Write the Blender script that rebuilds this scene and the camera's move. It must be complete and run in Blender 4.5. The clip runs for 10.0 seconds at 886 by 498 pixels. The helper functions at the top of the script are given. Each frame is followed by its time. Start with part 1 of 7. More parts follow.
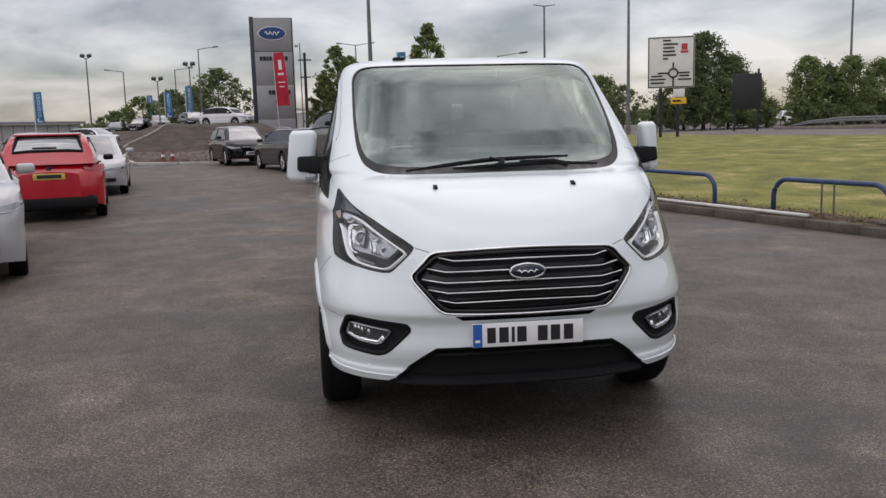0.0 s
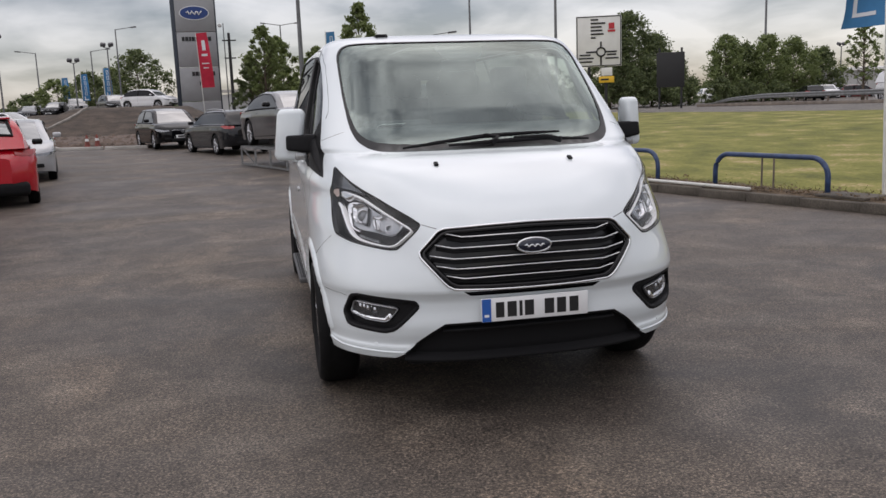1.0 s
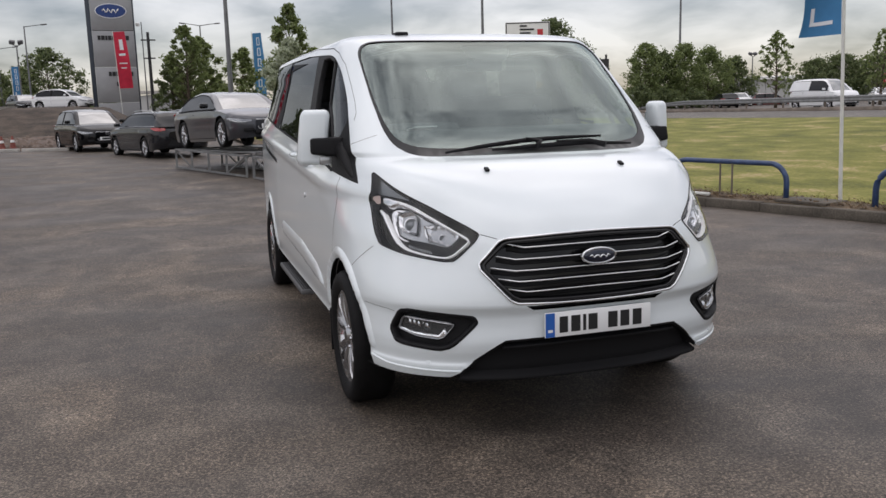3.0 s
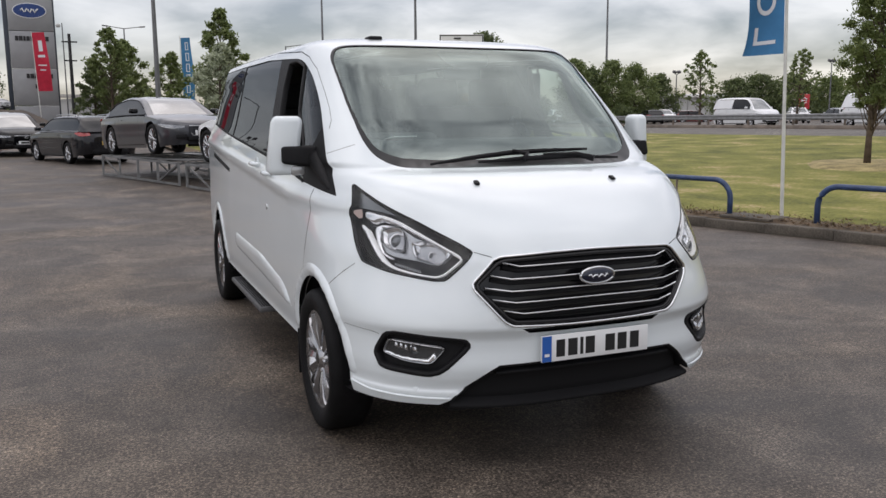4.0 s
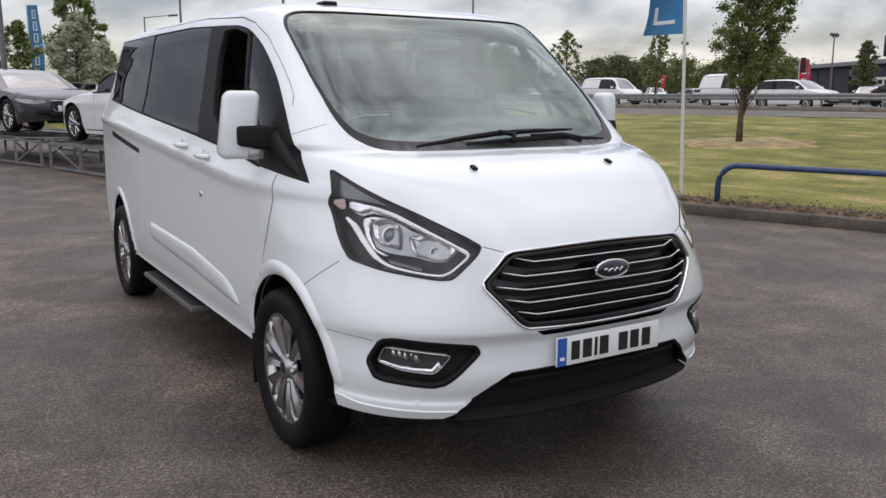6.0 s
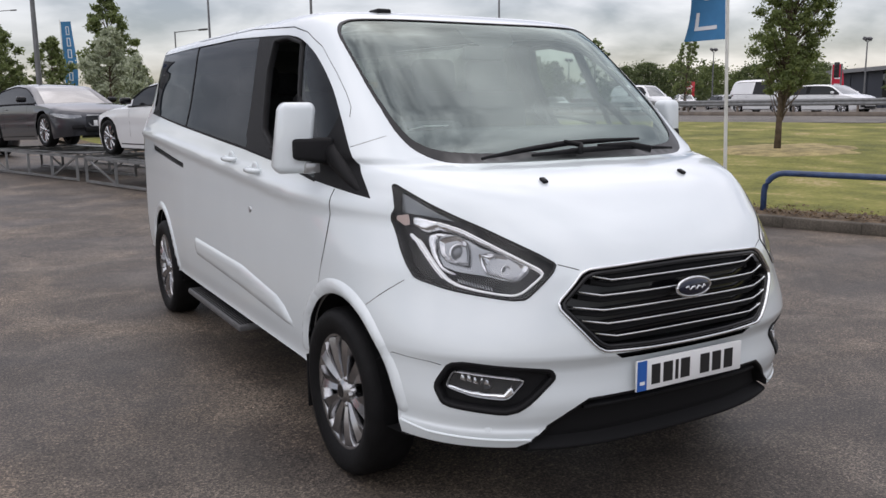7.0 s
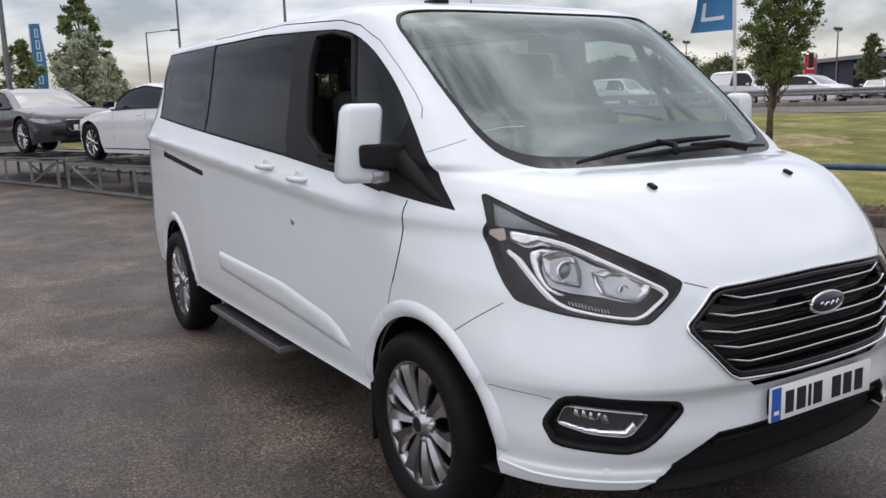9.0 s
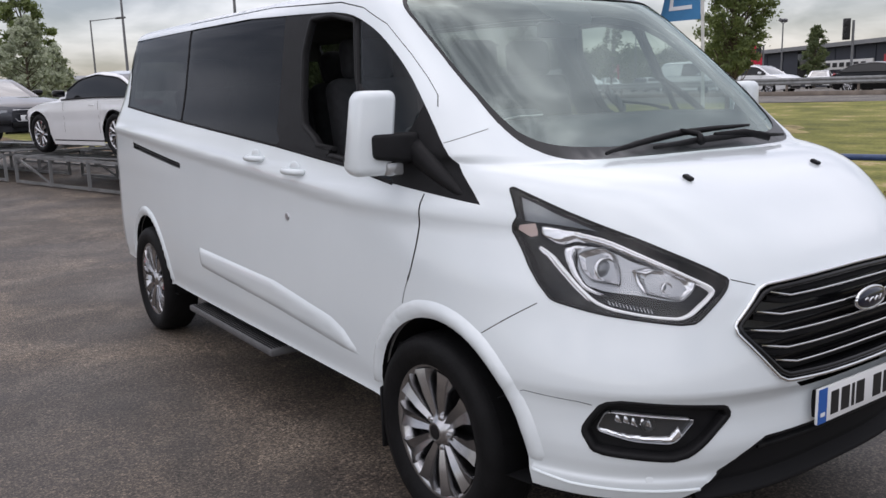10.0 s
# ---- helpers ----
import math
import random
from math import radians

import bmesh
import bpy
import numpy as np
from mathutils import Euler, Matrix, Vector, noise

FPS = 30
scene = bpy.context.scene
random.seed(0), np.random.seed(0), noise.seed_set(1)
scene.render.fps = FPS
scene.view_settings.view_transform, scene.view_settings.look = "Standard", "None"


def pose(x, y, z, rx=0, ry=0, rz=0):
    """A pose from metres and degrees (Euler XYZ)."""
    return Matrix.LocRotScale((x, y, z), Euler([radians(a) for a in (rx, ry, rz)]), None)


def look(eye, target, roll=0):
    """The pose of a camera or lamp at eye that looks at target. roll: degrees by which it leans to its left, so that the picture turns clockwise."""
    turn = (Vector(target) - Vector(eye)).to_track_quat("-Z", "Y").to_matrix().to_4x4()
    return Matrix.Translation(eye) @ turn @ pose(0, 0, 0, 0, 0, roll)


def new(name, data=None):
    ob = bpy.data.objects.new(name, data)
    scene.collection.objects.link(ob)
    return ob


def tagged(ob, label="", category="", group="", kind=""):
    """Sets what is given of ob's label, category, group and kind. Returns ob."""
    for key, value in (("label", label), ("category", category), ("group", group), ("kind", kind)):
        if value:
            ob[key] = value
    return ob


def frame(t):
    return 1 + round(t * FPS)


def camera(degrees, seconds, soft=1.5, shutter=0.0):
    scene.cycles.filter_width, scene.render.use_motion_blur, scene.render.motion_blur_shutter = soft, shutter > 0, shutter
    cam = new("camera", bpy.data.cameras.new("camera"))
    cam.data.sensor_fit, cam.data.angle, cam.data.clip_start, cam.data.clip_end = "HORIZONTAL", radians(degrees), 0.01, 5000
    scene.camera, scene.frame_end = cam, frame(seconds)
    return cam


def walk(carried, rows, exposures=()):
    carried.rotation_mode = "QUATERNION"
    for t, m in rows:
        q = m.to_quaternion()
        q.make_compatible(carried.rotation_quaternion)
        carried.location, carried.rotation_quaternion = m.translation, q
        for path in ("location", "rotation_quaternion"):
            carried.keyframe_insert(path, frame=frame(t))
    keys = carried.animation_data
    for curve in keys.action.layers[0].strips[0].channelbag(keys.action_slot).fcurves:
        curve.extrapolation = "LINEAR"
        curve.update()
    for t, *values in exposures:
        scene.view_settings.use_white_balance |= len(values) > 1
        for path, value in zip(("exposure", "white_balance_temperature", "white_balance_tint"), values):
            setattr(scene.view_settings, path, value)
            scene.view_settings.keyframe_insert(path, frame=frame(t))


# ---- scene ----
cam = camera(55.8, 10.0)
METRES, EYE, TURN = 3.222, 1.466, -7.2
# the van's nose, on the ground, is the world's origin; the ground's slope is taken out
ORIGIN = pose(-0.023, 0, -0.03, -0.75, 0.5, 0) @ pose(0, 0, 0, 0, 0, TURN) @ pose(-0.368, -3.757, EYE)
ROWS = [
    (0.0, 0.0, 0.0, 0.0, -0.14, -7.25, 1.12),
    (0.5, -0.0541, -0.0025, -0.0034, -2.5, -7.76, 1.65),
    (1.0, -0.1125, 0.0002, -0.0035, -5.16, -8.67, 1.78),
    (1.5, -0.1559, 0.0289, -0.0067, -6.14, -9.08, 1.66),
    (2.0, -0.1945, 0.0733, -0.003, -6.22, -8.83, 1.83),
    (2.2, -0.2124, 0.0848, -0.0021, -6.37, -8.7, 1.83),
    (3.5, -0.3304, 0.1371, -0.0004, -13.71, -8.26, 0.81),
    (4.0, -0.354, 0.1982, -0.0013, -15.4, -7.85, 0.24),
    (4.5, -0.3804, 0.2437, -0.0028, -17.2, -7.98, -0.49),
    (5.0, -0.4245, 0.2838, -0.0065, -21.04, -8.75, -0.58),
    (5.2, -0.4374, 0.3013, -0.0062, -22.67, -9.05, -0.4),
    (5.75, -0.456, 0.35, -0.002, -24.58, -9.4, -0.15),
    (6.3, -0.4689, 0.3965, 0.0013, -24.04, -9.12, 0.0),
    (6.5, -0.4715, 0.4106, 0.0016, -23.5, -8.82, 0.07),
    (7.0, -0.4844, 0.4404, 0.0007, -22.74, -8.69, 0.59),
    (7.5, -0.5188, 0.4711, 0.0038, -24.2, -8.91, 1.29),
    (8.0, -0.5486, 0.5009, 0.0084, -25.99, -9.17, 1.75),
    (8.5, -0.5582, 0.5394, 0.0059, -25.74, -9.17, 1.7),
    (9.0, -0.5554, 0.5926, 0.0079, -24.63, -8.94, 1.66),
    (9.5, -0.5605, 0.6314, 0.0075, -24.81, -9.13, 1.71),
    (10.0, -0.5952, 0.6743, 0.0076, -27.96, -9.68, 1.7),
]
walk(cam, [(t, ORIGIN @ pose(METRES * x, METRES * y, METRES * z, 90 + pitch, roll, yaw)) for t, x, y, z, yaw, pitch, roll in ROWS],
     [(0.0, -0.12, 6800, 16), (2.0, -0.07, 6800, 15), (4.0, 0.0, 6750, 14), (6.5, 0.06, 6680, 15), (8.0, 0.08, 6620, 15), (10.0, 0.07, 6570, 16)])

# ---- light ----
world = bpy.data.worlds.new("overcast_sky")
scene.world = world
world.use_nodes = True
wn, wl = world.node_tree.nodes, world.node_tree.links
wn.clear()
SUN_EL, SUN_AZ = radians(58), radians(35)
w_out, w_bg, w_bg2, w_add = (wn.new("ShaderNode" + k) for k in ("OutputWorld", "Background", "Background", "AddShader"))
w_sky = wn.new("ShaderNodeTexSky")
w_sky.sky_type, w_sky.sun_disc, w_sky.sun_elevation, w_sky.sun_rotation = "NISHITA", False, SUN_EL, SUN_AZ
w_bg.inputs["Strength"].default_value = 0.05
wl.new(w_sky.outputs["Color"], w_bg.inputs["Color"])
# the cloud deck: a plane of cloud at unit height over the eye, thicker and thinner in two scales, brighter towards the zenith
w_co = wn.new("ShaderNodeTexCoord")
w_sep, w_com = wn.new("ShaderNodeSeparateXYZ"), wn.new("ShaderNodeCombineXYZ")
wl.new(w_co.outputs["Generated"], w_sep.inputs[0])


def w_math(op, a, b=None):
    n = wn.new("ShaderNodeMath")
    n.operation = op
    for i, v in enumerate((a, b)):
        if v is None:
            continue
        if isinstance(v, (int, float)):
            n.inputs[i].default_value = v
        else:
            wl.new(v, n.inputs[i])
    return n.outputs[0]


w_z = w_math("MAXIMUM", w_sep.outputs["Z"], 0.0)
w_den = w_math("ADD", w_z, 0.26)
wl.new(w_math("DIVIDE", w_sep.outputs["X"], w_den), w_com.inputs[0])
wl.new(w_math("DIVIDE", w_sep.outputs["Y"], w_den), w_com.inputs[1])
w_noise, w_noise2 = wn.new("ShaderNodeTexNoise"), wn.new("ShaderNodeTexNoise")
for n, sc, de in ((w_noise, 1.15, 6.0), (w_noise2, 2.9, 5.0)):
    n.inputs["Scale"].default_value, n.inputs["Detail"].default_value, n.inputs["Distortion"].default_value = sc, de, 0.35
    wl.new(w_com.outputs[0], n.inputs["Vector"])
w_mix = w_math("ADD", w_math("MULTIPLY", w_noise.outputs[0], 0.48), w_math("MULTIPLY", w_noise2.outputs[0], 0.52))
w_ramp = wn.new("ShaderNodeValToRGB")
w_ramp.color_ramp.elements[0].position, w_ramp.color_ramp.elements[0].color = 0.385, (0.165, 0.17, 0.185, 1)
w_ramp.color_ramp.elements[1].position, w_ramp.color_ramp.elements[1].color = 0.61, (0.930, 0.9225, 0.929, 1)
wl.new(w_mix, w_ramp.inputs[0])
# the deck is thinner, and so brighter, overhead and round the hidden sun
w_dot = wn.new("ShaderNodeVectorMath")
w_dot.operation = "DOT_PRODUCT"
w_dot.inputs[1].default_value = Vector((-0.70, -0.50, 0.52)).normalized()
wl.new(w_co.outputs["Generated"], w_dot.inputs[0])
w_glow = w_math("MULTIPLY", w_math("POWER", w_math("MAXIMUM", w_dot.outputs["Value"], 0.0), 1.9), 1.45)
w_dot2 = wn.new("ShaderNodeVectorMath")
w_dot2.operation = "DOT_PRODUCT"
w_dot2.inputs[1].default_value = Vector((0.30, 0.43, 0.85)).normalized()
wl.new(w_co.outputs["Generated"], w_dot2.inputs[0])
w_halo = w_math("MULTIPLY", w_math("POWER", w_math("MAXIMUM", w_dot2.outputs["Value"], 0.0), 6.0), 1.5)
w_up = w_math("ADD", w_math("ADD", w_glow, w_halo), w_math("ADD", w_math("MULTIPLY", w_math("POWER", w_z, 1.1), 0.68), 0.52))
w_even = wn.new("ShaderNodeMix")
w_even.data_type = "RGBA"
wl.new(w_math("MULTIPLY", w_z, 0.18), w_even.inputs[0])
wl.new(w_ramp.outputs[0], w_even.inputs[6])
w_even.inputs[7].default_value = (0.70, 0.705, 0.715, 1)
w_noise3 = wn.new("ShaderNodeTexNoise")
w_noise3.inputs["Scale"].default_value, w_noise3.inputs["Detail"].default_value, w_noise3.inputs["Distortion"].default_value = 6.5, 3.0, 0.3
wl.new(w_co.outputs["Generated"], w_noise3.inputs["Vector"])
w_relief = w_math("ADD", w_math("MULTIPLY", w_math("MULTIPLY", w_math("SUBTRACT", w_noise3.outputs[0], 0.5), 3.0), w_math("POWER", w_z, 2.0)), 1.0)
w_up = w_math("MULTIPLY", w_up, w_relief)
w_scale = wn.new("ShaderNodeVectorMath")
w_scale.operation = "SCALE"
wl.new(w_even.outputs[2], w_scale.inputs[0])
wl.new(w_up, w_scale.inputs["Scale"])
wl.new(w_scale.outputs[0], w_bg2.inputs["Color"])
w_bg2.inputs["Strength"].default_value = 0.95
wl.new(w_bg.outputs[0], w_add.inputs[0])
wl.new(w_bg2.outputs[0], w_add.inputs[1])
wl.new(w_add.outputs[0], w_out.inputs[0])

sun = new("sun", bpy.data.lights.new("sun", "SUN"))
sun.data.energy, sun.data.angle, sun.data.color = 0.30, radians(140), (1.0, 0.97, 0.93)
sun.matrix_world = look((5, 7, 14), (0, 0, 0))


# ---- materials ----
def mat(name, colour, rough=0.5, metal=0.0, coat=0.0, spec=0.5, vary=0.0, scale=8.0, fine=0.0, fscale=80.0, bump=0.0, bscale=60.0, rvary=0.0, emit=None, ior=1.5):
    m = bpy.data.materials.new(name)
    m.use_nodes = True
    nt = m.node_tree
    b = nt.nodes["Principled BSDF"]
    b.inputs["Base Color"].default_value = (*colour, 1)
    b.inputs["Roughness"].default_value, b.inputs["Metallic"].default_value = rough, metal
    b.inputs["Coat Weight"].default_value, b.inputs["Specular IOR Level"].default_value = coat, spec
    b.inputs["Coat Roughness"].default_value, b.inputs["IOR"].default_value = 0.04, ior
    if emit:
        b.inputs["Emission Color"].default_value, b.inputs["Emission Strength"].default_value = (*emit[0], 1), emit[1]
    if vary or fine or bump or rvary:
        co = nt.nodes.new("ShaderNodeTexCoord")
        def noisy(sc, detail=4.0):
            n = nt.nodes.new("ShaderNodeTexNoise")
            n.inputs["Scale"].default_value, n.inputs["Detail"].default_value = sc, detail
            nt.links.new(co.outputs["Object"], n.inputs["Vector"])
            return n.outputs[0]
        prev = None
        for amount, sc in ((vary, scale), (fine, fscale)):
            if not amount:
                continue
            mx = nt.nodes.new("ShaderNodeMix")
            mx.data_type, mx.blend_type = "RGBA", "MULTIPLY"
            rp = nt.nodes.new("ShaderNodeMapRange")
            rp.inputs["From Min"].default_value, rp.inputs["From Max"].default_value = 0.3, 0.7
            rp.inputs["To Min"].default_value, rp.inputs["To Max"].default_value = 1 - amount, 1 + amount
            nt.links.new(noisy(sc), rp.inputs["Value"])
            mx.inputs[0].default_value = 1.0
            if prev is None:
                mx.inputs[6].default_value = (*colour, 1)
            else:
                nt.links.new(prev, mx.inputs[6])
            nt.links.new(rp.outputs[0], mx.inputs[7])
            prev = mx.outputs[2]
        if prev is not None:
            nt.links.new(prev, b.inputs["Base Color"])
        if rvary:
            rr = nt.nodes.new("ShaderNodeMapRange")
            rr.inputs["From Min"].default_value, rr.inputs["From Max"].default_value = 0.3, 0.7
            rr.inputs["To Min"].default_value, rr.inputs["To Max"].default_value = max(rough - rvary, 0.02), min(rough + rvary, 1)
            nt.links.new(noisy(scale * 0.7), rr.inputs["Value"])
            nt.links.new(rr.outputs[0], b.inputs["Roughness"])
        if bump:
            bp = nt.nodes.new("ShaderNodeBump")
            bp.inputs["Strength"].default_value, bp.inputs["Distance"].default_value = bump, 0.01
            nt.links.new(noisy(bscale, 6.0), bp.inputs["Height"])
            nt.links.new(bp.outputs[0], b.inputs["Normal"])
    return m


def glass_mat(name, tint, mirror=0.04, shine=(1, 1, 1)):
    """A pane: tinted light goes through, and the sky is mirrored, more so at a slant (Schlick)."""
    m = bpy.data.materials.new(name)
    m.use_nodes = True
    nt = m.node_tree
    nt.nodes.clear()
    o, mx, tr, gl, fr, pw, sc = (nt.nodes.new("ShaderNode" + k) for k in ("OutputMaterial", "MixShader", "BsdfTransparent", "BsdfGlossy", "LayerWeight", "Math", "Math"))
    tr.inputs[0].default_value = (*tint, 1)
    gl.inputs["Roughness"].default_value, fr.inputs["Blend"].default_value = 0.0, 0.5
    gl.inputs[0].default_value = (*shine, 1)
    pw.operation, pw.inputs[1].default_value = "POWER", 5.0
    sc.operation, sc.inputs[1].default_value, sc.inputs[2].default_value = "MULTIPLY_ADD", 1 - mirror, mirror
    nt.links.new(fr.outputs["Facing"], pw.inputs[0])
    nt.links.new(pw.outputs[0], sc.inputs[0])
    nt.links.new(sc.outputs[0], mx.inputs[0])
    nt.links.new(tr.outputs[0], mx.inputs[1])
    nt.links.new(gl.outputs[0], mx.inputs[2])
    nt.links.new(mx.outputs[0], o.inputs[0])
    return m


WHITE = mat("white_car_paint", (0.738, 0.795, 0.815), 0.28, coat=1.0, vary=0.012, scale=3.0, bump=0.012, bscale=260.0)
BLACK = mat("black_grained_plastic", (0.009, 0.009, 0.010), 0.55, spec=0.18, vary=0.2, scale=20, bump=0.15, bscale=500)
GLOSSBLACK = mat("gloss_black_plastic", (0.008, 0.008, 0.009), 0.14, spec=0.4)
SEAM = mat("dark_rubber_seal", (0.010, 0.010, 0.011), 0.8, spec=0.2)
CHROME = mat("chrome", (0.82, 0.83, 0.84), 0.07, 1.0)
SATIN = mat("satin_silver_plastic", (0.55, 0.56, 0.58), 0.28, 0.8)
RIM = mat("polished_alloy", (0.46, 0.46, 0.47), 0.22, 1.0, vary=0.05, scale=40)
RIMDARK = mat("grey_painted_alloy", (0.11, 0.11, 0.115), 0.4, 0.7)
STEPGREY = mat("worn_grey_step", (0.10, 0.10, 0.102), 0.6, 0.2, vary=0.15, scale=12)
RUBBER = mat("tyre_rubber", (0.006, 0.006, 0.0065), 0.62, spec=0.16, vary=0.25, scale=18, bump=0.2, bscale=120)
FRIT = mat("printed_glass_border", (0.016, 0.017, 0.018), 0.30, spec=0.32)
SCREEN = glass_mat("windscreen_glass", (0.70, 0.815, 0.77), 0.205, (0.87, 1.0, 0.955))
DOORGLASS = glass_mat("door_glass", (0.52, 0.57, 0.55), 0.05, (0.62, 0.64, 0.66))
PRIVACY = glass_mat("dark_tinted_glass", (0.12, 0.13, 0.125), 0.03, (0.48, 0.495, 0.52))
BACKTINT = glass_mat("tinted_back_glass", (0.20, 0.22, 0.21), 0.04)
CLEAR = glass_mat("clear_lamp_cover", (0.95, 0.96, 0.97), 0.03)
LAMPSMOKE = mat("lamp_smoked_housing", (0.13, 0.14, 0.145), 0.18, 0.75, vary=0.25, scale=9)
LAMPSHELF = mat("lamp_dark_chrome", (0.16, 0.165, 0.17), 0.2, 1.0, vary=0.2, scale=40)
LAMPBLACK = mat("lamp_housing_black", (0.009, 0.009, 0.010), 0.3, spec=0.3)
LAMPMID = mat("lamp_satin_reflector", (0.36, 0.37, 0.38), 0.24, 0.85)
LAMPDARK = mat("lamp_smoked_bezel", (0.07, 0.072, 0.074), 0.25, 0.6)
LAMPGREY = mat("lamp_reflector_silver", (0.72, 0.72, 0.73), 0.16, 1.0)
DRL = mat("daytime_light_guide", (0.78, 0.79, 0.80), 0.2, 0.0, emit=((1, 1, 1), 0.16))
PINKGLINT = mat("painted_pink_reflection", (0.50, 0.38, 0.34), 0.3)
TRIMGREY = mat("cabin_grey_plastic", (0.045, 0.047, 0.05), 0.65, vary=0.15, scale=15)
LINING = mat("cabin_pale_lining", (0.20, 0.20, 0.195), 0.9, vary=0.1, scale=6)
SEATCLOTH = mat("charcoal_seat_cloth", (0.035, 0.036, 0.04), 0.9, vary=0.2, scale=30)
PLATEWHITE = mat("plate_white", (0.78, 0.79, 0.79), 0.35, vary=0.02)
PLATEYELLOW = mat("plate_yellow", (0.64, 0.46, 0.11), 0.35, vary=0.03)
PLATEBLUE = mat("plate_blue", (0.02, 0.11, 0.42), 0.35)
PLATEBLACK = mat("plate_lettering", (0.012, 0.012, 0.013), 0.5)
BADGEBLUE = mat("badge_blue", (0.006, 0.010, 0.026), 0.15, coat=0.6)
PAPER = mat("white_paper", (0.8, 0.8, 0.8), 0.8)


# ---- mesh helpers ----
def link(name, verts, faces, material, parent=None, label="", smooth_all=True, normals=None):
    me = bpy.data.meshes.new(name)
    me.from_pydata([tuple(v) for v in verts], [], [tuple(f) for f in faces])
    me.materials.append(material)
    if smooth_all:
        me.shade_smooth()
    if normals is not None:
        me.normals_split_custom_set_from_vertices([tuple(n) for n in normals])
    ob = new(name, me)
    if parent is not None:
        ob.parent = parent
    if label:
        ob["label"] = label
    return ob


def part(name, bm, material, parent=None, label="", sharp=35):
    me = bpy.data.meshes.new(name)
    bm.normal_update()
    bm.to_mesh(me)
    bm.free()
    me.materials.append(material)
    me.shade_smooth()
    me.set_sharp_from_angle(angle=radians(sharp))
    ob = new(name, me)
    if parent is not None:
        ob.parent = parent
    if label:
        ob["label"] = label
    return ob


def thing(name, label, category, m=None, group="", kind=""):
    e = new(name)
    e.empty_display_size = 0.2
    if m is not None:
        e.matrix_basis = m
    return tagged(e, label, category, group, kind)


def add_box(bm, c, size, rot=None, bevel=0.0, seg=2):
    r = bmesh.ops.create_cube(bm, size=1.0)
    bmesh.ops.scale(bm, vec=size, verts=r["verts"])
    if bevel:
        es = list({e for v in r["verts"] for e in v.link_edges})
        out = bmesh.ops.bevel(bm, geom=es, offset=bevel, segments=seg, profile=0.5, affect="EDGES")
        vs = list({v for f in out["faces"] for v in f.verts} | {v for v in r["verts"] if v.is_valid})
    else:
        vs = r["verts"]
    if rot is not None:
        bmesh.ops.transform(bm, matrix=rot, verts=vs)
    bmesh.ops.translate(bm, vec=c, verts=vs)
    return vs


def box(c, size, rot=None, bevel=0.0, seg=2):
    bm = bmesh.new()
    add_box(bm, c, size, rot, bevel, seg)
    return bm


def add_cone(bm, a, b, r1, r2, n=12):
    a, b = Vector(a), Vector(b)
    d = b - a
    m = Matrix.Translation((a + b) / 2) @ d.to_track_quat("Z", "Y").to_matrix().to_4x4()
    bmesh.ops.create_cone(bm, cap_ends=True, segments=n, radius1=r1, radius2=r2, depth=d.length, matrix=m)


def rod(a, b, r1, r2=None, n=12):
    bm = bmesh.new()
    add_cone(bm, a, b, r1, r1 if r2 is None else r2, n)
    return bm


def tube(points, r, n=8, closed=False):
    """A swept round tube through points, as vertices and faces."""
    pts = [Vector(p) for p in points]
    vs, fs, k = [], [], len(pts)
    for i, p in enumerate(pts):
        d = (pts[(i + 1) % k] - pts[i - 1]) if closed else (pts[min(i + 1, k - 1)] - pts[max(i - 1, 0)])
        d.normalize()
        u = d.cross(Vector((0, 0, 1)) if abs(d.z) < 0.9 else Vector((1, 0, 0))).normalized()
        v = u.cross(d)
        rr = r[i] if isinstance(r, (list, tuple)) else r
        for j in range(n):
            a = 2 * math.pi * j / n
            vs.append(p + (u * math.cos(a) + v * math.sin(a)) * rr)
    for i in range(k if closed else k - 1):
        for j in range(n):
            a, b = i * n + j, i * n + (j + 1) % n
            c, d = ((i + 1) % k) * n + (j + 1) % n, ((i + 1) % k) * n + j
            fs.append((a, d, c, b))
    if not closed:
        fs.append(tuple(range(n)))
        fs.append(tuple(reversed(range((k - 1) * n, k * n))))
    return vs, fs


def lathe(profile, n=32, axis="x"):
    """Turns (radius, offset) pairs round the x axis."""
    vs, fs = [], []
    for r, o in profile:
        for j in range(n):
            a = 2 * math.pi * j / n
            vs.append((o, r * math.cos(a), r * math.sin(a)))
    for i in range(len(profile) - 1):
        for j in range(n):
            a, b = i * n + j, i * n + (j + 1) % n
            fs.append((a, b, b + n, a + n))
    return vs, fs


import functools
# ---- the van's outer surface: plan curves stacked by height ----
def smooth(zs, vs):
    zs, vs = np.array(zs, float), np.array(vs, float)
    h = np.diff(zs); dl = np.diff(vs) / h
    m = np.zeros(len(zs)); m[0], m[-1] = dl[0], dl[-1]
    for i in range(1, len(zs) - 1):
        if dl[i - 1] * dl[i] > 0:
            a, b = 2 * h[i] + h[i - 1], h[i] + 2 * h[i - 1]
            m[i] = (a + b) / (a / dl[i - 1] + b / dl[i])
    def f(z):
        z = min(max(z, zs[0]), zs[-1])
        i = min(int(np.searchsorted(zs, z, side="right")) - 1, len(zs) - 2)
        t = (z - zs[i]) / h[i]
        return (vs[i] * (1 + 2 * t) * (1 - t) ** 2 + h[i] * m[i] * t * (1 - t) ** 2
                + vs[i + 1] * t * t * (3 - 2 * t) + h[i] * m[i + 1] * t * t * (t - 1))
    return functools.lru_cache(None)(f)

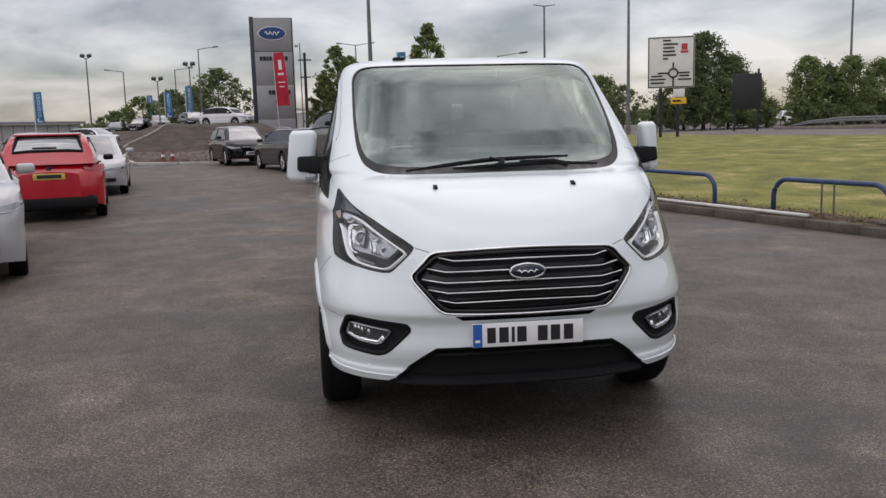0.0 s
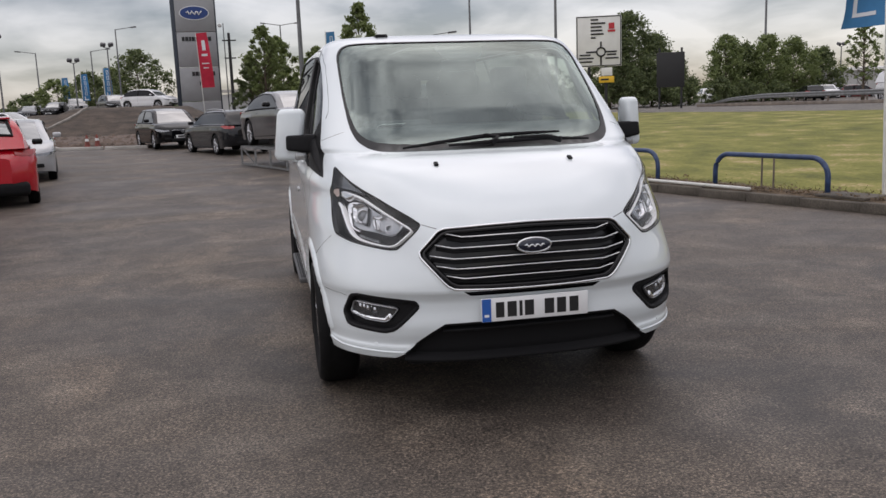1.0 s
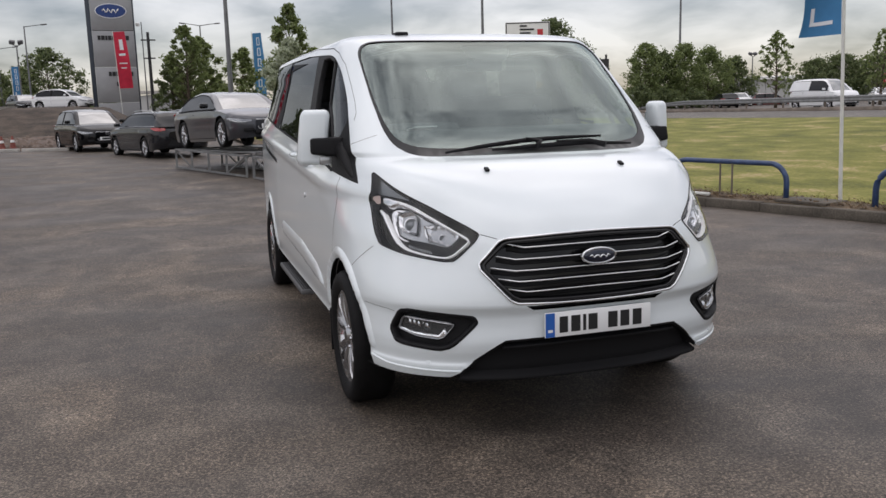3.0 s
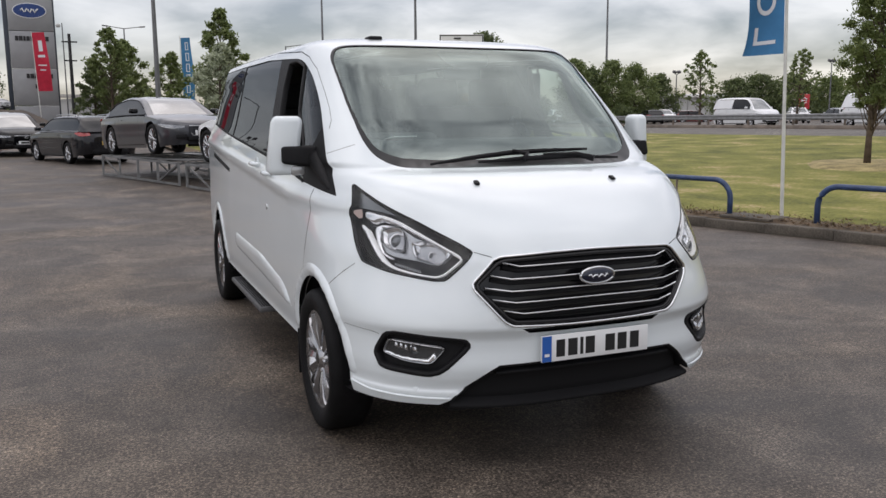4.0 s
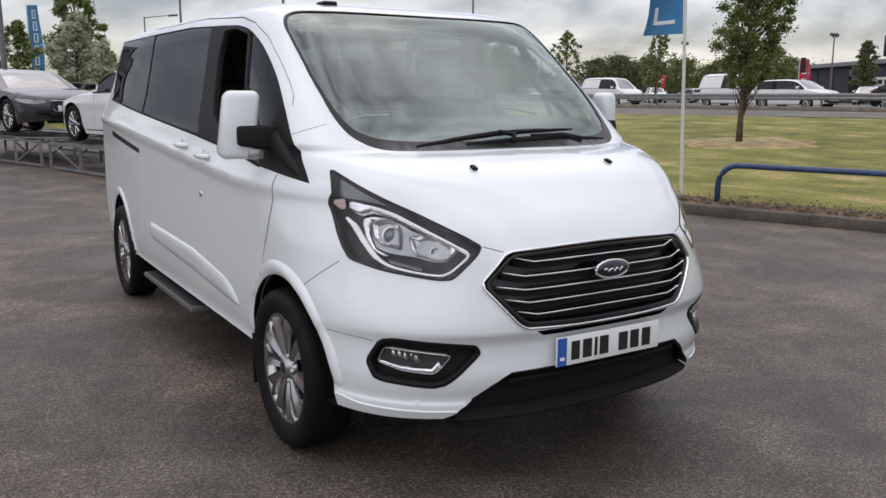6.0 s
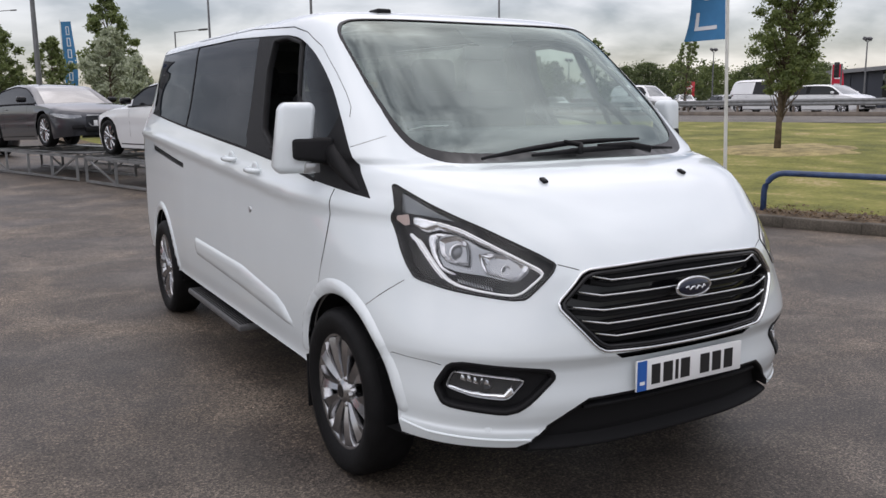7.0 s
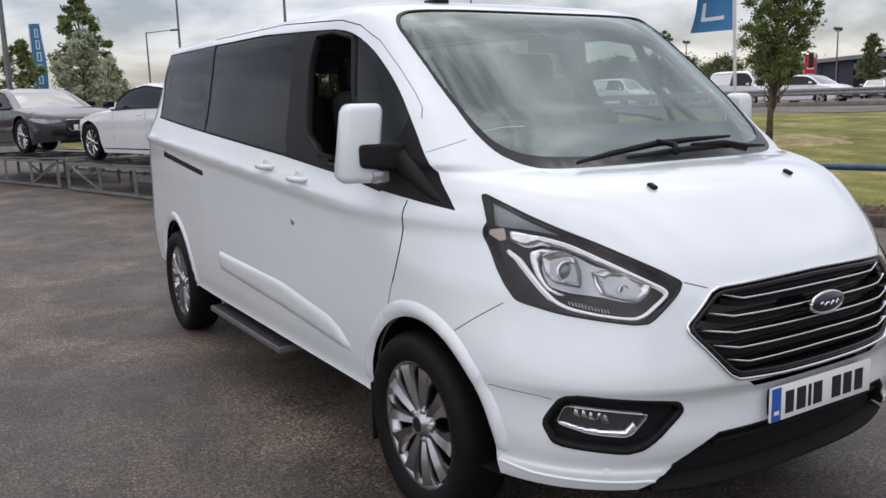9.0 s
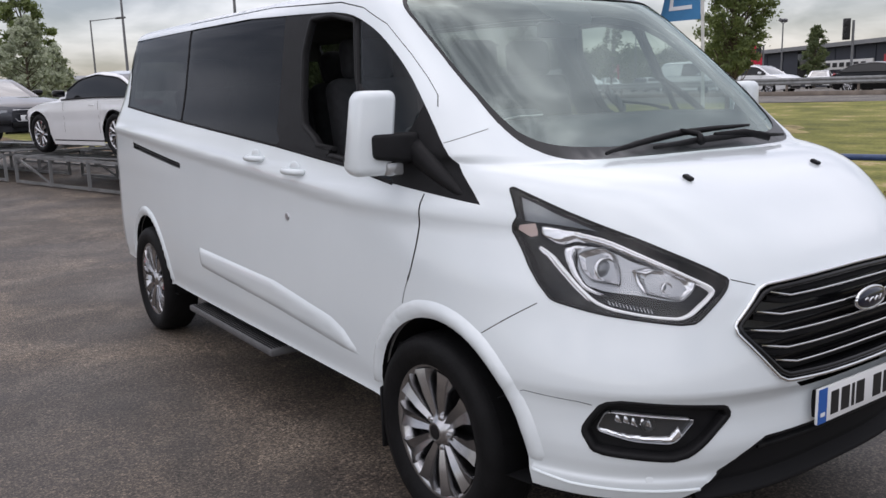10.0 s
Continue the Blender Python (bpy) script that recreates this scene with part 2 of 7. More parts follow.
NOSE = smooth([.20, .30, .345, .375, .39, .45, .50, .56, .60, .625, .645, .70, .80, .90, .95, 1.0, 1.05, 1.1, 1.15, 1.2, 1.23, 1.25, 1.262, 1.27, 1.29, 1.5, 1.7, 1.85, 1.895, 1.925, 1.945, 1.96, 1.975, 1.98],
              [.16, .105, .085, .08, .085, .060, .046, .050, .048, .036, .024, .026, .035, .05, .07, .105, .155, .22, .295, .39, .47, .545, .615, .67, .71, .96, 1.20, 1.385, 1.46, 1.57, 1.75, 2.0, 2.5, 2.8])
HALF = smooth([.20, .30, .345, .375, .39, .5, .7, .9, 1.06, 1.115, 1.135, 1.17, 1.25, 1.5, 1.7, 1.85, 1.895, 1.925, 1.945, 1.96, 1.975, 1.98],
              [.90, .937, .950, .954, .950, .964, .974, .971, .9655, .978, .976, .961, .943, .88, .832, .79, .765, .715, .63, .48, .20, .02])
BOW = smooth([.2, .65, .85, .95, 1.05, 1.12, 1.2, 1.25, 1.28, 1.3, 1.4, 1.6, 1.9, 1.98], [.88, .90, 1.05, 1.15, 1.40, 1.65, 2.0, 1.8, 1.35, 1.1, .85, .72, .52, .40])
POW = smooth([.2, .40, .52, .65, .85, .95, 1.05, 1.12, 1.2, 1.25, 1.28, 1.3, 1.4, 1.7, 1.9, 1.98], [3.0, 3.0, 2.75, 2.7, 2.55, 2.6, 3.0, 3.5, 4.6, 5.0, 5.4, 5.3, 5.0, 4.8, 4.0, 2.9])
TAIL = smooth([.2, .4, 1.2, 1.98], [5.08, 5.20, 5.18, 5.04])
RISE = smooth([.2, 1.5, 1.9, 1.98], [0, 0, .012, .014])
BELT = smooth([.8, 1.0, 1.1, 1.25, 1.5, 1.75], [0, .02, .062, .062, .022, 0])
S1, S2, S3 = 1.2, 4.7, 5.2

def skin(s, z):
    """The point of the near half (x < 0) at girth s and height z."""
    s0, s = s, abs(s)
    w, d, p, yf, yr = HALF(z), BOW(z), POW(z), NOSE(z), TAIL(z)
    dr = .22
    if s <= S1:
        a = s / S1 * math.pi / 2
        y = yf + d - d * max(math.cos(a), 0) ** (2 / p)
        x = HALF(z - BELT(z) * max(y - 1.5, 0)) * math.sin(a) ** (2 / p)
    elif s <= S2:
        y = yf + d + (s - S1) / (S2 - S1) * (yr - dr - yf - d)
        x = HALF(z - BELT(z) * (y - 1.5)) if y > 1.5 else w
    else:
        a = (s - S2) / (S3 - S2) * math.pi / 2
        w = HALF(z - BELT(z) * (yr - dr - 1.5))
        x, y = w * max(math.cos(a), 0) ** .5, yr - dr + dr * math.sin(a) ** .5
    x = max(x - .055 * max(0, (y - 3.5) / 1.7) ** 1.5, 0)
    return (-math.copysign(x, s0), y, z + RISE(z) * max(y - 1.5, 0))

def from_x(x, z):
    """Girth at a distance x from the middle, on the front."""
    return S1 * math.asin(min(1, abs(x) / HALF(z)) ** (POW(z) / 2)) / (math.pi / 2)

def from_y(y, z):
    """Girth at a length y, on the side or the front's corner."""
    d, yf = BOW(z), NOSE(z)
    if y < yf + d:
        return S1 * math.acos(min(1, max(0, (yf + d - y) / d)) ** (POW(z) / 2)) / (math.pi / 2)
    return S1 + (y - yf - d) / (TAIL(z) - .22 - yf - d) * (S2 - S1)


# ---- working on the skin ----
import collections
from mathutils import geometry


def normal_at(s, z):
    e = 0.004
    a, b = Vector(skin(s + e, z)) - Vector(skin(s - e, z)), Vector(skin(s, min(z + e, 1.98))) - Vector(skin(s, z - e))
    return b.cross(a).normalized()


def X(x, z):
    return (math.copysign(from_x(x, z), -x) if x else 0.0, z)


def Y(y, z):
    return (from_y(y, z), z)


def YL(*pts):
    """A line along the side, straight in length and height."""
    out = []
    for (y0, z0), (y1, z1) in zip(pts, pts[1:]):
        n = max(1, int(math.hypot(y1 - y0, z1 - z0) / .06))
        out += [Y(y0 + (y1 - y0) * i / n, z0 + (z1 - z0) * i / n) for i in range(n)]
    return out + [Y(*pts[-1])]


def mirrored(poly):
    return [(-s, z) for s, z in reversed(poly)]


def densify(poly, step=0.03, closed=True):
    out, k = [], len(poly)
    for i in range(k if closed else k - 1):
        a, b = Vector(poly[i]), Vector(poly[(i + 1) % k])
        n = max(1, int((b - a).length / step))
        out += [tuple(a.lerp(b, j / n)) for j in range(n)]
    if not closed:
        out.append(tuple(poly[-1]))
    return out


def rounded(poly, n=2, closed=True, cut=0.2):
    """Cuts the corners off."""
    for _ in range(n):
        out, k = [], len(poly)
        for i in range(k if closed else k - 1):
            a, b = Vector(poly[i]), Vector(poly[(i + 1) % k])
            out += [tuple(a.lerp(b, cut)), tuple(a.lerp(b, 1 - cut))]
        poly = out if closed else [poly[0]] + out[1:-1] + [poly[-1]]
    return poly


def inside(poly, pts):
    p, q = np.array(poly), np.array(pts)
    r = np.zeros(len(q), bool)
    for (x1, y1), (x2, y2) in zip(p, np.roll(p, -1, axis=0)):
        c = (y1 > q[:, 1]) != (y2 > q[:, 1])
        with np.errstate(divide="ignore", invalid="ignore"):
            r ^= c & (q[:, 0] < (x2 - x1) * (q[:, 1] - y1) / (y2 - y1) + x1)
    return r


def border_distance(loops, pts):
    q = np.array(pts)
    best = np.full(len(q), 9.0)
    for loop in loops:
        p = np.array(loop)
        for a, b in zip(p, np.roll(p, -1, axis=0)):
            d = b - a
            t = np.clip(((q - a) @ d) / max(d @ d, 1e-12), 0, 1)
            best = np.minimum(best, np.hypot(*(q - a - t[:, None] * d).T))
    return best


ROWZ = sorted({round(v, 4) for v in [*np.arange(0.30, 1.23, 0.024), *np.arange(0.36, 0.44, 0.012), *np.arange(1.23, 1.31, 0.006), *np.arange(1.31, 1.86, 0.03), *np.arange(1.86, 1.981, 0.006)]})
COLS = [*np.arange(0, S1, 0.03), *np.arange(S1, S2, 0.06), *np.arange(S2, S3 + 0.001, 0.05)]
COLS = sorted({round(v, 4) for v in [*COLS, *[-c for c in COLS]]})


def mesh_flat(outer, holes=(), rows=ROWZ, cols=COLS, keep=0.007):
    """Triangles of a piece of the unrolled skin, with holes; gives flat points and faces."""
    loops = [outer, *holes]
    lo, hi = np.array(outer).min(axis=0), np.array(outer).max(axis=0)
    g = np.array([(s, z) for s in cols if lo[0] < s < hi[0] for z in rows if lo[1] < z < hi[1]])
    if len(g):
        ok = inside(outer, g)
        for h in holes:
            ok &= ~inside(h, g)
        g = g[ok]
        if len(g):
            g = g[border_distance(loops, g) > keep]
    vs, es = [], []
    for loop in loops:
        k = len(vs)
        vs += [Vector(p) for p in loop]
        es += [(k + i, k + (i + 1) % len(loop)) for i in range(len(loop))]
    vs += [Vector(p) for p in g]
    v, _, f, *_ = geometry.delaunay_2d_cdt(vs, es, [], 0, 1e-6)
    f = np.array([t for t in f if len(t) == 3])
    v = np.array([(a.x, a.y) for a in v])
    mid = v[f].mean(axis=1)
    ok = inside(outer, mid)
    for h in holes:
        ok &= ~inside(h, mid)
    return v, f[ok]


def wrap(name, flat, off, material, parent, label="", flip=False):
    """Lays flat points on the skin, off metres outside it (a number or one for each point)."""
    v, f = flat
    used = np.unique(f)
    where = {int(k): i for i, k in enumerate(used)}
    offs = off if isinstance(off, np.ndarray) else np.full(len(v), off)
    ps, ns = [], []
    for k in used:
        s, z = float(v[k][0]), float(v[k][1])
        n = normal_at(s, z)
        ps.append(Vector(skin(s, z)) + n * float(offs[k]))
        ns.append(-n if flip else n)
    fs = []
    for a, b, c in f:
        a, b, c = where[int(a)], where[int(b)], where[int(c)]
        up = (ps[b] - ps[a]).cross(ps[c] - ps[a])
        fs.append((a, b, c) if up.dot(ns[a]) > 0 else (a, c, b))
    return link(name, ps, fs, material, parent, label, True, ns if not isinstance(off, np.ndarray) else None)


def patch(name, poly, off, material, parent, label="", holes=(), step=0.03, cell=0.04):
    poly = densify(poly, step)
    rows, cols = np.arange(0.2, 1.98, cell), np.arange(-S3, S3, cell)
    return wrap(name, mesh_flat(poly, [densify(h, step) for h in holes], rows, cols), off, material, parent, label)


def raised(name, poly, height, edge, material, parent, label="", base=-0.003):
    """A panel that stands proud of the skin, with a sloped border."""
    poly = densify(poly, 0.02)
    v, f = mesh_flat(poly, (), np.arange(0.2, 1.98, edge), np.arange(-S3, S3, edge), 0.004)
    d = border_distance([poly], v)
    return wrap(name, (v, f), base + (height - base) * np.clip(d / edge, 0, 1), material, parent, label)


def strip(name, line, h, off, depth, material, parent, label="", closed=False, step=0.03):
    """A bar of height h laid along a line of the skin, its face off metres outside it."""
    line = densify(line, step, closed)
    ps = [Vector(skin(*p)) for p in line]
    ns = [normal_at(*p) for p in line]
    k, vs, fs = len(line), [], []
    for i in range(k):
        t = (ps[(i + 1) % k] - ps[i - 1]) if closed else (ps[min(i + 1, k - 1)] - ps[max(i - 1, 0)])
        b = t.normalized().cross(ns[i]).normalized() * (h / 2)
        o, q = ps[i] + ns[i] * off, ps[i] + ns[i] * (off - depth)
        c = ns[i] * min(0.3 * h, 0.3 * depth)
        vs += [q + b, o - c + b, o + b * 0.55, o - b * 0.55, o - c - b, q - b]
    for i in range(k if closed else k - 1):
        j = (i + 1) % k
        fs += [(i * 6 + a, i * 6 + a + 1, j * 6 + a + 1, j * 6 + a) for a in range(5)]
    if not closed:
        fs += [tuple(range(6)), tuple(range((k - 1) * 6 + 5, (k - 1) * 6 - 1, -1))]
    return link(name, vs, fs, material, parent, label, True)


def slot(line, w=0.006, closed=False):
    """A narrow gap along a line of the flat skin."""
    line = densify(line, 0.03, False)
    a, b = [], []
    for i, p in enumerate(line):
        t = (Vector(line[min(i + 1, len(line) - 1)]) - Vector(line[max(i - 1, 0)])).normalized()
        n = Vector((-t.y, t.x)) * (w / 2)
        a.append(tuple(Vector(p) + n))
        b.append(tuple(Vector(p) - n))
    return a + b[::-1]


def arc(cy, cz, r, a0, a1, n=26):
    """Points round a wheel; angles in degrees from the front, over the top."""
    return [Y(cy - r * math.cos(radians(a0 + (a1 - a0) * i / n)), cz + r * math.sin(radians(a0 + (a1 - a0) * i / n))) for i in range(n + 1)]


# ---- the white van ----
PROJECTOR = mat("projector_glass", (.16, .17, .18), .05, 0.3, 1.0)
FRONT_AXLE, REAR_AXLE, HUB = 1.01, 4.30, 0.345
van = thing("passenger_van", "white nine-seat passenger van parked on dark tarmac, driver's window open", "van")

LAMP = rounded([(.335, .962), (.354, .934), (.449, .846), (.494, .843), (.683, .868), (.797, .896), (.811, .940), (.806, .985), (.764, 1.076), (.738, 1.098), (.696, 1.125), (.668, 1.165), (.640, 1.203), (.622, 1.207)], 2, cut=0.12)
FOG = rounded([X(-.536, .575), X(-.552, .604), X(-.82, .630), X(-.858, .530), X(-.842, .472), X(-.662, .452)], 2, cut=0.12)
GRILLE = [X(-.53, .825), X(-.425, .936), X(-.2, .948), (0, .952), X(.2, .948), X(.425, .936), X(.53, .825), X(.39, .662), X(.2, .655), (0, .653), X(-.2, .655), X(-.39, .662)]
GRILLE = rounded(GRILLE, 2, cut=0.1)
SLIT = [X(-.335, .648), X(.335, .648), X(.30, .626), X(-.30, .626)]
WS = [X(-.58, 1.272), X(-.648, 1.29), X(-.699, 1.325), X(-.728, 1.40), X(-.736, 1.55), X(-.731, 1.70), X(-.726, 1.812), X(-.698, 1.860), X(-.64, 1.884), X(-.35, 1.885)]
WS = WS + [(0, 1.884)] + mirrored(WS) + [(0, 1.268)]
WS = rounded(WS, 2, cut=0.2)
PILLAR_Y = smooth([1.150, 1.225, 1.30, 1.40, 1.465, 1.57, 1.655, 1.736, 1.788, 1.815, 1.832], [.798, .885, .978, 1.082, 1.150, 1.270, 1.385, 1.520, 1.645, 1.745, 1.880])
def pillar_line(z0, z1, n=24, off=0.0):
    """The curved front edge of the side glass."""
    return [Y(PILLAR_Y(z0 + (z1 - z0) * i / n) + off, z0 + (z1 - z0) * i / n) for i in range(n + 1)]


BAND = YL((.798, 1.150), (1.237, 1.190), (1.552, 1.238), (2.2, 1.293), (3.56, 1.388), (4.80, 1.472)) + YL((4.86, 1.60), (4.93, 1.84), (4.90, 1.876)) + YL((3.66, 1.873), (2.78, 1.871), (2.2, 1.848), (1.95, 1.836)) + pillar_line(1.832, 1.156)
BACKGLASS = [(4.80, 1.28), (5.14, 1.28), (5.14, 1.76), (4.86, 1.76)]
RAILSLOT = YL((3.49, 1.118), (4.50, 1.198), (4.50, 1.236), (3.49, 1.150))
A0, A1 = (FRONT_AXLE - .06, .36), (REAR_AXLE, .36)
EDGE = [(0, .500), X(-.42, .492), X(-.60, .345), X(-.64, .322), Y(.42, .318), *arc(*A0, .405, -6, 178), Y(1.42, .378), Y(3.84, .385), *arc(*A1, .41, 2, 176), Y(4.80, .40), (S3, .42)]
OUTLINE = EDGE + [(S3, 1.98), (-S3, 1.98)] + mirrored(EDGE)[:-1]

SEAM_Y = smooth([.70, .775, .82, .925, 1.0, 1.09, 1.175], [1.158, 1.150, 1.136, 1.086, 1.066, 1.058, 1.054])
DOORSEAM = [Y(SEAM_Y(z), z) for z in np.linspace(1.168, .765, 30)]
SEAMS = [
    slot(DOORSEAM, 0.0026),
    slot(YL((1.092, 1.452), (1.116, 1.492), (1.186, 1.551), (1.303, 1.64), (1.475, 1.757), (1.645, 1.830), (1.83, 1.866), (2.56, 1.905), (3.75, 1.909)), 0.0055),
    slot([Y(.54, .882), Y(.735, .755)], 0.0022),
    slot([Y(.66, .567), Y(.55, .622), X(-.868, .617), X(-.845, .61)], 0.0022),
    slot([X(-.500, .9575), X(-.436, .938)], 0.003),
    slot([Y(1.01, 1.335), X(-.762, 1.378)], 0.002),
]
holes = [GRILLE, SLIT, WS]
for hole in (LAMP, FOG, BAND, RAILSLOT, BACKGLASS, *SEAMS):
    holes += [hole, mirrored(hole)]
flat_v, flat_f = mesh_flat(densify(OUTLINE, 0.04), [densify(h, 0.03) for h in holes])
mids = flat_v[flat_f].mean(axis=1)
BONNET = [(0, .9), X(-.43, .94), X(-.497, .958), Y(.738, 1.205), X(-.76, 1.28), X(-.72, 1.36), (0, 1.38)]
BONNET = BONNET + mirrored(BONNET)
BUMPER = [(0, .9), X(-.43, .94), X(-.497, .958), X(-.62, .87), Y(.54, .885), Y(.735, .755), Y(.60, .30), (0, .2)]
BUMPER = BUMPER + mirrored(BUMPER)
DOOR = [*DOORSEAM, Y(1.3, .6), Y(1.36, .3), Y(2.21, .3), Y(2.2, 1.3), Y(2.25, 1.9), Y(1.83, 1.866), Y(1.645, 1.830), Y(1.475, 1.757), Y(1.325, 1.66), Y(1.145, 1.465)]
SLIDER = [Y(2.2, .3), Y(2.2, 1.3), Y(2.25, 1.9), Y(3.6, 1.9), Y(3.5, .3)]
ROOF = [(-S3, 1.88), (S3, 1.88), (S3, 2.0), (-S3, 2.0)]
left_over = np.ones(len(mids), bool)
for nm, region, lab in (("bonnet", BONNET, "glossy white bonnet"), ("front_bumper", BUMPER, "white bumper with parking sensors"), ("front_door", DOOR, ""), ("front_door", mirrored(DOOR), ""),
                        ("sliding_door", SLIDER, ""), ("sliding_door", mirrored(SLIDER), ""), ("roof", ROOF, "")):
    sel = inside(region, mids) & left_over
    left_over &= ~sel
    wrap(nm, (flat_v, flat_f[sel]), 0.0, WHITE, van, lab)
rest = flat_f[left_over]
parent_of = list(range(len(flat_v)))
def root(i):
    while parent_of[i] != i:
        parent_of[i] = parent_of[parent_of[i]]
        i = parent_of[i]
    return i


for a, b, c in rest:
    parent_of[root(int(a))] = root(int(b))
    parent_of[root(int(c))] = root(int(b))
pieces = collections.defaultdict(list)
for f in rest:
    pieces[root(int(f[0]))].append(f)
for piece in pieces.values():
    m_s, m_z = np.abs(flat_v[np.array(piece)].reshape(-1, 2)).mean(axis=0)
    wrap("front_wing" if m_s < 1.6 else ("sill_panel" if m_z < .6 else ("cant_rail" if m_z > 1.8 else "rear_quarter_panel")), (flat_v, np.array(piece)), 0.0, WHITE, van)
# the pale lining inside the cabin, behind the screen
cabin = (mids[:, 1] > 0.5) & ((np.abs(mids[:, 0]) > 1.0) | (mids[:, 1] > 1.34))
wrap("cabin_lining", (flat_v, flat_f[cabin]), -0.035, LINING, van, "", True)

for m in (1, -1):
    def side(poly):
        return poly if m > 0 else mirrored(poly)
    def one(p):
        return (m * p[0], p[1])
    for line in SEAMS:
        patch("panel_gap", side(line), -0.007, SEAM, van)
    # side glass
    patch("mirror_corner_panel", side(YL((.81, 1.152), (1.237, 1.191)) + YL((1.19, 1.365), (1.152, 1.462)) + pillar_line(1.460, 1.160, 16, .004)), -0.001, BLACK, van, "black plastic corner panel")
    patch("quarter_glass", side(YL((1.24, 1.193), (1.45, 1.226)) + YL((1.57, 1.54), (1.66, 1.786)) + pillar_line(1.784, 1.468, 16, .004) + [Y(1.193, 1.365)]), -0.006, DOORGLASS, van).visible_shadow = False
    strip("window_divider", side(YL((1.455, 1.228), (1.575, 1.54), (1.668, 1.789))), 0.022, 0.002, 0.02, BLACK, van)
    OPEN = rounded(YL((1.47, 1.245), (1.735, 1.272), (1.99, 1.385), (2.033, 1.456), (2.105, 1.68), (2.085, 1.822), (1.9, 1.825), (1.69, 1.787), (1.588, 1.54)), 1, cut=0.15)
    patch("door_pillar_trim", side(YL((1.46, 1.23), (1.552, 1.238), (2.215, 1.294), (2.35, 1.853), (2.2, 1.848), (1.9, 1.832), (1.68, 1.79), (1.58, 1.54))), -0.004, BLACK, van, "", [side(OPEN)])
    strip("window_seal", side(OPEN), 0.022, 0.0, 0.03, BLACK, van, "", True)
    if m < 0:
        patch("door_window", side(OPEN), -0.012, DOORGLASS, van).visible_shadow = False
    patch("side_window", side(YL((2.195, 1.294), (3.515, 1.385), (3.65, 1.873), (2.78, 1.871), (2.33, 1.854))), -0.007, PRIVACY, van, "dark privacy glass")
    patch("rear_side_window", side(YL((3.535, 1.387), (4.80, 1.472), (4.86, 1.60), (4.93, 1.84), (4.90, 1.876), (3.67, 1.873))), -0.004, PRIVACY, van, "dark privacy glass", cell=0.02)
    strip("window_divider", side(YL((3.525, 1.386), (3.66, 1.873))), 0.018, -0.003, 0.012, SEAM, van)
    strip("window_seal", side(YL((1.24, 1.190), (1.552, 1.235), (2.2, 1.29), (3.56, 1.385), (4.79, 1.468))), 0.012, 0.004, 0.02, SEAM, van)
    patch("back_window", side(BACKGLASS), -0.004, BACKTINT, van).visible_shadow = False
    # sliding door rail, handles, lock, side moulding, arch lips
    patch("door_rail_recess", side(RAILSLOT), -0.02, SEAM, van)
    strip("door_rail", side(YL((3.50, 1.135), (4.49, 1.217))), 0.010, -0.002, 0.018, BLACK, van)
    raised("side_moulding", side(rounded(YL((3.27, .703), (2.25, .682), (1.70, .622), (1.60, .59), (1.47, .50), (1.62, .50), (2.3, .545), (3.24, .585)), 1, cut=0.1)), 0.013, 0.022, WHITE, van)
    for (cy, cz), r, a, b in ((A0, .405, 5, 172), (A1, .41, 4, 174)):
        raised("arch_lip", side(arc(cy, cz, r - .004, a, b) + arc(cy, cz, r + .060, a, b)[::-1]), 0.014, 0.022, WHITE, van, "", -0.002)
    # front lamp: housing, light guide, two projectors, painted pinkish reflection, clear cover
    lamp = wrap("headlight", mesh_flat(densify(side(LAMP), 0.03), (), np.arange(.8, 1.25, .03), np.arange(-1.2, 1.2, .03)), -0.058, LAMPBLACK, van, "clear headlight with bright light guide")
    strip("lamp_rim", side(LAMP), 0.008, 0.003, 0.06, GLOSSBLACK, lamp, "", True, 0.02)
    guide = [(.599, 1.085), (.539, 1.068), (.502, 1.037), (.459, .999), (.418, .966), (.387, .944), (.382, .930), (.416, .900), (.455, .868), (.484, .857), (.528, .860), (.592, .869), (.657, .882), (.692, .900), (.716, .942), (.726, .988), (.725, 1.024), (.734, 1.041)]
    strip("light_guide", [one(q) for q in rounded(guide, 1, False)], 0.0075, -0.007, 0.03, DRL, lamp, "bright white light guide")
    def lamp_poly(pts, n=1, cut=.18):
        return [one(q) for q in rounded(list(pts), n, cut=cut)[::m]]
    patch("smoked_panel", lamp_poly([(.632, 1.189), (.581, 1.152), (.530, 1.096), (.611, 1.109), (.661, 1.113), (.696, 1.117)], 0), -0.030, LAMPSMOKE, lamp)
    raised("upper_reflector", lamp_poly([(.669, 1.105), (.622, 1.099), (.571, 1.093), (.532, 1.078), (.494, 1.045), (.453, 1.006), (.413, .973), (.383, .955), (.401, .945), (.439, .966), (.486, .999), (.522, 1.028), (.556, 1.052), (.591, 1.062), (.621, 1.067), (.675, 1.054), (.712, 1.071)]), -0.012, 0.006, LAMPGREY, lamp, "", -0.03)
    raised("bowl_surround", lamp_poly([(.678, 1.050), (.624, 1.062), (.600, 1.058), (.646, 1.041), (.674, 1.016), (.692, .973), (.690, .946), (.655, .926), (.680, .919), (.707, .937), (.717, .972), (.704, 1.014)]), -0.018, 0.006, LAMPGREY, lamp, "", -0.04)
    raised("outer_reflector", lamp_poly([(.741, 1.050), (.719, 1.042), (.722, 1.024), (.733, .988), (.722, .942), (.700, .900), (.708, .895), (.731, .935), (.744, .984), (.745, 1.014), (.752, 1.033)]), -0.012, 0.004, LAMPGREY, lamp, "", -0.03)
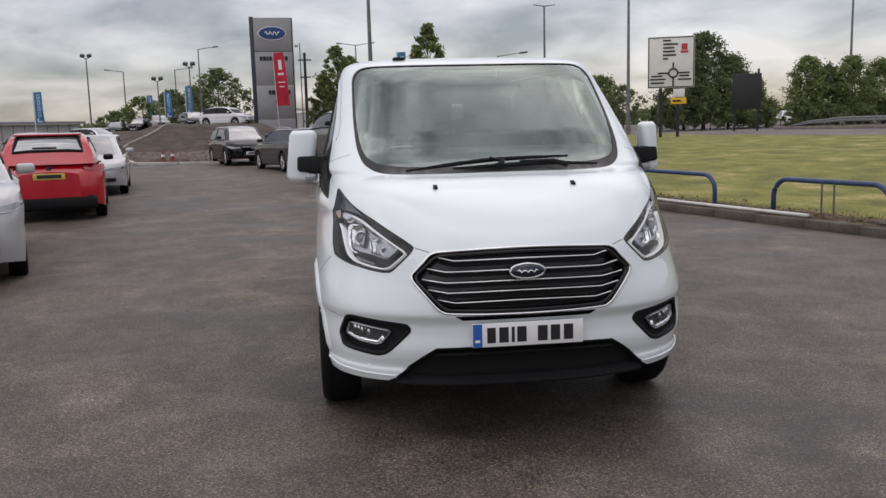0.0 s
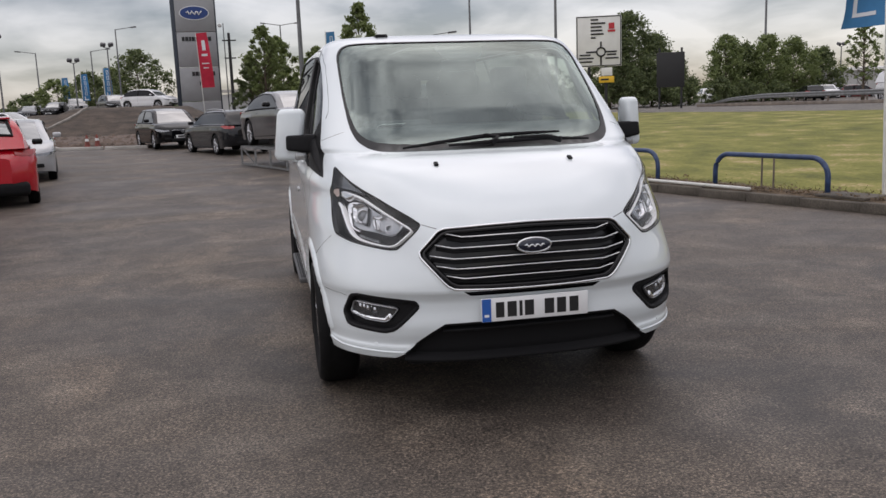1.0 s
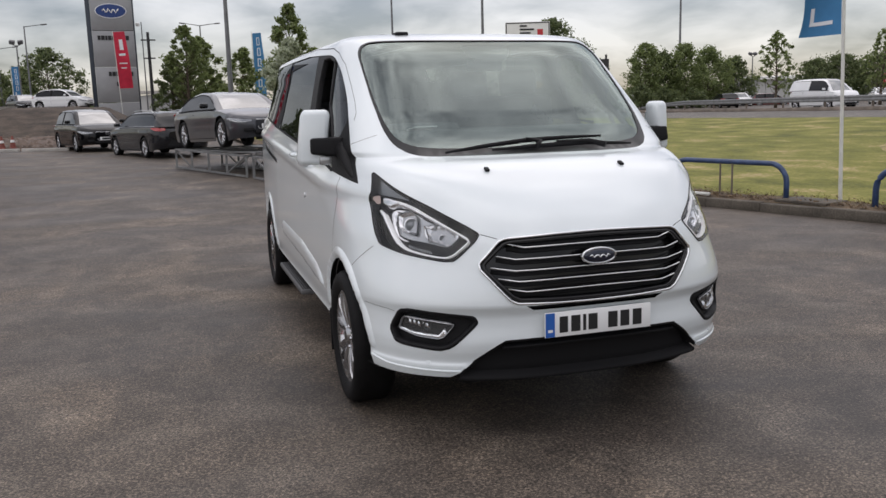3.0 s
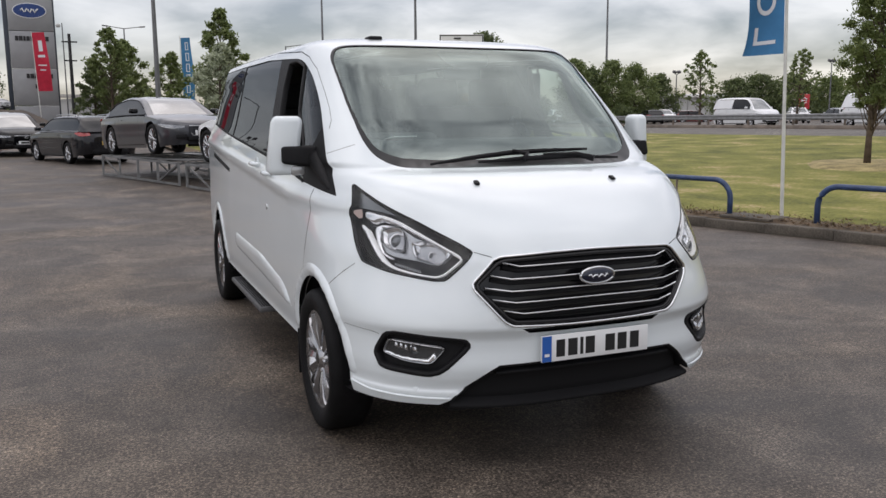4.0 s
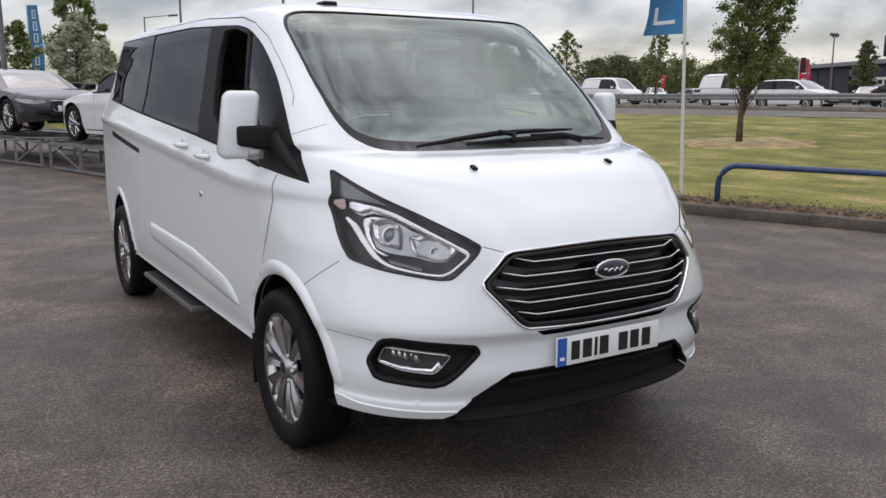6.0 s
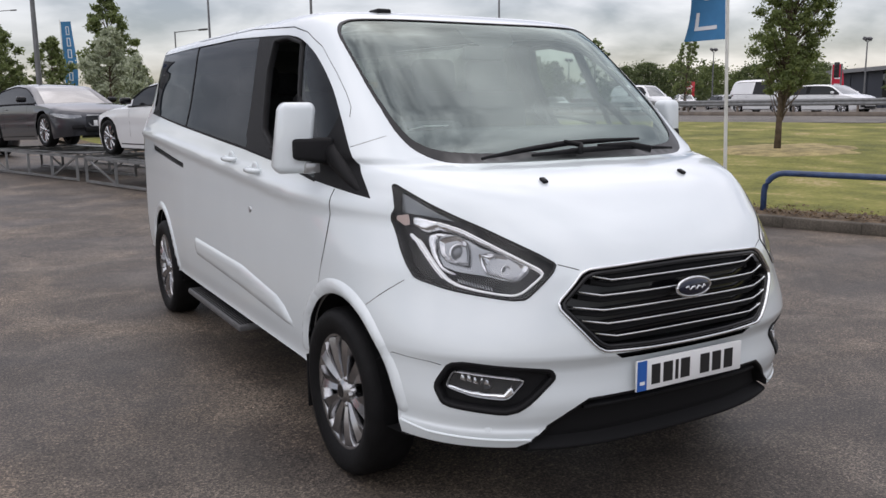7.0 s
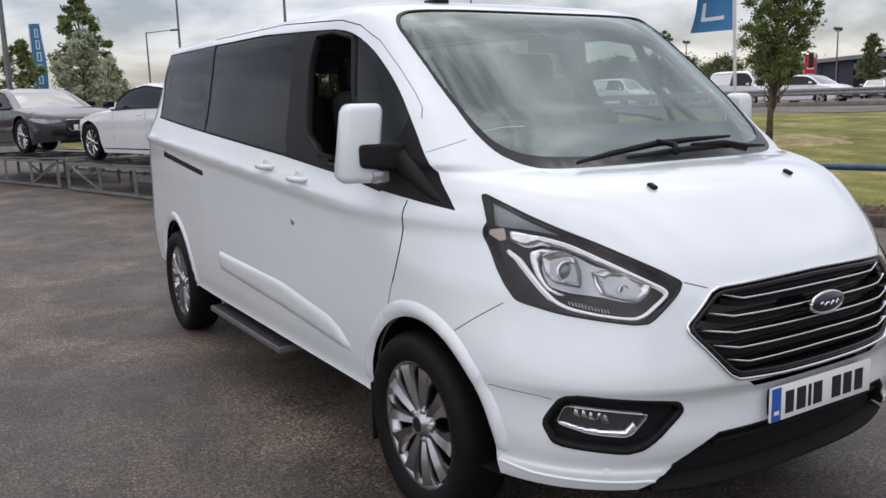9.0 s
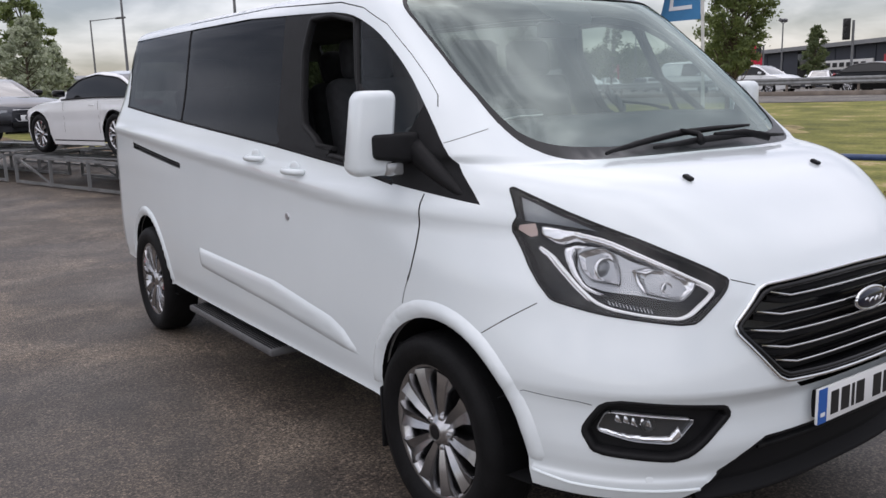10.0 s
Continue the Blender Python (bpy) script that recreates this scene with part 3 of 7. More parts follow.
    patch("bulb_shelf", lamp_poly([(.635, 1.053), (.583, 1.059), (.548, 1.042), (.524, 1.014), (.467, .996), (.408, .959), (.426, .937), (.467, .904), (.511, .911), (.561, .925), (.652, .934), (.695, .950), (.694, .985)]), -0.036, LAMPMID, lamp)
    BOWLS = (((.654, 1.029), (.622, 1.042), (.566, 1.053), (.556, 1.033), (.580, .991), (.605, .952), (.630, .957), (.671, .963), (.679, .986)), ((.543, .990), (.507, 1.000), (.463, .993), (.413, .960), (.428, .940), (.469, .907), (.504, .917), (.553, .931)))
    for bowl in BOWLS:
        loop = lamp_poly(bowl, 1, .14)
        raised("reflector_bowl", loop, -0.056, 0.024, LAMPGREY, lamp, "", -0.022)
        strip("bowl_rim", loop, 0.0035, -0.019, 0.02, LAMPSHELF, lamp, "", True, 0.02)
    strip("bowl_blade", [one(q) for q in ((.545, .992), (.556, .960), (.553, .931))], 0.010, -0.016, 0.02, LAMPGREY, lamp)
    strip("bowl_blade", [one(q) for q in ((.545, .990), (.520, .984), (.495, .992))], 0.008, -0.018, 0.02, LAMPGREY, lamp)
    for i in range(13):
        s = .655 - .0085 * i
        strip("ribbed_strip", [one((s, .906 - .0018 * i)), one((s - .002, .893 - .0018 * i))], 0.004, -0.024, 0.012, LAMPMID, lamp)
    for (s, z), r in (((.616, .994), .033), ((.492, .948), .016)):
        c, n = Vector(skin(m * s, z)), normal_at(m * s, z)
        aim = (n + Vector((0, -2.2, 0))).normalized()
        q = Matrix.Translation(c - n * 0.036) @ aim.to_track_quat("X", "Z").to_matrix().to_4x4()
        vs, fs = lathe([(r * .82, -.02), (r * 1.12, .0), (r * 1.12, .006), (r * .95, .010), (r * .72, -.012)], 28)
        link("lamp_ring", [q @ Vector(v) for v in vs], fs, LAMPGREY, lamp)
        vs, fs = lathe([(r * .82, -.008)] + [(r * .82 * math.cos(a), -.008 + r * .5 * math.sin(a)) for a in np.linspace(0, 1.54, 7)], 24)
        link("projector_lens", [q @ Vector(v) for v in vs], fs, PROJECTOR, lamp)
    # a soft pinkish reflection in the lamp, painted as a tinted patch
    patch("pink_reflection_patch", lamp_poly([(.723, 1.099), (.672, 1.108), (.694, 1.085), (.710, 1.072), (.733, 1.067), (.743, 1.085)], 0), -0.010, PINKGLINT, lamp)
    patch("lamp_cover", side(LAMP), 0.001, CLEAR, lamp)
    # fog light in its black bezel
    fog = wrap("fog_light", mesh_flat(densify(side(FOG), 0.03), (), np.arange(.4, .7, .03), np.arange(-1.2, 1.2, .03)), -0.03, BLACK, van, "fog light in a black bezel")
    strip("bezel", side(FOG), 0.022, 0.004, 0.04, BLACK, fog, "", True, 0.02)
    LENS = [(s, z) for s, z in rounded([X(-.622, .570), X(-.82, .592), X(-.838, .532), X(-.775, .508), X(-.682, .500)], 2, cut=0.12)]
    patch("reflector", side(LENS), -0.024, LAMPDARK, fog)
    strip("chrome_edge", side(LENS), 0.0025, -0.010, 0.014, SATIN, fog, "", True, 0.02)
    raised("chrome_blade", side([X(-.834, .538), X(-.834, .529), X(-.775, .510), X(-.684, .502), X(-.660, .520), X(-.668, .548), X(-.692, .522), X(-.775, .524)]), -0.008, 0.004, CHROME, fog, "", -0.02)
    strip("upper_trim", side([X(-.632, .566), X(-.72, .577), X(-.815, .587)]), 0.0035, -0.010, 0.012, CHROME, fog)
    for a, b, z in ((.806, .798, .570), (.790, .782, .568), (.774, .766, .562), (.756, .735, .560)):
        raised("reflector_facet", side([X(-a, z - .010), X(-a + .004, z + .012), X(-b, z + .008), X(-b + .006, z - .016)]), -0.014, 0.002, LAMPGREY, fog, "", -0.022)
    c, n = Vector(skin(*one(X(-.735, .553)))), normal_at(*one(X(-.735, .553)))
    q = Matrix.Translation(c - n * 0.018) @ (n + Vector((0, -2, 0))).normalized().to_track_quat("X", "Z").to_matrix().to_4x4()
    vs, fs = lathe([(.022, -.01), (.022, .002), (.017, .004), (.010, -.004), (.001, -.004)], 20)
    link("fog_bulb", [q @ Vector(v) for v in vs], fs, LAMPDARK, fog)
    patch("lens", side(LENS), -0.009, CLEAR, fog)
    # parking sensor, lower lip
    for x, z in ((-.726, .388),):
        c, n = Vector(skin(*one(X(x, z)))), normal_at(*one(X(x, z)))
        part("parking_sensor", rod(c - n * .002, c + n * .0025, .012, .011, 16), WHITE, van)
    strip("bumper_lip", side([X(-.60, .352), X(-.70, .353), Y(.42, .357), Y(.535, .372)]), 0.010, 0.006, 0.02, WHITE, van)

# windscreen with its dark printed border
ws = patch("windscreen", WS, -0.003, SCREEN, van, "green-tinted windscreen mirroring the clouds", cell=0.05)
ws.visible_shadow = False
WSI = [X(-.56, 1.312), X(-.636, 1.330), X(-.686, 1.366), X(-.713, 1.45), X(-.723, 1.56), X(-.721, 1.70), X(-.717, 1.806), X(-.691, 1.854), X(-.636, 1.879), X(-.35, 1.881)]
WSI = WSI + [(0, 1.880)] + mirrored(WSI) + [(0, 1.298)]
WSI = rounded(WSI, 2, cut=0.2)
patch("screen_border", WS, 0.0005, FRIT, van, "", [WSI])
strip("screen_seal", WS, 0.0035, 0.0, 0.012, SEAM, van, "", True)
patch("sensor_housing", rounded([X(-.15, 1.868), X(.15, 1.868), X(.125, 1.80), X(.06, 1.765), X(-.06, 1.765), X(-.125, 1.80)], 1), -0.012, BLACK, van)

# grille: back, slats, bright bars, bright frame, badge
grille = patch("grille", GRILLE, -0.05, GLOSSBLACK, van, "black grille with five bright bars")
strip("grille_frame", GRILLE, 0.010, 0.010, 0.05, CHROME, grille, "chrome surround", True, 0.02)
INNER = [(s * .955, .805 + (z - .805) * .90) for s, z in GRILLE]
strip("inner_frame", INNER, 0.016, 0.004, 0.05, GLOSSBLACK, grille, "", True, 0.02)
for z, x0, x1 in ((.902, .40, .33), (.852, .45, .37), (.803, .475, .37), (.757, .45, .36), (.712, .41, .33)):
    bar = [X(-x0, z + .014), X(-x1, z - .002), X(-.15, z + .002), (0, z + .003), X(.15, z + .002), X(x1, z - .002), X(x0, z + .014)]
    strip("grille_bar", bar, 0.0062, 0.002, 0.016, CHROME, grille, "thin chrome bar")
    strip("grille_slat", [(s, zz - .016) for s, zz in bar], 0.018, -0.018, 0.03, SEAM, grille)
strip("grille_slat", [X(-.36, .915), (0, .922), X(.36, .915)], 0.018, -0.018, 0.03, SEAM, grille)
patch("lower_slit", SLIT, -0.012, BLACK, grille)
bm = bmesh.new()
bmesh.ops.create_uvsphere(bm, u_segments=40, v_segments=12, radius=1.0)
bmesh.ops.scale(bm, vec=(.080, .014, .032), verts=bm.verts)
bmesh.ops.translate(bm, vec=(0, .020, .849), verts=bm.verts)
badge = part("badge", bm, BADGEBLUE, van, "dark blue oval badge")
vs, fs = tube([(.081 * math.cos(a), .020, .849 + .033 * math.sin(a)) for a in np.linspace(0, 2 * math.pi, 40, False)], .0055, 8, True)
link("badge_rim", vs, fs, CHROME, badge)
vs, fs = tube([(-.048 + .0096 * i, .0065 + .00018 * (i - 5) ** 2, .849 + .007 * math.sin(i * 2.2)) for i in range(11)], .0038, 6)
link("badge_mark", vs, fs, CHROME, badge)

# number plate, its lettering as plain bars
plate = part("number_plate", box((0, .022, .558), (.520, .010, .111), None, .003), PLATEWHITE, van, "white plate with dark lettering bars")
part("blue_band", box((-.2365, .0163, .558), (.043, .0022, .107)), PLATEBLUE, plate)
part("band_mark", box((-.2365, .0148, .532), (.022, .0016, .012)), PLATEWHITE, plate)
for x, w in ((-.172, .040), (-.114, .044), (-.071, .014), (-.030, .044), (.068, .046), (.128, .044), (.190, .044)):
    part("lettering_bar", box((x, .0163, .557), (w, .0022, .072)), PLATEBLACK, plate)
part("plate_holder", box((0, .042, .555), (.46, .03, .085)), BLACK, plate)

# lower air intake
INTAKE = [X(-.42, .491), X(-.60, .345), X(-.64, .322), X(-.63, .313), X(-.3, .307), (0, .306), X(.3, .307), X(.63, .313), X(.64, .322), X(.60, .345), X(.42, .491), (0, .499)]
intake = patch("lower_grille", INTAKE, -0.045, SEAM, van, "black lower air intake")
strip("intake_rim", [X(-.602, .340), X(-.42, .491), (0, .499), X(.42, .491), X(.602, .340)], 0.014, 0.0005, 0.05, BLACK, intake)
for z, x in ((.455, .43), ):
    strip("intake_slat", [X(-x, z), (0, z + .004), X(x, z)], 0.013, -0.006, 0.05, BLACK, intake)
strip("chin_spoiler", [X(-.60, .314), X(-.3, .306), (0, .305), X(.3, .306), X(.60, .314)], 0.022, 0.006, 0.10, SEAM, intake)

# wheels
def wheel(name, x, y, r, rim_r, width, flip, parent, spokes=10, rim_mat=RIM, bolts=False):
    """A wheel whose outer face looks along -x, or along +x if flipped."""
    w = new(name)
    w.parent = parent
    w.matrix_basis = pose(x, y, r - .006, 0, 0, 180 if flip else 0)
    h = width / 2
    prof = [(rim_r, -h * .72), (rim_r + .012, -h * .86), (r - .055, -h), (r - .022, -h * .95), (r - .004, -h * .74), (r, -h * .5), (r, h * .5), (r - .004, h * .74), (r - .03, h * .98), (rim_r, h * .8)]
    vs, fs = lathe(prof, 44)
    tyre = link("tyre", vs, fs, RUBBER, w)
    for o in (-.055, -.018, .018, .055):
        vs, fs = lathe([(r - .002, o * width / .21 - .004), (r + .0015, o * width / .21), (r - .002, o * width / .21 + .004)], 44)
        link("tread_rib", vs, fs, RUBBER, tyre)
    vs, fs = lathe([(rim_r - .02, h * .6), (rim_r - .022, -h * .3), (rim_r - .012, -h * .62), (rim_r + .006, -h * .80), (rim_r + .012, -h * .76), (rim_r + .002, -h * .60)], 44)
    rim = link("rim", vs, fs, rim_mat, w)
    vs, fs = lathe([(rim_r - .02, -h * .10), (.02, -h * .05)], 32)
    link("brake_backing", vs, fs, SEAM if bolts else RIMDARK, rim)
    bm = bmesh.new()
    v = []
    wide, broad = math.sin(math.pi / spokes), .76 if bolts else .56
    for rr, ww, o, dp in ((.045, .045 * wide * .95, -h * .58, .05), (rim_r * .55, rim_r * .55 * wide * broad, -h * .72, .05), (rim_r * .82, rim_r * .82 * wide * broad * .84, -h * .77, .05), (rim_r - .008, rim_r * wide * broad, -h * .74, .05)):
        for lx, lw in ((.012, -ww), (-.006, -ww * .86), (.006, 0), (-.006, ww * .86), (.012, ww), (dp, ww * .8), (dp, -ww * .8)):
            v.append(bm.verts.new((o + lx, rr, lw)))
    for k in range(3):
        for j in range(7):
            bm.faces.new((v[k * 7 + j], v[k * 7 + (j + 1) % 7], v[k * 7 + 7 + (j + 1) % 7], v[k * 7 + 7 + j]))
    bmesh.ops.recalc_face_normals(bm, faces=bm.faces)
    first = part("spoke", bm, rim_mat, rim, "", 25)
    for i in range(1, spokes):
        ob = new("spoke", first.data)
        ob.parent = rim
        ob.matrix_basis = pose(0, 0, 0, 360 * i / spokes)
    if bolts:
        for i in range(5):
            a = 2 * math.pi * (i + .5) / 5
            part("wheel_bolt", rod((-h * .62, .057 * math.cos(a), .057 * math.sin(a)), (-h * .72, .057 * math.cos(a), .057 * math.sin(a)), .010, .008, 8), CHROME, rim)
    vs, fs = lathe([(.072, -h * .40), (.070, -h * .56), (.052, -h * .64), (.036, -h * .80), (.028, -h * .82), (.024, -h * .76), (.001, -h * .76)], 28)
    link("hub_cap", vs, fs, rim_mat, rim)
    part("hub_centre", rod((-h * .74, 0, 0), (-h * .83, 0, 0), .028, .025, 20), GLOSSBLACK, rim)
    return w


for y in (FRONT_AXLE, REAR_AXLE):
    for flip, x in ((False, -.862), (True, .862)):
        wheel("wheel", x, y, .346, .232, .215, flip, van, bolts=True)
def tucked(m, x, y, z):
    """Keeps a point of the wheel's housing inside the skin."""
    return (m * max(x, .018 - abs(skin(from_y(min(y, 4.9), max(z, .32)), max(z, .32))[0])), y, z)


for m in (1, -1):
    for (cy, cz), r in ((A0, .42), (A1, .425)):
        vs, fs = lathe([(r, -.16), (r, .30)], 40)
        link("wheel_well", [tucked(m, -.80 + v[0], cy + v[1], max(cz + v[2], .30)) for v in vs], fs, SEAM, van)
        vs, fs = lathe([(r, .16), (.02, .16)], 40)
        link("wheel_well", [tucked(m, -.80 + v[0], cy + v[1], max(cz + v[2], .30)) for v in vs], fs, SEAM, van)
    part("mud_flap", box((m * -.87, 1.335, .30), (.20, .012, .24), None, .004), BLACK, van)
    # side step under the sliding door
    step = part("side_step", box((m * -.908, 2.88, .315), (.17, 1.16, .035), None, .012), STEPGREY, van, "ribbed grey side step")
    for i in range(9):
        part("tread_strip", box((m * (-.850 - i * .0155), 2.88, .3345), (.006, 1.10, .004)), BLACK, step)
    # door mirror
    mirror = new("door_mirror")
    mirror.parent = van
    wm = .199 if m > 0 else .116  # the near side one is turned a little inwards
    bm = bmesh.new()
    add_box(bm, (0, 0, 0), (wm, .115, .285), None, .032, 5)
    for v in bm.verts:
        t = (v.co.z + .136) / .272
        v.co.x *= 1.0 - .16 * max(0, t - .55) - .30 * max(0, .30 - t)
        v.co.x += .012 * (1 - t)
        if v.co.x < 0:
            v.co.x *= 1 - .9 * max(0, .34 - t)
        else:
            v.co.x *= 1 - .42 * max(0, (t - .42) / .58) ** 1.1 - .8 * max(0, .24 - t)
        if v.co.y < 0:
            v.co.y += .030 * (v.co.x / .09) ** 2
    bmesh.ops.transform(bm, matrix=pose(-1.035 if m > 0 else 1.018, 1.205, 1.370, 0, 0, m * -8) @ Matrix.Diagonal((-m, 1, 1, 1)), verts=bm.verts)
    if m > 0:
        bmesh.ops.reverse_faces(bm, faces=bm.faces)
    part("mirror_housing", bm, WHITE, mirror, "white mirror cap")
    bm = bmesh.new()
    add_box(bm, (0, 0, 0), (.172, .088, .108), None, .018, 4)
    for v in bm.verts:
        u = max(0.0, min(1.0, .5 - v.co.x / .172))
        v.co.z *= 1 - .24 * u
        v.co.z += .010 * u
        v.co.y *= 1 - .20 * u
        if v.co.z > 0:
            v.co.y += .012
    bmesh.ops.transform(bm, matrix=pose(m * -.972, 1.162, 1.316, 0, 0, m * -7) @ Matrix.Diagonal((m, 1, 1, 1)), verts=bm.verts)
    if m < 0:
        bmesh.ops.reverse_faces(bm, faces=bm.faces)
    part("mirror_arm", bm, BLACK, mirror, "black mirror arm")
    vs, fs = tube([(m * x, y, z) for x, y, z in ((-.900, 1.21, 1.320), (-.896, 1.16, 1.318), (-.890, 1.07, 1.268), (-.890, .97, 1.215), (-.888, .90, 1.178), (-.880, .84, 1.160))], [.020, .046, .040, .028, .016, .004], 14)
    link("mirror_foot", vs, fs, BLACK, mirror)
    part("mirror_glass", box((m * -1.010, 1.256, 1.365), (.092, .006, .17), pose(0, 0, 0, 0, 0, m * -8), .002), CHROME, mirror)
    part("indicator", box((m * -.982, 1.170, 1.250), (.066, .062, .046), None, .010), mat("indicator_lens", (.42, .43, .43), .12, .5) if m > 0 else bpy.data.materials["indicator_lens"], mirror)
    # door handles and lock
    for y, z, on in ((1.985, 1.192, True), (2.40, 1.228, True)):
        c = Vector(skin(m * from_y(y, z), z))
        h = new("door_handle")
        h.parent = van
        vs, fs = tube([c + Vector((m * o, d, .006 * d)) for d, o in ((-.092, .008), (-.082, -.014), (-.05, -.027), (0, -.030), (.05, -.027), (.082, -.014), (.092, .008))], [.011, .013, .014, .014, .014, .013, .011], 10)
        link("grip", vs, fs, WHITE, h)
        bm = bmesh.new()
        bmesh.ops.create_uvsphere(bm, u_segments=20, v_segments=10, radius=1)
        bmesh.ops.transform(bm, matrix=Matrix.Translation(c + Vector((m * .004, .0, .012))) @ Matrix.Diagonal((.005, .050, .030, 1)), verts=bm.verts)
        part("handle_cup", bm, WHITE, h)
    c = Vector(skin(m * from_y(2.07, .99), .99))
    part("door_lock", rod(c, c + Vector((m * -.006, 0, 0)), .017, .015, 18), SATIN, van)

# washer jets, roof aerial, roof edge strips
for x in (-.364, .330):
    c, n = Vector(skin(*X(x, 1.212))), normal_at(*X(x, 1.212))
    bm = box((0, 0, .006), (.022, .034, .012), None, .004)
    bmesh.ops.transform(bm, matrix=Matrix.Translation(c) @ n.to_track_quat("Z", "Y").to_matrix().to_4x4(), verts=bm.verts)
    part("washer_jet", bm, BLACK, van)
part("roof_aerial", box((-.43, 1.63, 1.932), (.075, .10, .026), None, .010, 3), BLACK, van)

# wipers
def over_screen(x, z, off):
    p = X(x, z)
    return Vector(skin(*p)) + normal_at(*p) * off


for pts, blade in (([(-.005, 1.268), (.035, 1.295), (-.035, 1.312)], [(-.485, 1.266), (-.285, 1.290), (-.045, 1.311), (.165, 1.318), (.395, 1.321)]), ([(.36, 1.264), (.30, 1.29), (.12, 1.29)], [(-.24, 1.270), (.02, 1.284), (.28, 1.290), (.54, 1.276)])):
    wiper = new("wiper")
    wiper.parent = van
    vs, fs = tube([over_screen(x, z, .035) for x, z in pts], [.016, .012, .008], 8)
    link("wiper_arm", vs, fs, BLACK, wiper)
    pb = [over_screen(x, z, .024) for x, z in densify(blade, .05, False)]
    vs, fs = tube(pb, [.006 + .007 * math.sin(math.pi * i / (len(pb) - 1)) for i in range(len(pb))], 6)
    link("wiper_blade", vs, fs, BLACK, wiper)
# underside, floor and bulkhead
part("underbody", box((0, 2.75, .40), (1.62, 4.7, .16), None, .03), SEAM, van)
part("cabin_floor", box((0, 3.0, .56), (1.80, 4.2, .06)), TRIMGREY, van)
part("engine_bay", box((0, .62, .72), (1.20, .72, .62), None, .05), SEAM, van)
part("front_subframe", box((0, .75, .36), (1.15, 1.0, .22), None, .04), SEAM, van)
part("tailgate", box((0, 5.06, .85), (1.45, .06, .74), None, .02), WHITE, van)
# dashboard with binnacle, steering wheel, paper
dash = part("dashboard", box((0, 1.22, 1.24), (1.56, .50, .30), None, .07, 3), TRIMGREY, van, "dark grey dashboard")
part("binnacle", box((-.40, 1.34, 1.385), (.40, .20, .08), None, .035, 3), TRIMGREY, dash)
part("paper_slip", box((-.475, 1.085, 1.402), (.13, .10, .004), pose(0, 0, 0, -9, 0, 10)), PAPER, dash)
vs, fs = tube([Vector((-.42, 1.62, 1.22)) + Vector((.185 * math.cos(a), .07 * math.sin(a), .17 * math.sin(a))) for a in np.linspace(0, 2 * math.pi, 32, False)], .015, 8, True)
link("steering_wheel", vs, fs, TRIMGREY, van)
part("inner_mirror", box((0, 1.40, 1.74), (.22, .03, .065), None, .012), TRIMGREY, van)
holder = part("phone_mount", box((.40, 1.42, 1.418), (.095, .010, .062), pose(0, 0, 0, -18, 38, 8), .004), GLOSSBLACK, van, "black phone mount on the dashboard")
part("mount_pad", box((.335, 1.42, 1.468), (.075, .010, .058), pose(0, 0, 0, -18, 38, 8), .004), GLOSSBLACK, holder)
vs, fs = tube([(.385, 1.432, 1.440), (.47, 1.435, 1.432), (.60, 1.43, 1.418), (.70, 1.40, 1.395)], [.006, .006, .006, .010], 8)
link("mount_arm", vs, fs, BLACK, holder)
for row, xs in ((1.95, (-.44, .20, .56)), (3.0, (-.5, 0, .5)), (3.95, (-.5, 0, .5))):
    for x in xs:
        seat = new("seat")
        seat.parent = van
        part("seat_cushion", box((x, row - .08, .92), (.46, .50, .16), None, .05, 3), SEATCLOTH, seat)
        part("seat_back", box((x, row + .20, 1.25), (.45, .14, .66), pose(0, 0, 0, -12, 0, 0), .05, 3), SEATCLOTH, seat)
        part("headrest", box((x, row + .29, 1.665), (.26, .11, .19), pose(0, 0, 0, -8, 0, 0), .045, 3), SEATCLOTH, seat)


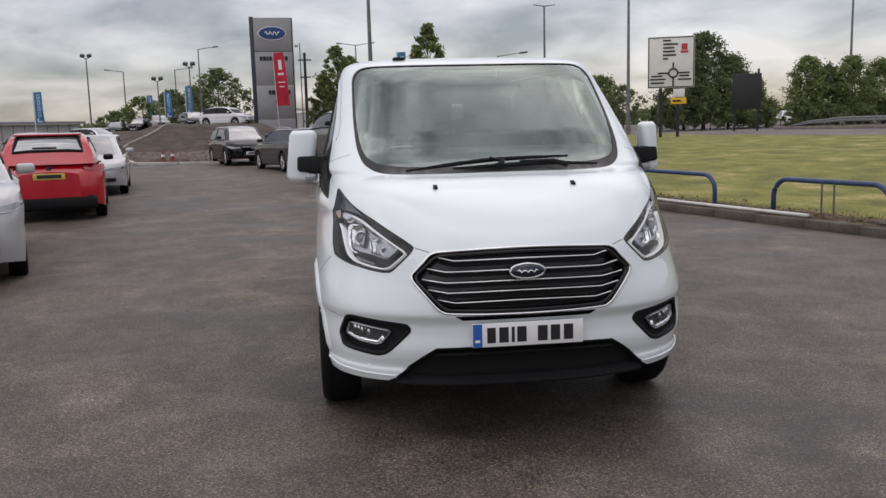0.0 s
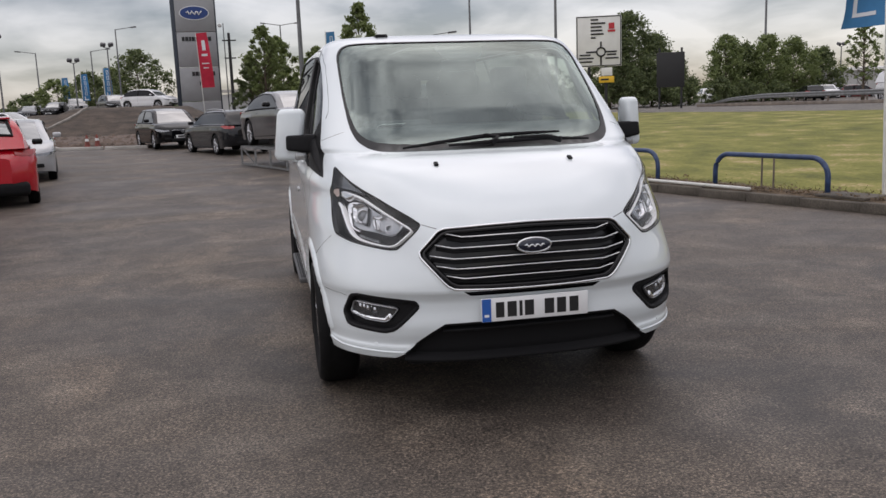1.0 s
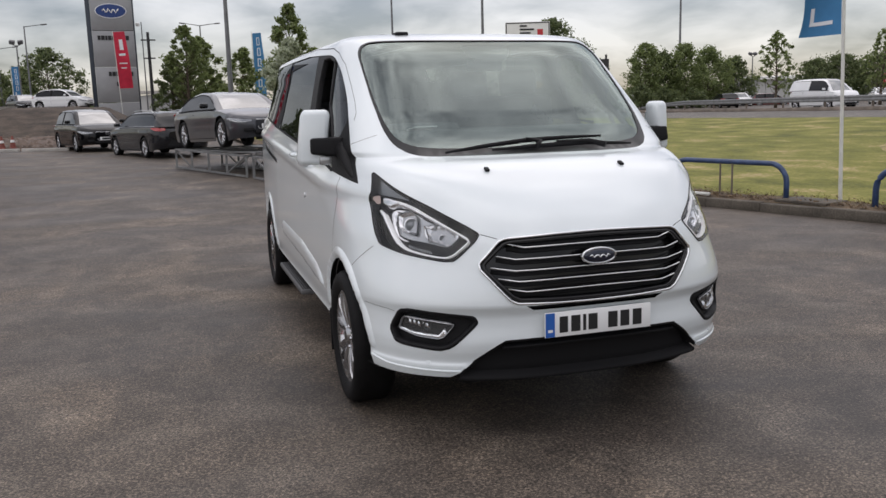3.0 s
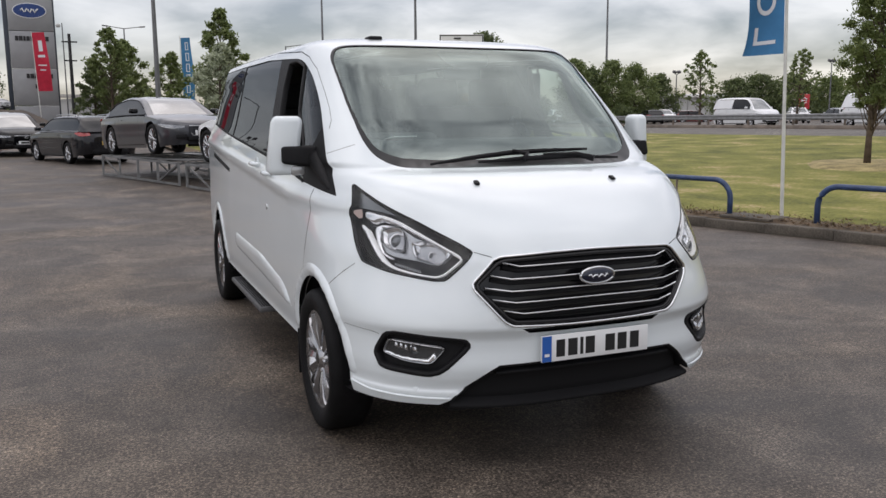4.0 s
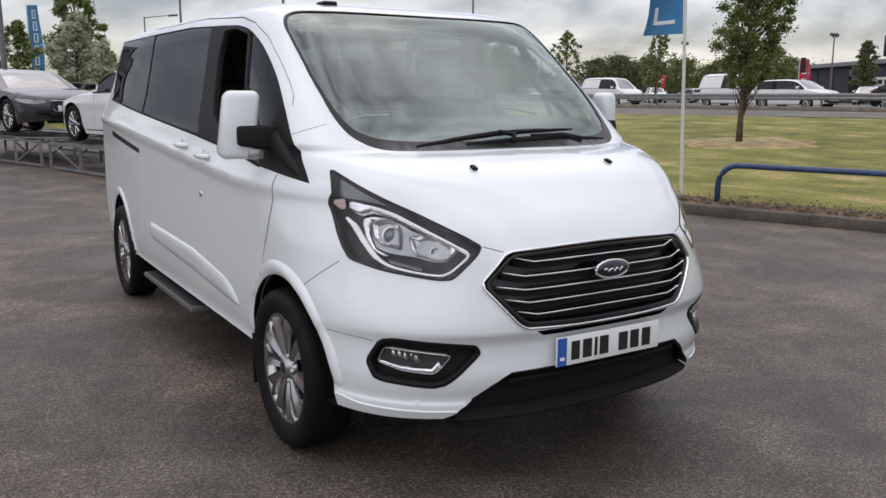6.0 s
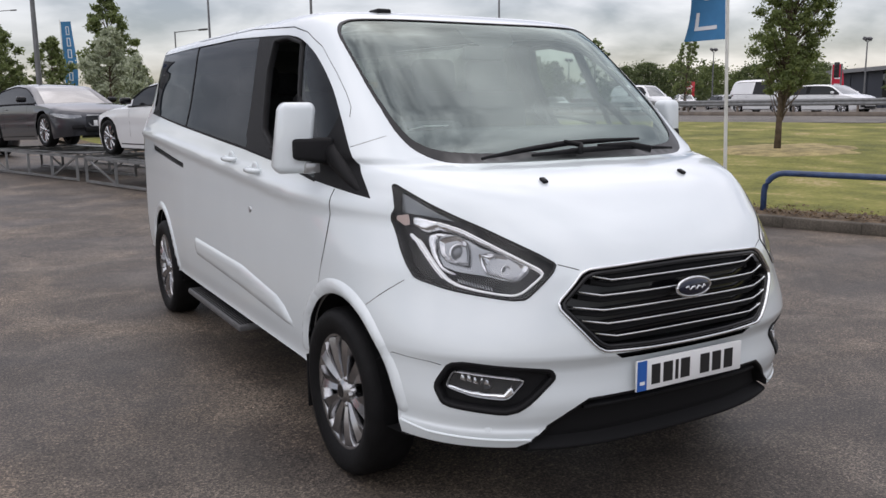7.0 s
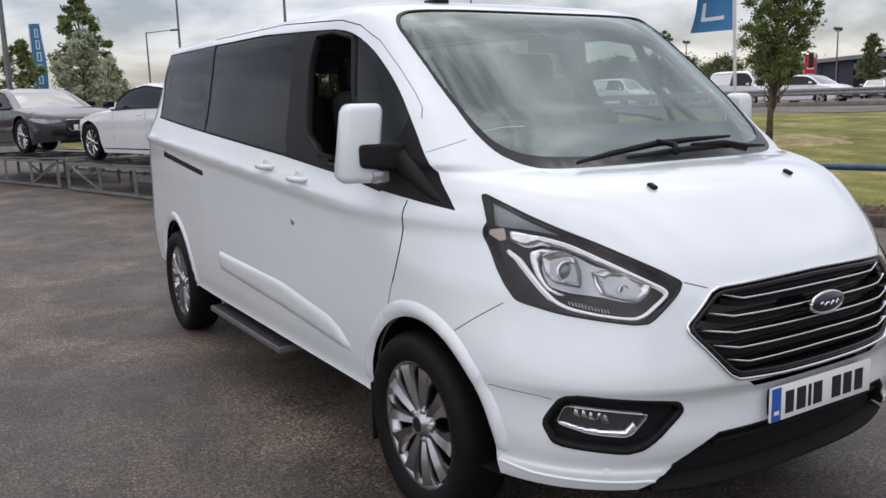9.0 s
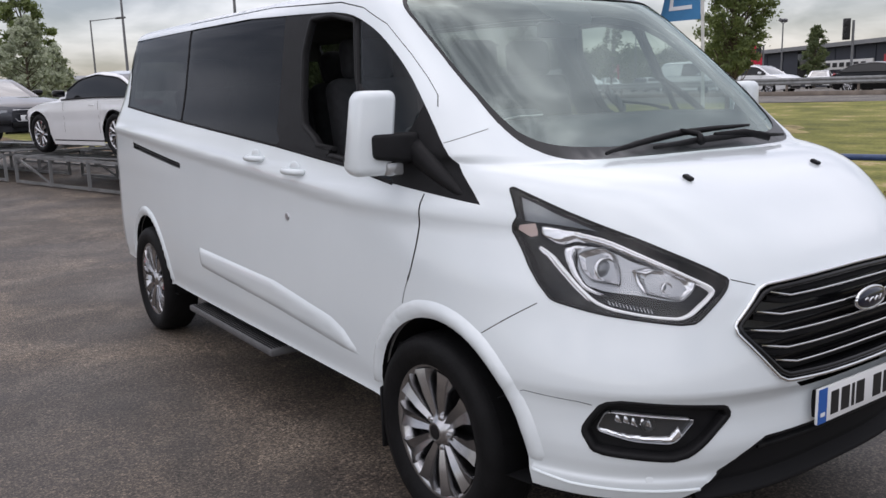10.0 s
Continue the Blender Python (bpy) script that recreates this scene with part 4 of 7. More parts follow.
# ---- ground ----
def ground_mat(name, low, high, grain, stains, rough, wet=0.0):
    """Tarmac: stone grain, pale worn scuffs, dark damp patches that are also smoother."""
    m = bpy.data.materials.new(name)
    m.use_nodes = True
    nt = m.node_tree
    b, co = nt.nodes["Principled BSDF"], nt.nodes.new("ShaderNodeTexCoord")
    def noisy(sc, detail=5.0, dist=0.0, stretch=(1, 1, 1), turn=0.0):
        mp = nt.nodes.new("ShaderNodeMapping")
        mp.inputs["Scale"].default_value, mp.inputs["Rotation"].default_value = stretch, (0, 0, radians(turn))
        n = nt.nodes.new("ShaderNodeTexNoise")
        n.inputs["Scale"].default_value, n.inputs["Detail"].default_value, n.inputs["Distortion"].default_value = sc, detail, dist
        nt.links.new(co.outputs["Object"], mp.inputs[0])
        nt.links.new(mp.outputs[0], n.inputs["Vector"])
        return n.outputs[0]
    def span(v, a, b2, c, d):
        r = nt.nodes.new("ShaderNodeMapRange")
        for k, x in zip(("From Min", "From Max", "To Min", "To Max"), (a, b2, c, d)):
            r.inputs[k].default_value = x
        nt.links.new(v, r.inputs["Value"])
        return r.outputs[0]
    def blend(f, a, c, kind="MIX"):
        mx = nt.nodes.new("ShaderNodeMix")
        mx.data_type, mx.blend_type = "RGBA", kind
        for i, v in ((0, f), (6, a), (7, c)):
            if isinstance(v, float):
                mx.inputs[i].default_value = v
            elif isinstance(v, tuple):
                mx.inputs[i].default_value = (*v, 1)
            else:
                nt.links.new(v, mx.inputs[i])
        return mx.outputs[2]
    g = noisy(grain, 3.0)
    col = blend(span(g, 0.35, 0.68, 0.0, 1.0), low, high)
    big = noisy(0.33, 6.0, 0.8, (1, 2.2, 1), 17)
    mid = noisy(1.7, 6.0, 0.4)
    col = blend(1.0, col, blend(span(big, 0.36, 0.66, 0.0, 1.0), (0.68, 0.67, 0.675), (1.22, 1.19, 1.14)), "MULTIPLY")
    col = blend(1.0, col, blend(span(noisy(0.9, 5.0, 1.2, (1, 0.5, 1), -24), 0.38, 0.62, 0.0, 1.0), (0.85, 0.845, 0.845), (1.11, 1.10, 1.085)), "MULTIPLY")
    col = blend(1.0, col, blend(span(noisy(grain * 2.6, 2.0), 0.35, 0.66, 0.0, 1.0), (0.52, 0.52, 0.52), (1.55, 1.53, 1.49)), "MULTIPLY")
    col = blend(1.0, col, blend(span(noisy(7.5, 6.0, 0.5), 0.36, 0.64, 0.0, 1.0), (0.85, 0.85, 0.85), (1.16, 1.15, 1.14)), "MULTIPLY")
    col = blend(1.0, col, blend(span(noisy(58.0, 3.0), 0.38, 0.64, 0.0, 1.0), (0.62, 0.62, 0.62), (1.46, 1.45, 1.42)), "MULTIPLY")
    scuff = blend(span(noisy(grain * 0.95, 5.0), 0.44, 0.66, 0.0, 1.0), (0.0, 0.0, 0.0), (1.0, 1.0, 1.0))
    where = blend(1.0, scuff, blend(span(mid, 0.47, 0.66, 0.0, 0.60), (0.0, 0.0, 0.0), (1.0, 1.0, 1.0)), "MULTIPLY")
    col = blend(where, col, stains)
    if wet:
        # islands where the dark top has worn through to pale stone
        worn = blend(span(noisy(0.95, 9.0, 0.7, (1, .8, 1), 40), 0.52, 0.60, 0.0, 1.0), (0.0, 0.0, 0.0), (1.0, 1.0, 1.0))
        worn = blend(1.0, worn, blend(span(noisy(26.0, 6.0), 0.40, 0.56, 0.15, 1.0), (0.0, 0.0, 0.0), (1.0, 1.0, 1.0)), "MULTIPLY")
        col = blend(1.0, col, blend(worn, (1.0, 0.995, 1.0), (1.60, 1.55, 1.48)), "MULTIPLY")
    for size, dark, light in ((150.0, 0.46, 1.46), (62.0, 0.72, 1.20)):
        vo, hs = nt.nodes.new("ShaderNodeTexVoronoi"), nt.nodes.new("ShaderNodeSeparateColor")
        vo.inputs["Scale"].default_value = size
        nt.links.new(co.outputs["Object"], vo.inputs["Vector"])
        nt.links.new(vo.outputs["Color"], hs.inputs[0])
        col = blend(1.0, col, blend(hs.outputs[0], (dark, dark, dark), (light, light * .985, light * .96)), "MULTIPLY")
    nt.links.new(col, b.inputs["Base Color"])
    b.inputs["Specular IOR Level"].default_value = 0.45
    nt.links.new(span(big, 0.34, 0.62, rough - wet, rough), b.inputs["Roughness"])
    bp = nt.nodes.new("ShaderNodeBump")
    bp.inputs["Strength"].default_value, bp.inputs["Distance"].default_value = 0.28, 0.005
    nt.links.new(g, bp.inputs["Height"])
    nt.links.new(bp.outputs[0], b.inputs["Normal"])
    return m


TARMAC = ground_mat("worn_tarmac", (0.036, 0.031, 0.028), (0.140, 0.122, 0.107), 95.0, (0.31, 0.27, 0.225), 0.70, 0.15)
ROADMAT = ground_mat("grey_road", (0.10, 0.097, 0.093), (0.20, 0.195, 0.19), 60.0, (0.25, 0.24, 0.23), 0.8)
KERBMAT = mat("weathered_kerb_stone", (0.095, 0.082, 0.066), 0.9, vary=0.45, scale=2.2, fine=0.3, fscale=45, bump=0.5, bscale=60)
EARTH = mat("bare_earth", (0.062, 0.046, 0.034), 0.95, vary=0.5, scale=1.2, fine=0.4, fscale=14, bump=0.8, bscale=9)
BLUEPAINT = mat("blue_painted_steel", (0.030, 0.058, 0.135), 0.34, vary=0.25, scale=9, fine=0.12, fscale=60)
WHITEPOLE = mat("white_painted_pole", (0.62, 0.62, 0.58), 0.5, vary=0.12, scale=5)
GALV = mat("galvanised_steel", (0.24, 0.245, 0.245), 0.5, 0.6, vary=0.2, scale=5)
POSTGREY = mat("grey_lamp_post", (0.16, 0.165, 0.17), 0.55, 0.3, vary=0.15, scale=3)
RUST = mat("brown_weathered_rail", (0.17, 0.14, 0.115), 0.7, 0.3, vary=0.3, scale=2)
CONC = mat("pale_concrete", (0.42, 0.40, 0.37), 0.85, vary=0.2, scale=1.5)


def kerb_x(y):
    """The kerb's face: nearly straight past the van, bending off at both ends."""
    return 7.74 - 0.3 * y + 0.006 * max(y - 11, 0) ** 2 + 0.012 * min(y - 1, 0) ** 2


def gz(y):
    """The tarmac: level round the van, rising gently towards the stage and the mound, level again far off."""
    t = min(y, 100) - 5
    return 0.0 if t <= 0 else 0.0165 * (t * t / 16 if t < 8 else t - 4)


def verge_z(h):
    return 0.125 + 0.008 * h + 0.00152 * h * h


def land_z(x, y):
    h = x - kerb_x(y)
    return gz(y) if h < 0 else gz(y) * max(0, 1 - h / 19.5) + verge_z(min(h, 19.5)) + 0.008 * max(min(h, 30) - 19.5, 0)


gs = []
for r in (0, 1.5, 3, 4.5, 6, 8, 10, 13, 16, 21, 26, 35, 45, 60, 80, 94, 120, 160, 400, 1000, 2600):
    gs.append([(r * math.cos(a), 6 + r * math.sin(a), gz(6 + r * math.sin(a))) for a in np.linspace(0, 2 * math.pi, 96, False)] if r else [(0, 6, gz(6))])
vs, fs = [p for ring in gs for p in ring], []
for j in range(96):
    fs.append((0, 1 + j, 1 + (j + 1) % 96))
for i in range(1, len(gs) - 1):
    a = 1 + (i - 1) * 96
    for j in range(96):
        fs.append((a + j, a + 96 + j, a + 96 + (j + 1) % 96, a + (j + 1) % 96))
tagged(link("ground", vs, fs, TARMAC), "dark worn tarmac of the car park", "ground", kind="structure")


def grass_material():
    m = mat("mown_dry_grass", (0.14, 0.15, 0.035), 0.95, bump=0.9, bscale=35)
    nt = m.node_tree
    b, co = nt.nodes["Principled BSDF"], nt.nodes.new("ShaderNodeTexCoord")
    r = nt.nodes.new("ShaderNodeValToRGB")
    for p, c in ((0.36, (0.092, 0.096, 0.016)), (0.48, (0.168, 0.170, 0.030)), (0.565, (0.228, 0.215, 0.047)), (0.63, (0.38, 0.295, 0.14)), (0.70, (0.52, 0.40, 0.23))):
        e = r.color_ramp.elements.new(p)
        e.color = (*c, 1)
    r.color_ramp.elements.remove(r.color_ramp.elements[0])
    r.color_ramp.elements.remove(r.color_ramp.elements[-1])
    n1, n2, mx = nt.nodes.new("ShaderNodeTexNoise"), nt.nodes.new("ShaderNodeTexNoise"), nt.nodes.new("ShaderNodeMath")
    mp = nt.nodes.new("ShaderNodeMapping")
    mp.inputs["Scale"].default_value, mp.inputs["Rotation"].default_value = (1.0, 0.65, 1.0), (0, 0, radians(38))
    nt.links.new(co.outputs["Object"], mp.inputs[0])
    n1.inputs["Scale"].default_value, n1.inputs["Detail"].default_value = 1.3, 7
    n2.inputs["Scale"].default_value, n2.inputs["Detail"].default_value = 14.0, 4
    nt.links.new(mp.outputs[0], n1.inputs["Vector"])
    nt.links.new(co.outputs["Object"], n2.inputs["Vector"])
    mx.operation = "MULTIPLY_ADD"
    mx.inputs[1].default_value = 0.35
    s2 = nt.nodes.new("ShaderNodeMath")
    s2.operation = "MULTIPLY"
    s2.inputs[1].default_value = 0.65
    nt.links.new(n1.outputs[0], s2.inputs[0])
    nt.links.new(n2.outputs[0], mx.inputs[0])
    nt.links.new(s2.outputs[0], mx.inputs[2])
    nt.links.new(mx.outputs[0], r.inputs[0])
    nt.links.new(r.outputs[0], b.inputs["Base Color"])
    return m


GRASS = grass_material()
ys = [*np.arange(-40, -4, 4.0), *np.arange(-4, 16, 0.5), *np.arange(16, 40, 2.0), *np.arange(40, 121, 8.0)]
hs = [0.16, 0.2, 0.35, 0.6, 1.0, 1.6, 2.4, 3.4, 4.6, 6, 7.5, 9, 11, 13, 15, 17, 19.5]
vs = []
for y in ys:
    for h in hs:
        n = noise.noise((h * 0.8, y * 0.5, 3.0)) * 0.035 * min(1, (h - 0.16) / 1.0)
        vs.append((kerb_x(y) + h * (1.0 if h < 19 else 1.0), y, verge_z(h) + gz(y) * (1 - h / 19.5) - (0.02 if h < .3 else 0) + n))
k = len(hs)
fs = [(i * k + j, i * k + j + 1, (i + 1) * k + j + 1, (i + 1) * k + j) for i in range(len(ys) - 1) for j in range(k - 1)]
verge = tagged(link("grass_verge", vs, fs, GRASS), "mown patchy green and straw-coloured grass verge", "grass", kind="structure")

# the road beyond the verge, and the land past it
def ribbon(name, h0, h1, n, material, label, dz=0.0, cat="road"):
    vs = []
    for y in ys:
        for i in range(n + 1):
            h = h0 + (h1 - h0) * i / n
            vs.append((kerb_x(y) + h, y, land_z(kerb_x(y) + h, y) + dz))
    fs = [(i * (n + 1) + j, i * (n + 1) + j + 1, (i + 1) * (n + 1) + j + 1, (i + 1) * (n + 1) + j) for i in range(len(ys) - 1) for j in range(n)]
    return tagged(link(name, vs, fs, material), label, cat, kind="structure")


ribbon("road", 19.5, 36, 6, ROADMAT, "pale grey dual carriageway")
ribbon("ground_far", 36, 900, 3, ROADMAT, "pale hard standing beyond the road", 0.0, "ground")

# kerb stones
vs, n_st = [], 0
kerb = thing("kerb", "weathered brown concrete kerb edging the grass", "kerb", kind="structure")
me_k = None
y = -8.0
rk = random.Random(4)
while y < 22:
    a, b = Vector((kerb_x(y), y)), Vector((kerb_x(y + .9), y + .9))
    d = b - a
    if me_k is None:
        bm = box((0.065, 0.452, 0.065), (0.125, 0.905, 0.14), None, 0.022, 2)
        me_k = bpy.data.meshes.new("kerb_stone")
        bm.to_mesh(me_k)
        bm.free()
        me_k.materials.append(KERBMAT)
        me_k.shade_smooth()
        me_k.set_sharp_from_angle(angle=radians(40))
    o = new("kerb_stone", me_k)
    o.parent = kerb
    o.matrix_basis = pose(a.x + rk.uniform(-.006, .006), a.y, gz(y) + rk.uniform(-.008, .004), rk.uniform(-.3, .3), rk.uniform(-1, 1), math.degrees(math.atan2(d.y, d.x)) - 90)
    y += 0.9 * 0.9 / d.length

# earth and stubble between kerb and grass
SOIL = mat("dry_soil_and_litter", (0.12, 0.085, 0.052), 0.95, vary=0.5, scale=6, fine=0.4, fscale=40, bump=0.8, bscale=40)
vs = []
for y in ys:
    w = 0.78 + 0.34 * noise.noise((0, y * 0.9, 0))
    for i in range(5):
        h = 0.10 + w * i / 4
        vs.append((kerb_x(y) + h, y, gz(y) + verge_z(h) + ((0.004, 0.022, 0.030, 0.024, -0.03)[i]) + 0.012 * noise.noise((h * 7, y * 5, 1))))
fs = [(i * 5 + j, i * 5 + j + 1, (i + 1) * 5 + j + 1, (i + 1) * 5 + j) for i in range(len(ys) - 1) for j in range(4)]
tagged(link("soil_strip", vs, fs, SOIL), "dry soil and litter along the kerb", "soil", kind="structure")


def hoop(y0, y1, off=0.36, height=0.535):
    """A bent tube barrier between two feet beside the kerb."""
    a = Vector((kerb_x(y0) + off, y0, gz(y0) + verge_z(off) - .03))
    b = Vector((kerb_x(y1) + off, y1, gz(y1) + verge_z(off) - .03))
    d = b - a
    L = d.length
    d.normalize()
    r, pts = 0.26, []
    pts.append(a)
    for i in range(9):
        t = math.pi / 2 * i / 8
        pts.append(a + d * (r - r * math.cos(t)) + Vector((0, 0, height - r + r * math.sin(t))))
    for i in range(9):
        t = math.pi / 2 * (8 - i) / 8
        pts.append(b - d * (r - r * math.cos(t)) + Vector((0, 0, height - r + r * math.sin(t))))
    pts.append(b)
    vs, fs = tube(pts, .038, 14)
    o = link("hoop_barrier", vs, fs, BLUEPAINT)
    return tagged(o, "blue painted tubular hoop barrier behind the kerb", "barrier", "hoop barriers")


for y0, y1, off in ((11.45, 9.38, .38), (8.22, 6.32, .42), (5.08, 2.95, .36), (1.4, -.7, .36)):
    hoop(y0, y1, off)

# thin stub posts by a hoop, loose white pole along the kerb, flat drain cover
for y in (7.35, 7.15):
    part_o = part("stub_post", rod((kerb_x(y) + .40, y, .08), (kerb_x(y) + .40, y, .66), .014, .014, 8), RUST)
    tagged(part_o, "thin rusty stub post beside a hoop barrier", "post", "stub posts")
pole_pts = [(kerb_x(y) + .12, y, gz(y) + .172) for y in np.linspace(11.2, 7.25, 12)]
vs, fs = tube(pole_pts, .026, 8)
tagged(link("loose_pole", vs, fs, WHITEPOLE), "white plastic pole lying along the kerb", "pole")
cover = part("drain_cover", box((kerb_x(5.95) + .40, 5.95, .158), (.5, .75, .035), pose(0, 0, 0, 0, 0, 16), .006), KERBMAT)
tagged(cover, "flat concrete drain cover beside the kerb", "drain cover")


# ---- vehicles round the car park ----
def paint(name, c, rough=0.25):
    return mat(name, c, rough, coat=1.0, vary=0.03, scale=2)


GLASSDARK = mat("car_glass", (0.006, 0.007, 0.008), 0.04, spec=0.42)
GLASSPALE = mat("car_screen_glass", (0.06, 0.072, 0.068), 0.03, coat=1.0, ior=2.9)
TAILRED = mat("tail_light_red", (0.35, 0.012, 0.012), 0.15, coat=1.0)
LAMPCLEAR = mat("clear_lamp", (0.24, 0.25, 0.26), 0.16, 0.7, coat=1.0)
RED = paint("bright_red_paint", (0.47, 0.004, 0.015))
GLASSBRIGHT = mat("car_rear_glass", (0.10, 0.13, 0.13), 0.03, coat=1.0, ior=2.9)
SILVER = mat("silver_paint", (0.46, 0.47, 0.48), 0.3, 0.2, coat=1.0)
DARKGREY = mat("dark_grey_metallic", (0.012, 0.0125, 0.015), 0.20, coat=0.55, spec=0.2, vary=0.05, scale=3)
SILVERGREY = mat("grey_beige_metallic", (0.20, 0.195, 0.19), 0.3, 0.3, coat=1.0)
SLATEGREY = mat("slate_grey_metallic", (0.050, 0.053, 0.062), 0.28, 0.55, coat=1.0, spec=0.4, vary=0.05, scale=3)
NEARBLACK = mat("black_metallic", (0.003, 0.0033, 0.0043), 0.16, coat=0.5, spec=0.1, vary=0.03, scale=2)
PLAINWHITE = paint("plain_white_paint", (0.72, 0.73, 0.74))
BROWNRED = paint("dark_red_paint", (0.13, 0.02, 0.02))


def car(label, m, colour, L=4.3, W=1.80, H=1.47, base=2.65, front=0.86, r=0.32, hood=(0.72, 0.92), cowl=1.02, roof=(1.95, 3.25), tail=4.05, deck=0.98,
        group="", glass=GLASSDARK, rear_plate=True, spoiler=False, rim_mat=RIM, panel_van=False, spokes=10, two_door=False, rails=False):
    """A car whose nose is at y = 0 and looks along -y. roof: where the roof starts and ends; cowl, tail: feet of the two screens; deck: height of the tail."""
    v = thing("car" if not panel_van else "panel_van", label, "car" if not panel_van else "van", m, group)
    R = r + 0.055
    ax = (front, front + base)
    st = sorted({round(a, 3) for a in [0, .015, .05, .11, .2, .32, .48, *np.arange(.6, L - .5, .13), L - .48, L - .32, L - .2, L - .11, L - .05, L - .015, L,
                                       *[a + R * math.cos(t) for a in ax for t in np.linspace(0, math.pi, 13)], cowl, tail, *roof] if 0 <= a <= L})
    def half(y):
        f, b = min(1, (y + .03) / .62), min(1, (L - y + .03) / .50)
        return W / 2 * (1 - (1 - f) ** 3) ** .42 * (1 - (1 - b) ** 3) ** .34
    def lean_y(y, z):
        """The nose and the tail bow in side view: they draw back above and below the bumpers."""
        return y + .09 * max(0, 1 - y / .5) * ((z - .50) / .32) ** 2 - .11 * max(0, 1 - (L - y) / .5) * ((z - .58) / .36) ** 2
    def top(y):
        if y < cowl:
            t = y / cowl
            return hood[0] + (hood[1] - hood[0]) * (1 - (1 - t) ** 1.9) - .055 * max(0, 1 - y / .12) ** 2
        if y > tail:
            t = (y - tail) / max(L - tail, .01)
            return deck - .05 * t - .12 * max(0, 1 - (L - y) / .10) ** 2
        t = (y - cowl) / (tail - cowl)
        return hood[1] + (deck - hood[1]) * t + .02 * math.sin(math.pi * t)
    def low(y):
        z = (.15 if two_door else .20) + .06 * max(0, 1 - y / .5) + .10 * max(0, 1 - (L - y) / .45)
        for a in ax:
            if abs(y - a) < R:
                z = max(z, r + math.sqrt(R * R - (y - a) ** 2))
        return z
    ring, vs, fs = 13, [], []
    def side_x(y, z):
        """Half the width at a height: tucked in at the sill, fullest at the middle, a crease under the belt, leaning in above it."""
        u = (z - .2) / max(top(y) - .2, .1)
        return half(y) * (1 - .11 * max(0, .42 - u) ** 1.6 - .07 * max(0, u - .62) ** 1.1 + .018 * max(0, 1 - abs(u - .72) / .09) - .012 * max(0, 1 - abs(u - .50) / .16))
    for y in st:
        w, zt, zl = half(y), top(y), low(y)
        for k in range(ring):
            if k <= 8:
                z = zl + (zt - .065 - zl) * k / 8
                x = side_x(y, z)
            else:
                j = k - 8
                x = w * (.955, .90, .70, .40, 0)[j]
                z = zt - .065 + (.035, .052, .066, .075)[j - 1]
            vs.append((x, lean_y(y, z), z))
    n = len(vs)
    full = vs + [(-x, y, z) for x, y, z in vs]
    for i in range(len(st) - 1):
        for k in range(ring - 1):
            a, b = i * ring + k, (i + 1) * ring + k
            fs.append((a, b, b + 1, a + 1))
            fs.append((n + a, n + a + 1, n + b + 1, n + b))
    for i in (0, len(st) - 1):
        loop = [i * ring + k for k in range(ring)] + [n + i * ring + k for k in range(ring - 2, -1, -1)]
        fs.append(tuple(loop if i else loop[::-1]))
    body = link("body", full, fs, colour, v)
    body.data.set_sharp_from_angle(angle=radians(50))
    # the glasshouse, split into screens, side glass, roof and pillars
    gy = sorted({round(a, 3) for a in [*np.linspace(cowl, roof[0], 7), *np.linspace(roof[0], roof[1], 9), *np.linspace(roof[1], tail, 7)]})
    zc0, zt0 = top(cowl) - .03, top(tail) - .03
    lf, lr = roof[0] - cowl, tail - roof[1]
    crown = smooth([cowl, cowl + .42 * lf, cowl + .80 * lf, roof[0] + .08, (roof[0] + roof[1]) / 2, roof[1] - .04, roof[1] + .28 * lr, roof[1] + .66 * lr, tail],
                   [zc0, zc0 + .50 * (H - zc0), zc0 + .86 * (H - zc0), H - .028, H, H - .03, zt0 + .84 * (H - zt0), zt0 + .43 * (H - zt0), zt0])
    gv = []
    for y in gy:
        zb, zc, w = top(y) - .035, crown(y), half(min(y, L - .16)) * .90
        hgt = max(zc - zb, .001)
        lean = .34 * hgt
        gv.append([(w, y, zb), (w - lean * .5, y, zb + hgt * .5), (w - lean * .88, y, zb + hgt * .84), (w - lean * 1.12 - .03, y, zb + hgt * .955), (w * .80 - lean * .9, y, zc - .022 * min(1, hgt / .2)), (w * .42, y, zc - .004), (0, y, zc)])
    pick = collections.defaultdict(list)
    mid = (roof[0] + roof[1]) / 2 + .05
    for i in range(len(gy) - 1):
        yc = (gy[i] + gy[i + 1]) / 2
        back = (yc - roof[1]) / max(lr, .01)
        for k in range(6):
            quad = [gv[i][k], gv[i + 1][k], gv[i + 1][k + 1], gv[i][k + 1]]
            if k <= 1:
                if yc < cowl + .22:
                    kind = "windscreen_pillar"
                elif yc > tail - .30 or (panel_van and yc > mid - .3):
                    kind = "rear_pillar"
                elif two_door or abs(yc - mid) > .06:
                    kind = "front_side_window" if yc < mid or two_door else "rear_side_window"
                else:
                    kind = "door_pillar"
            elif k <= 3:
                kind = "rear_window" if k == 3 and .20 < back < .76 and not panel_van and not spoiler else "roof"
            else:
                kind = "windscreen" if yc < roof[0] else ("rear_window" if (.12 if spoiler else .20) < back < (.70 if spoiler else .76) and not panel_van else "roof")
            pick[kind].append((quad, i, k))
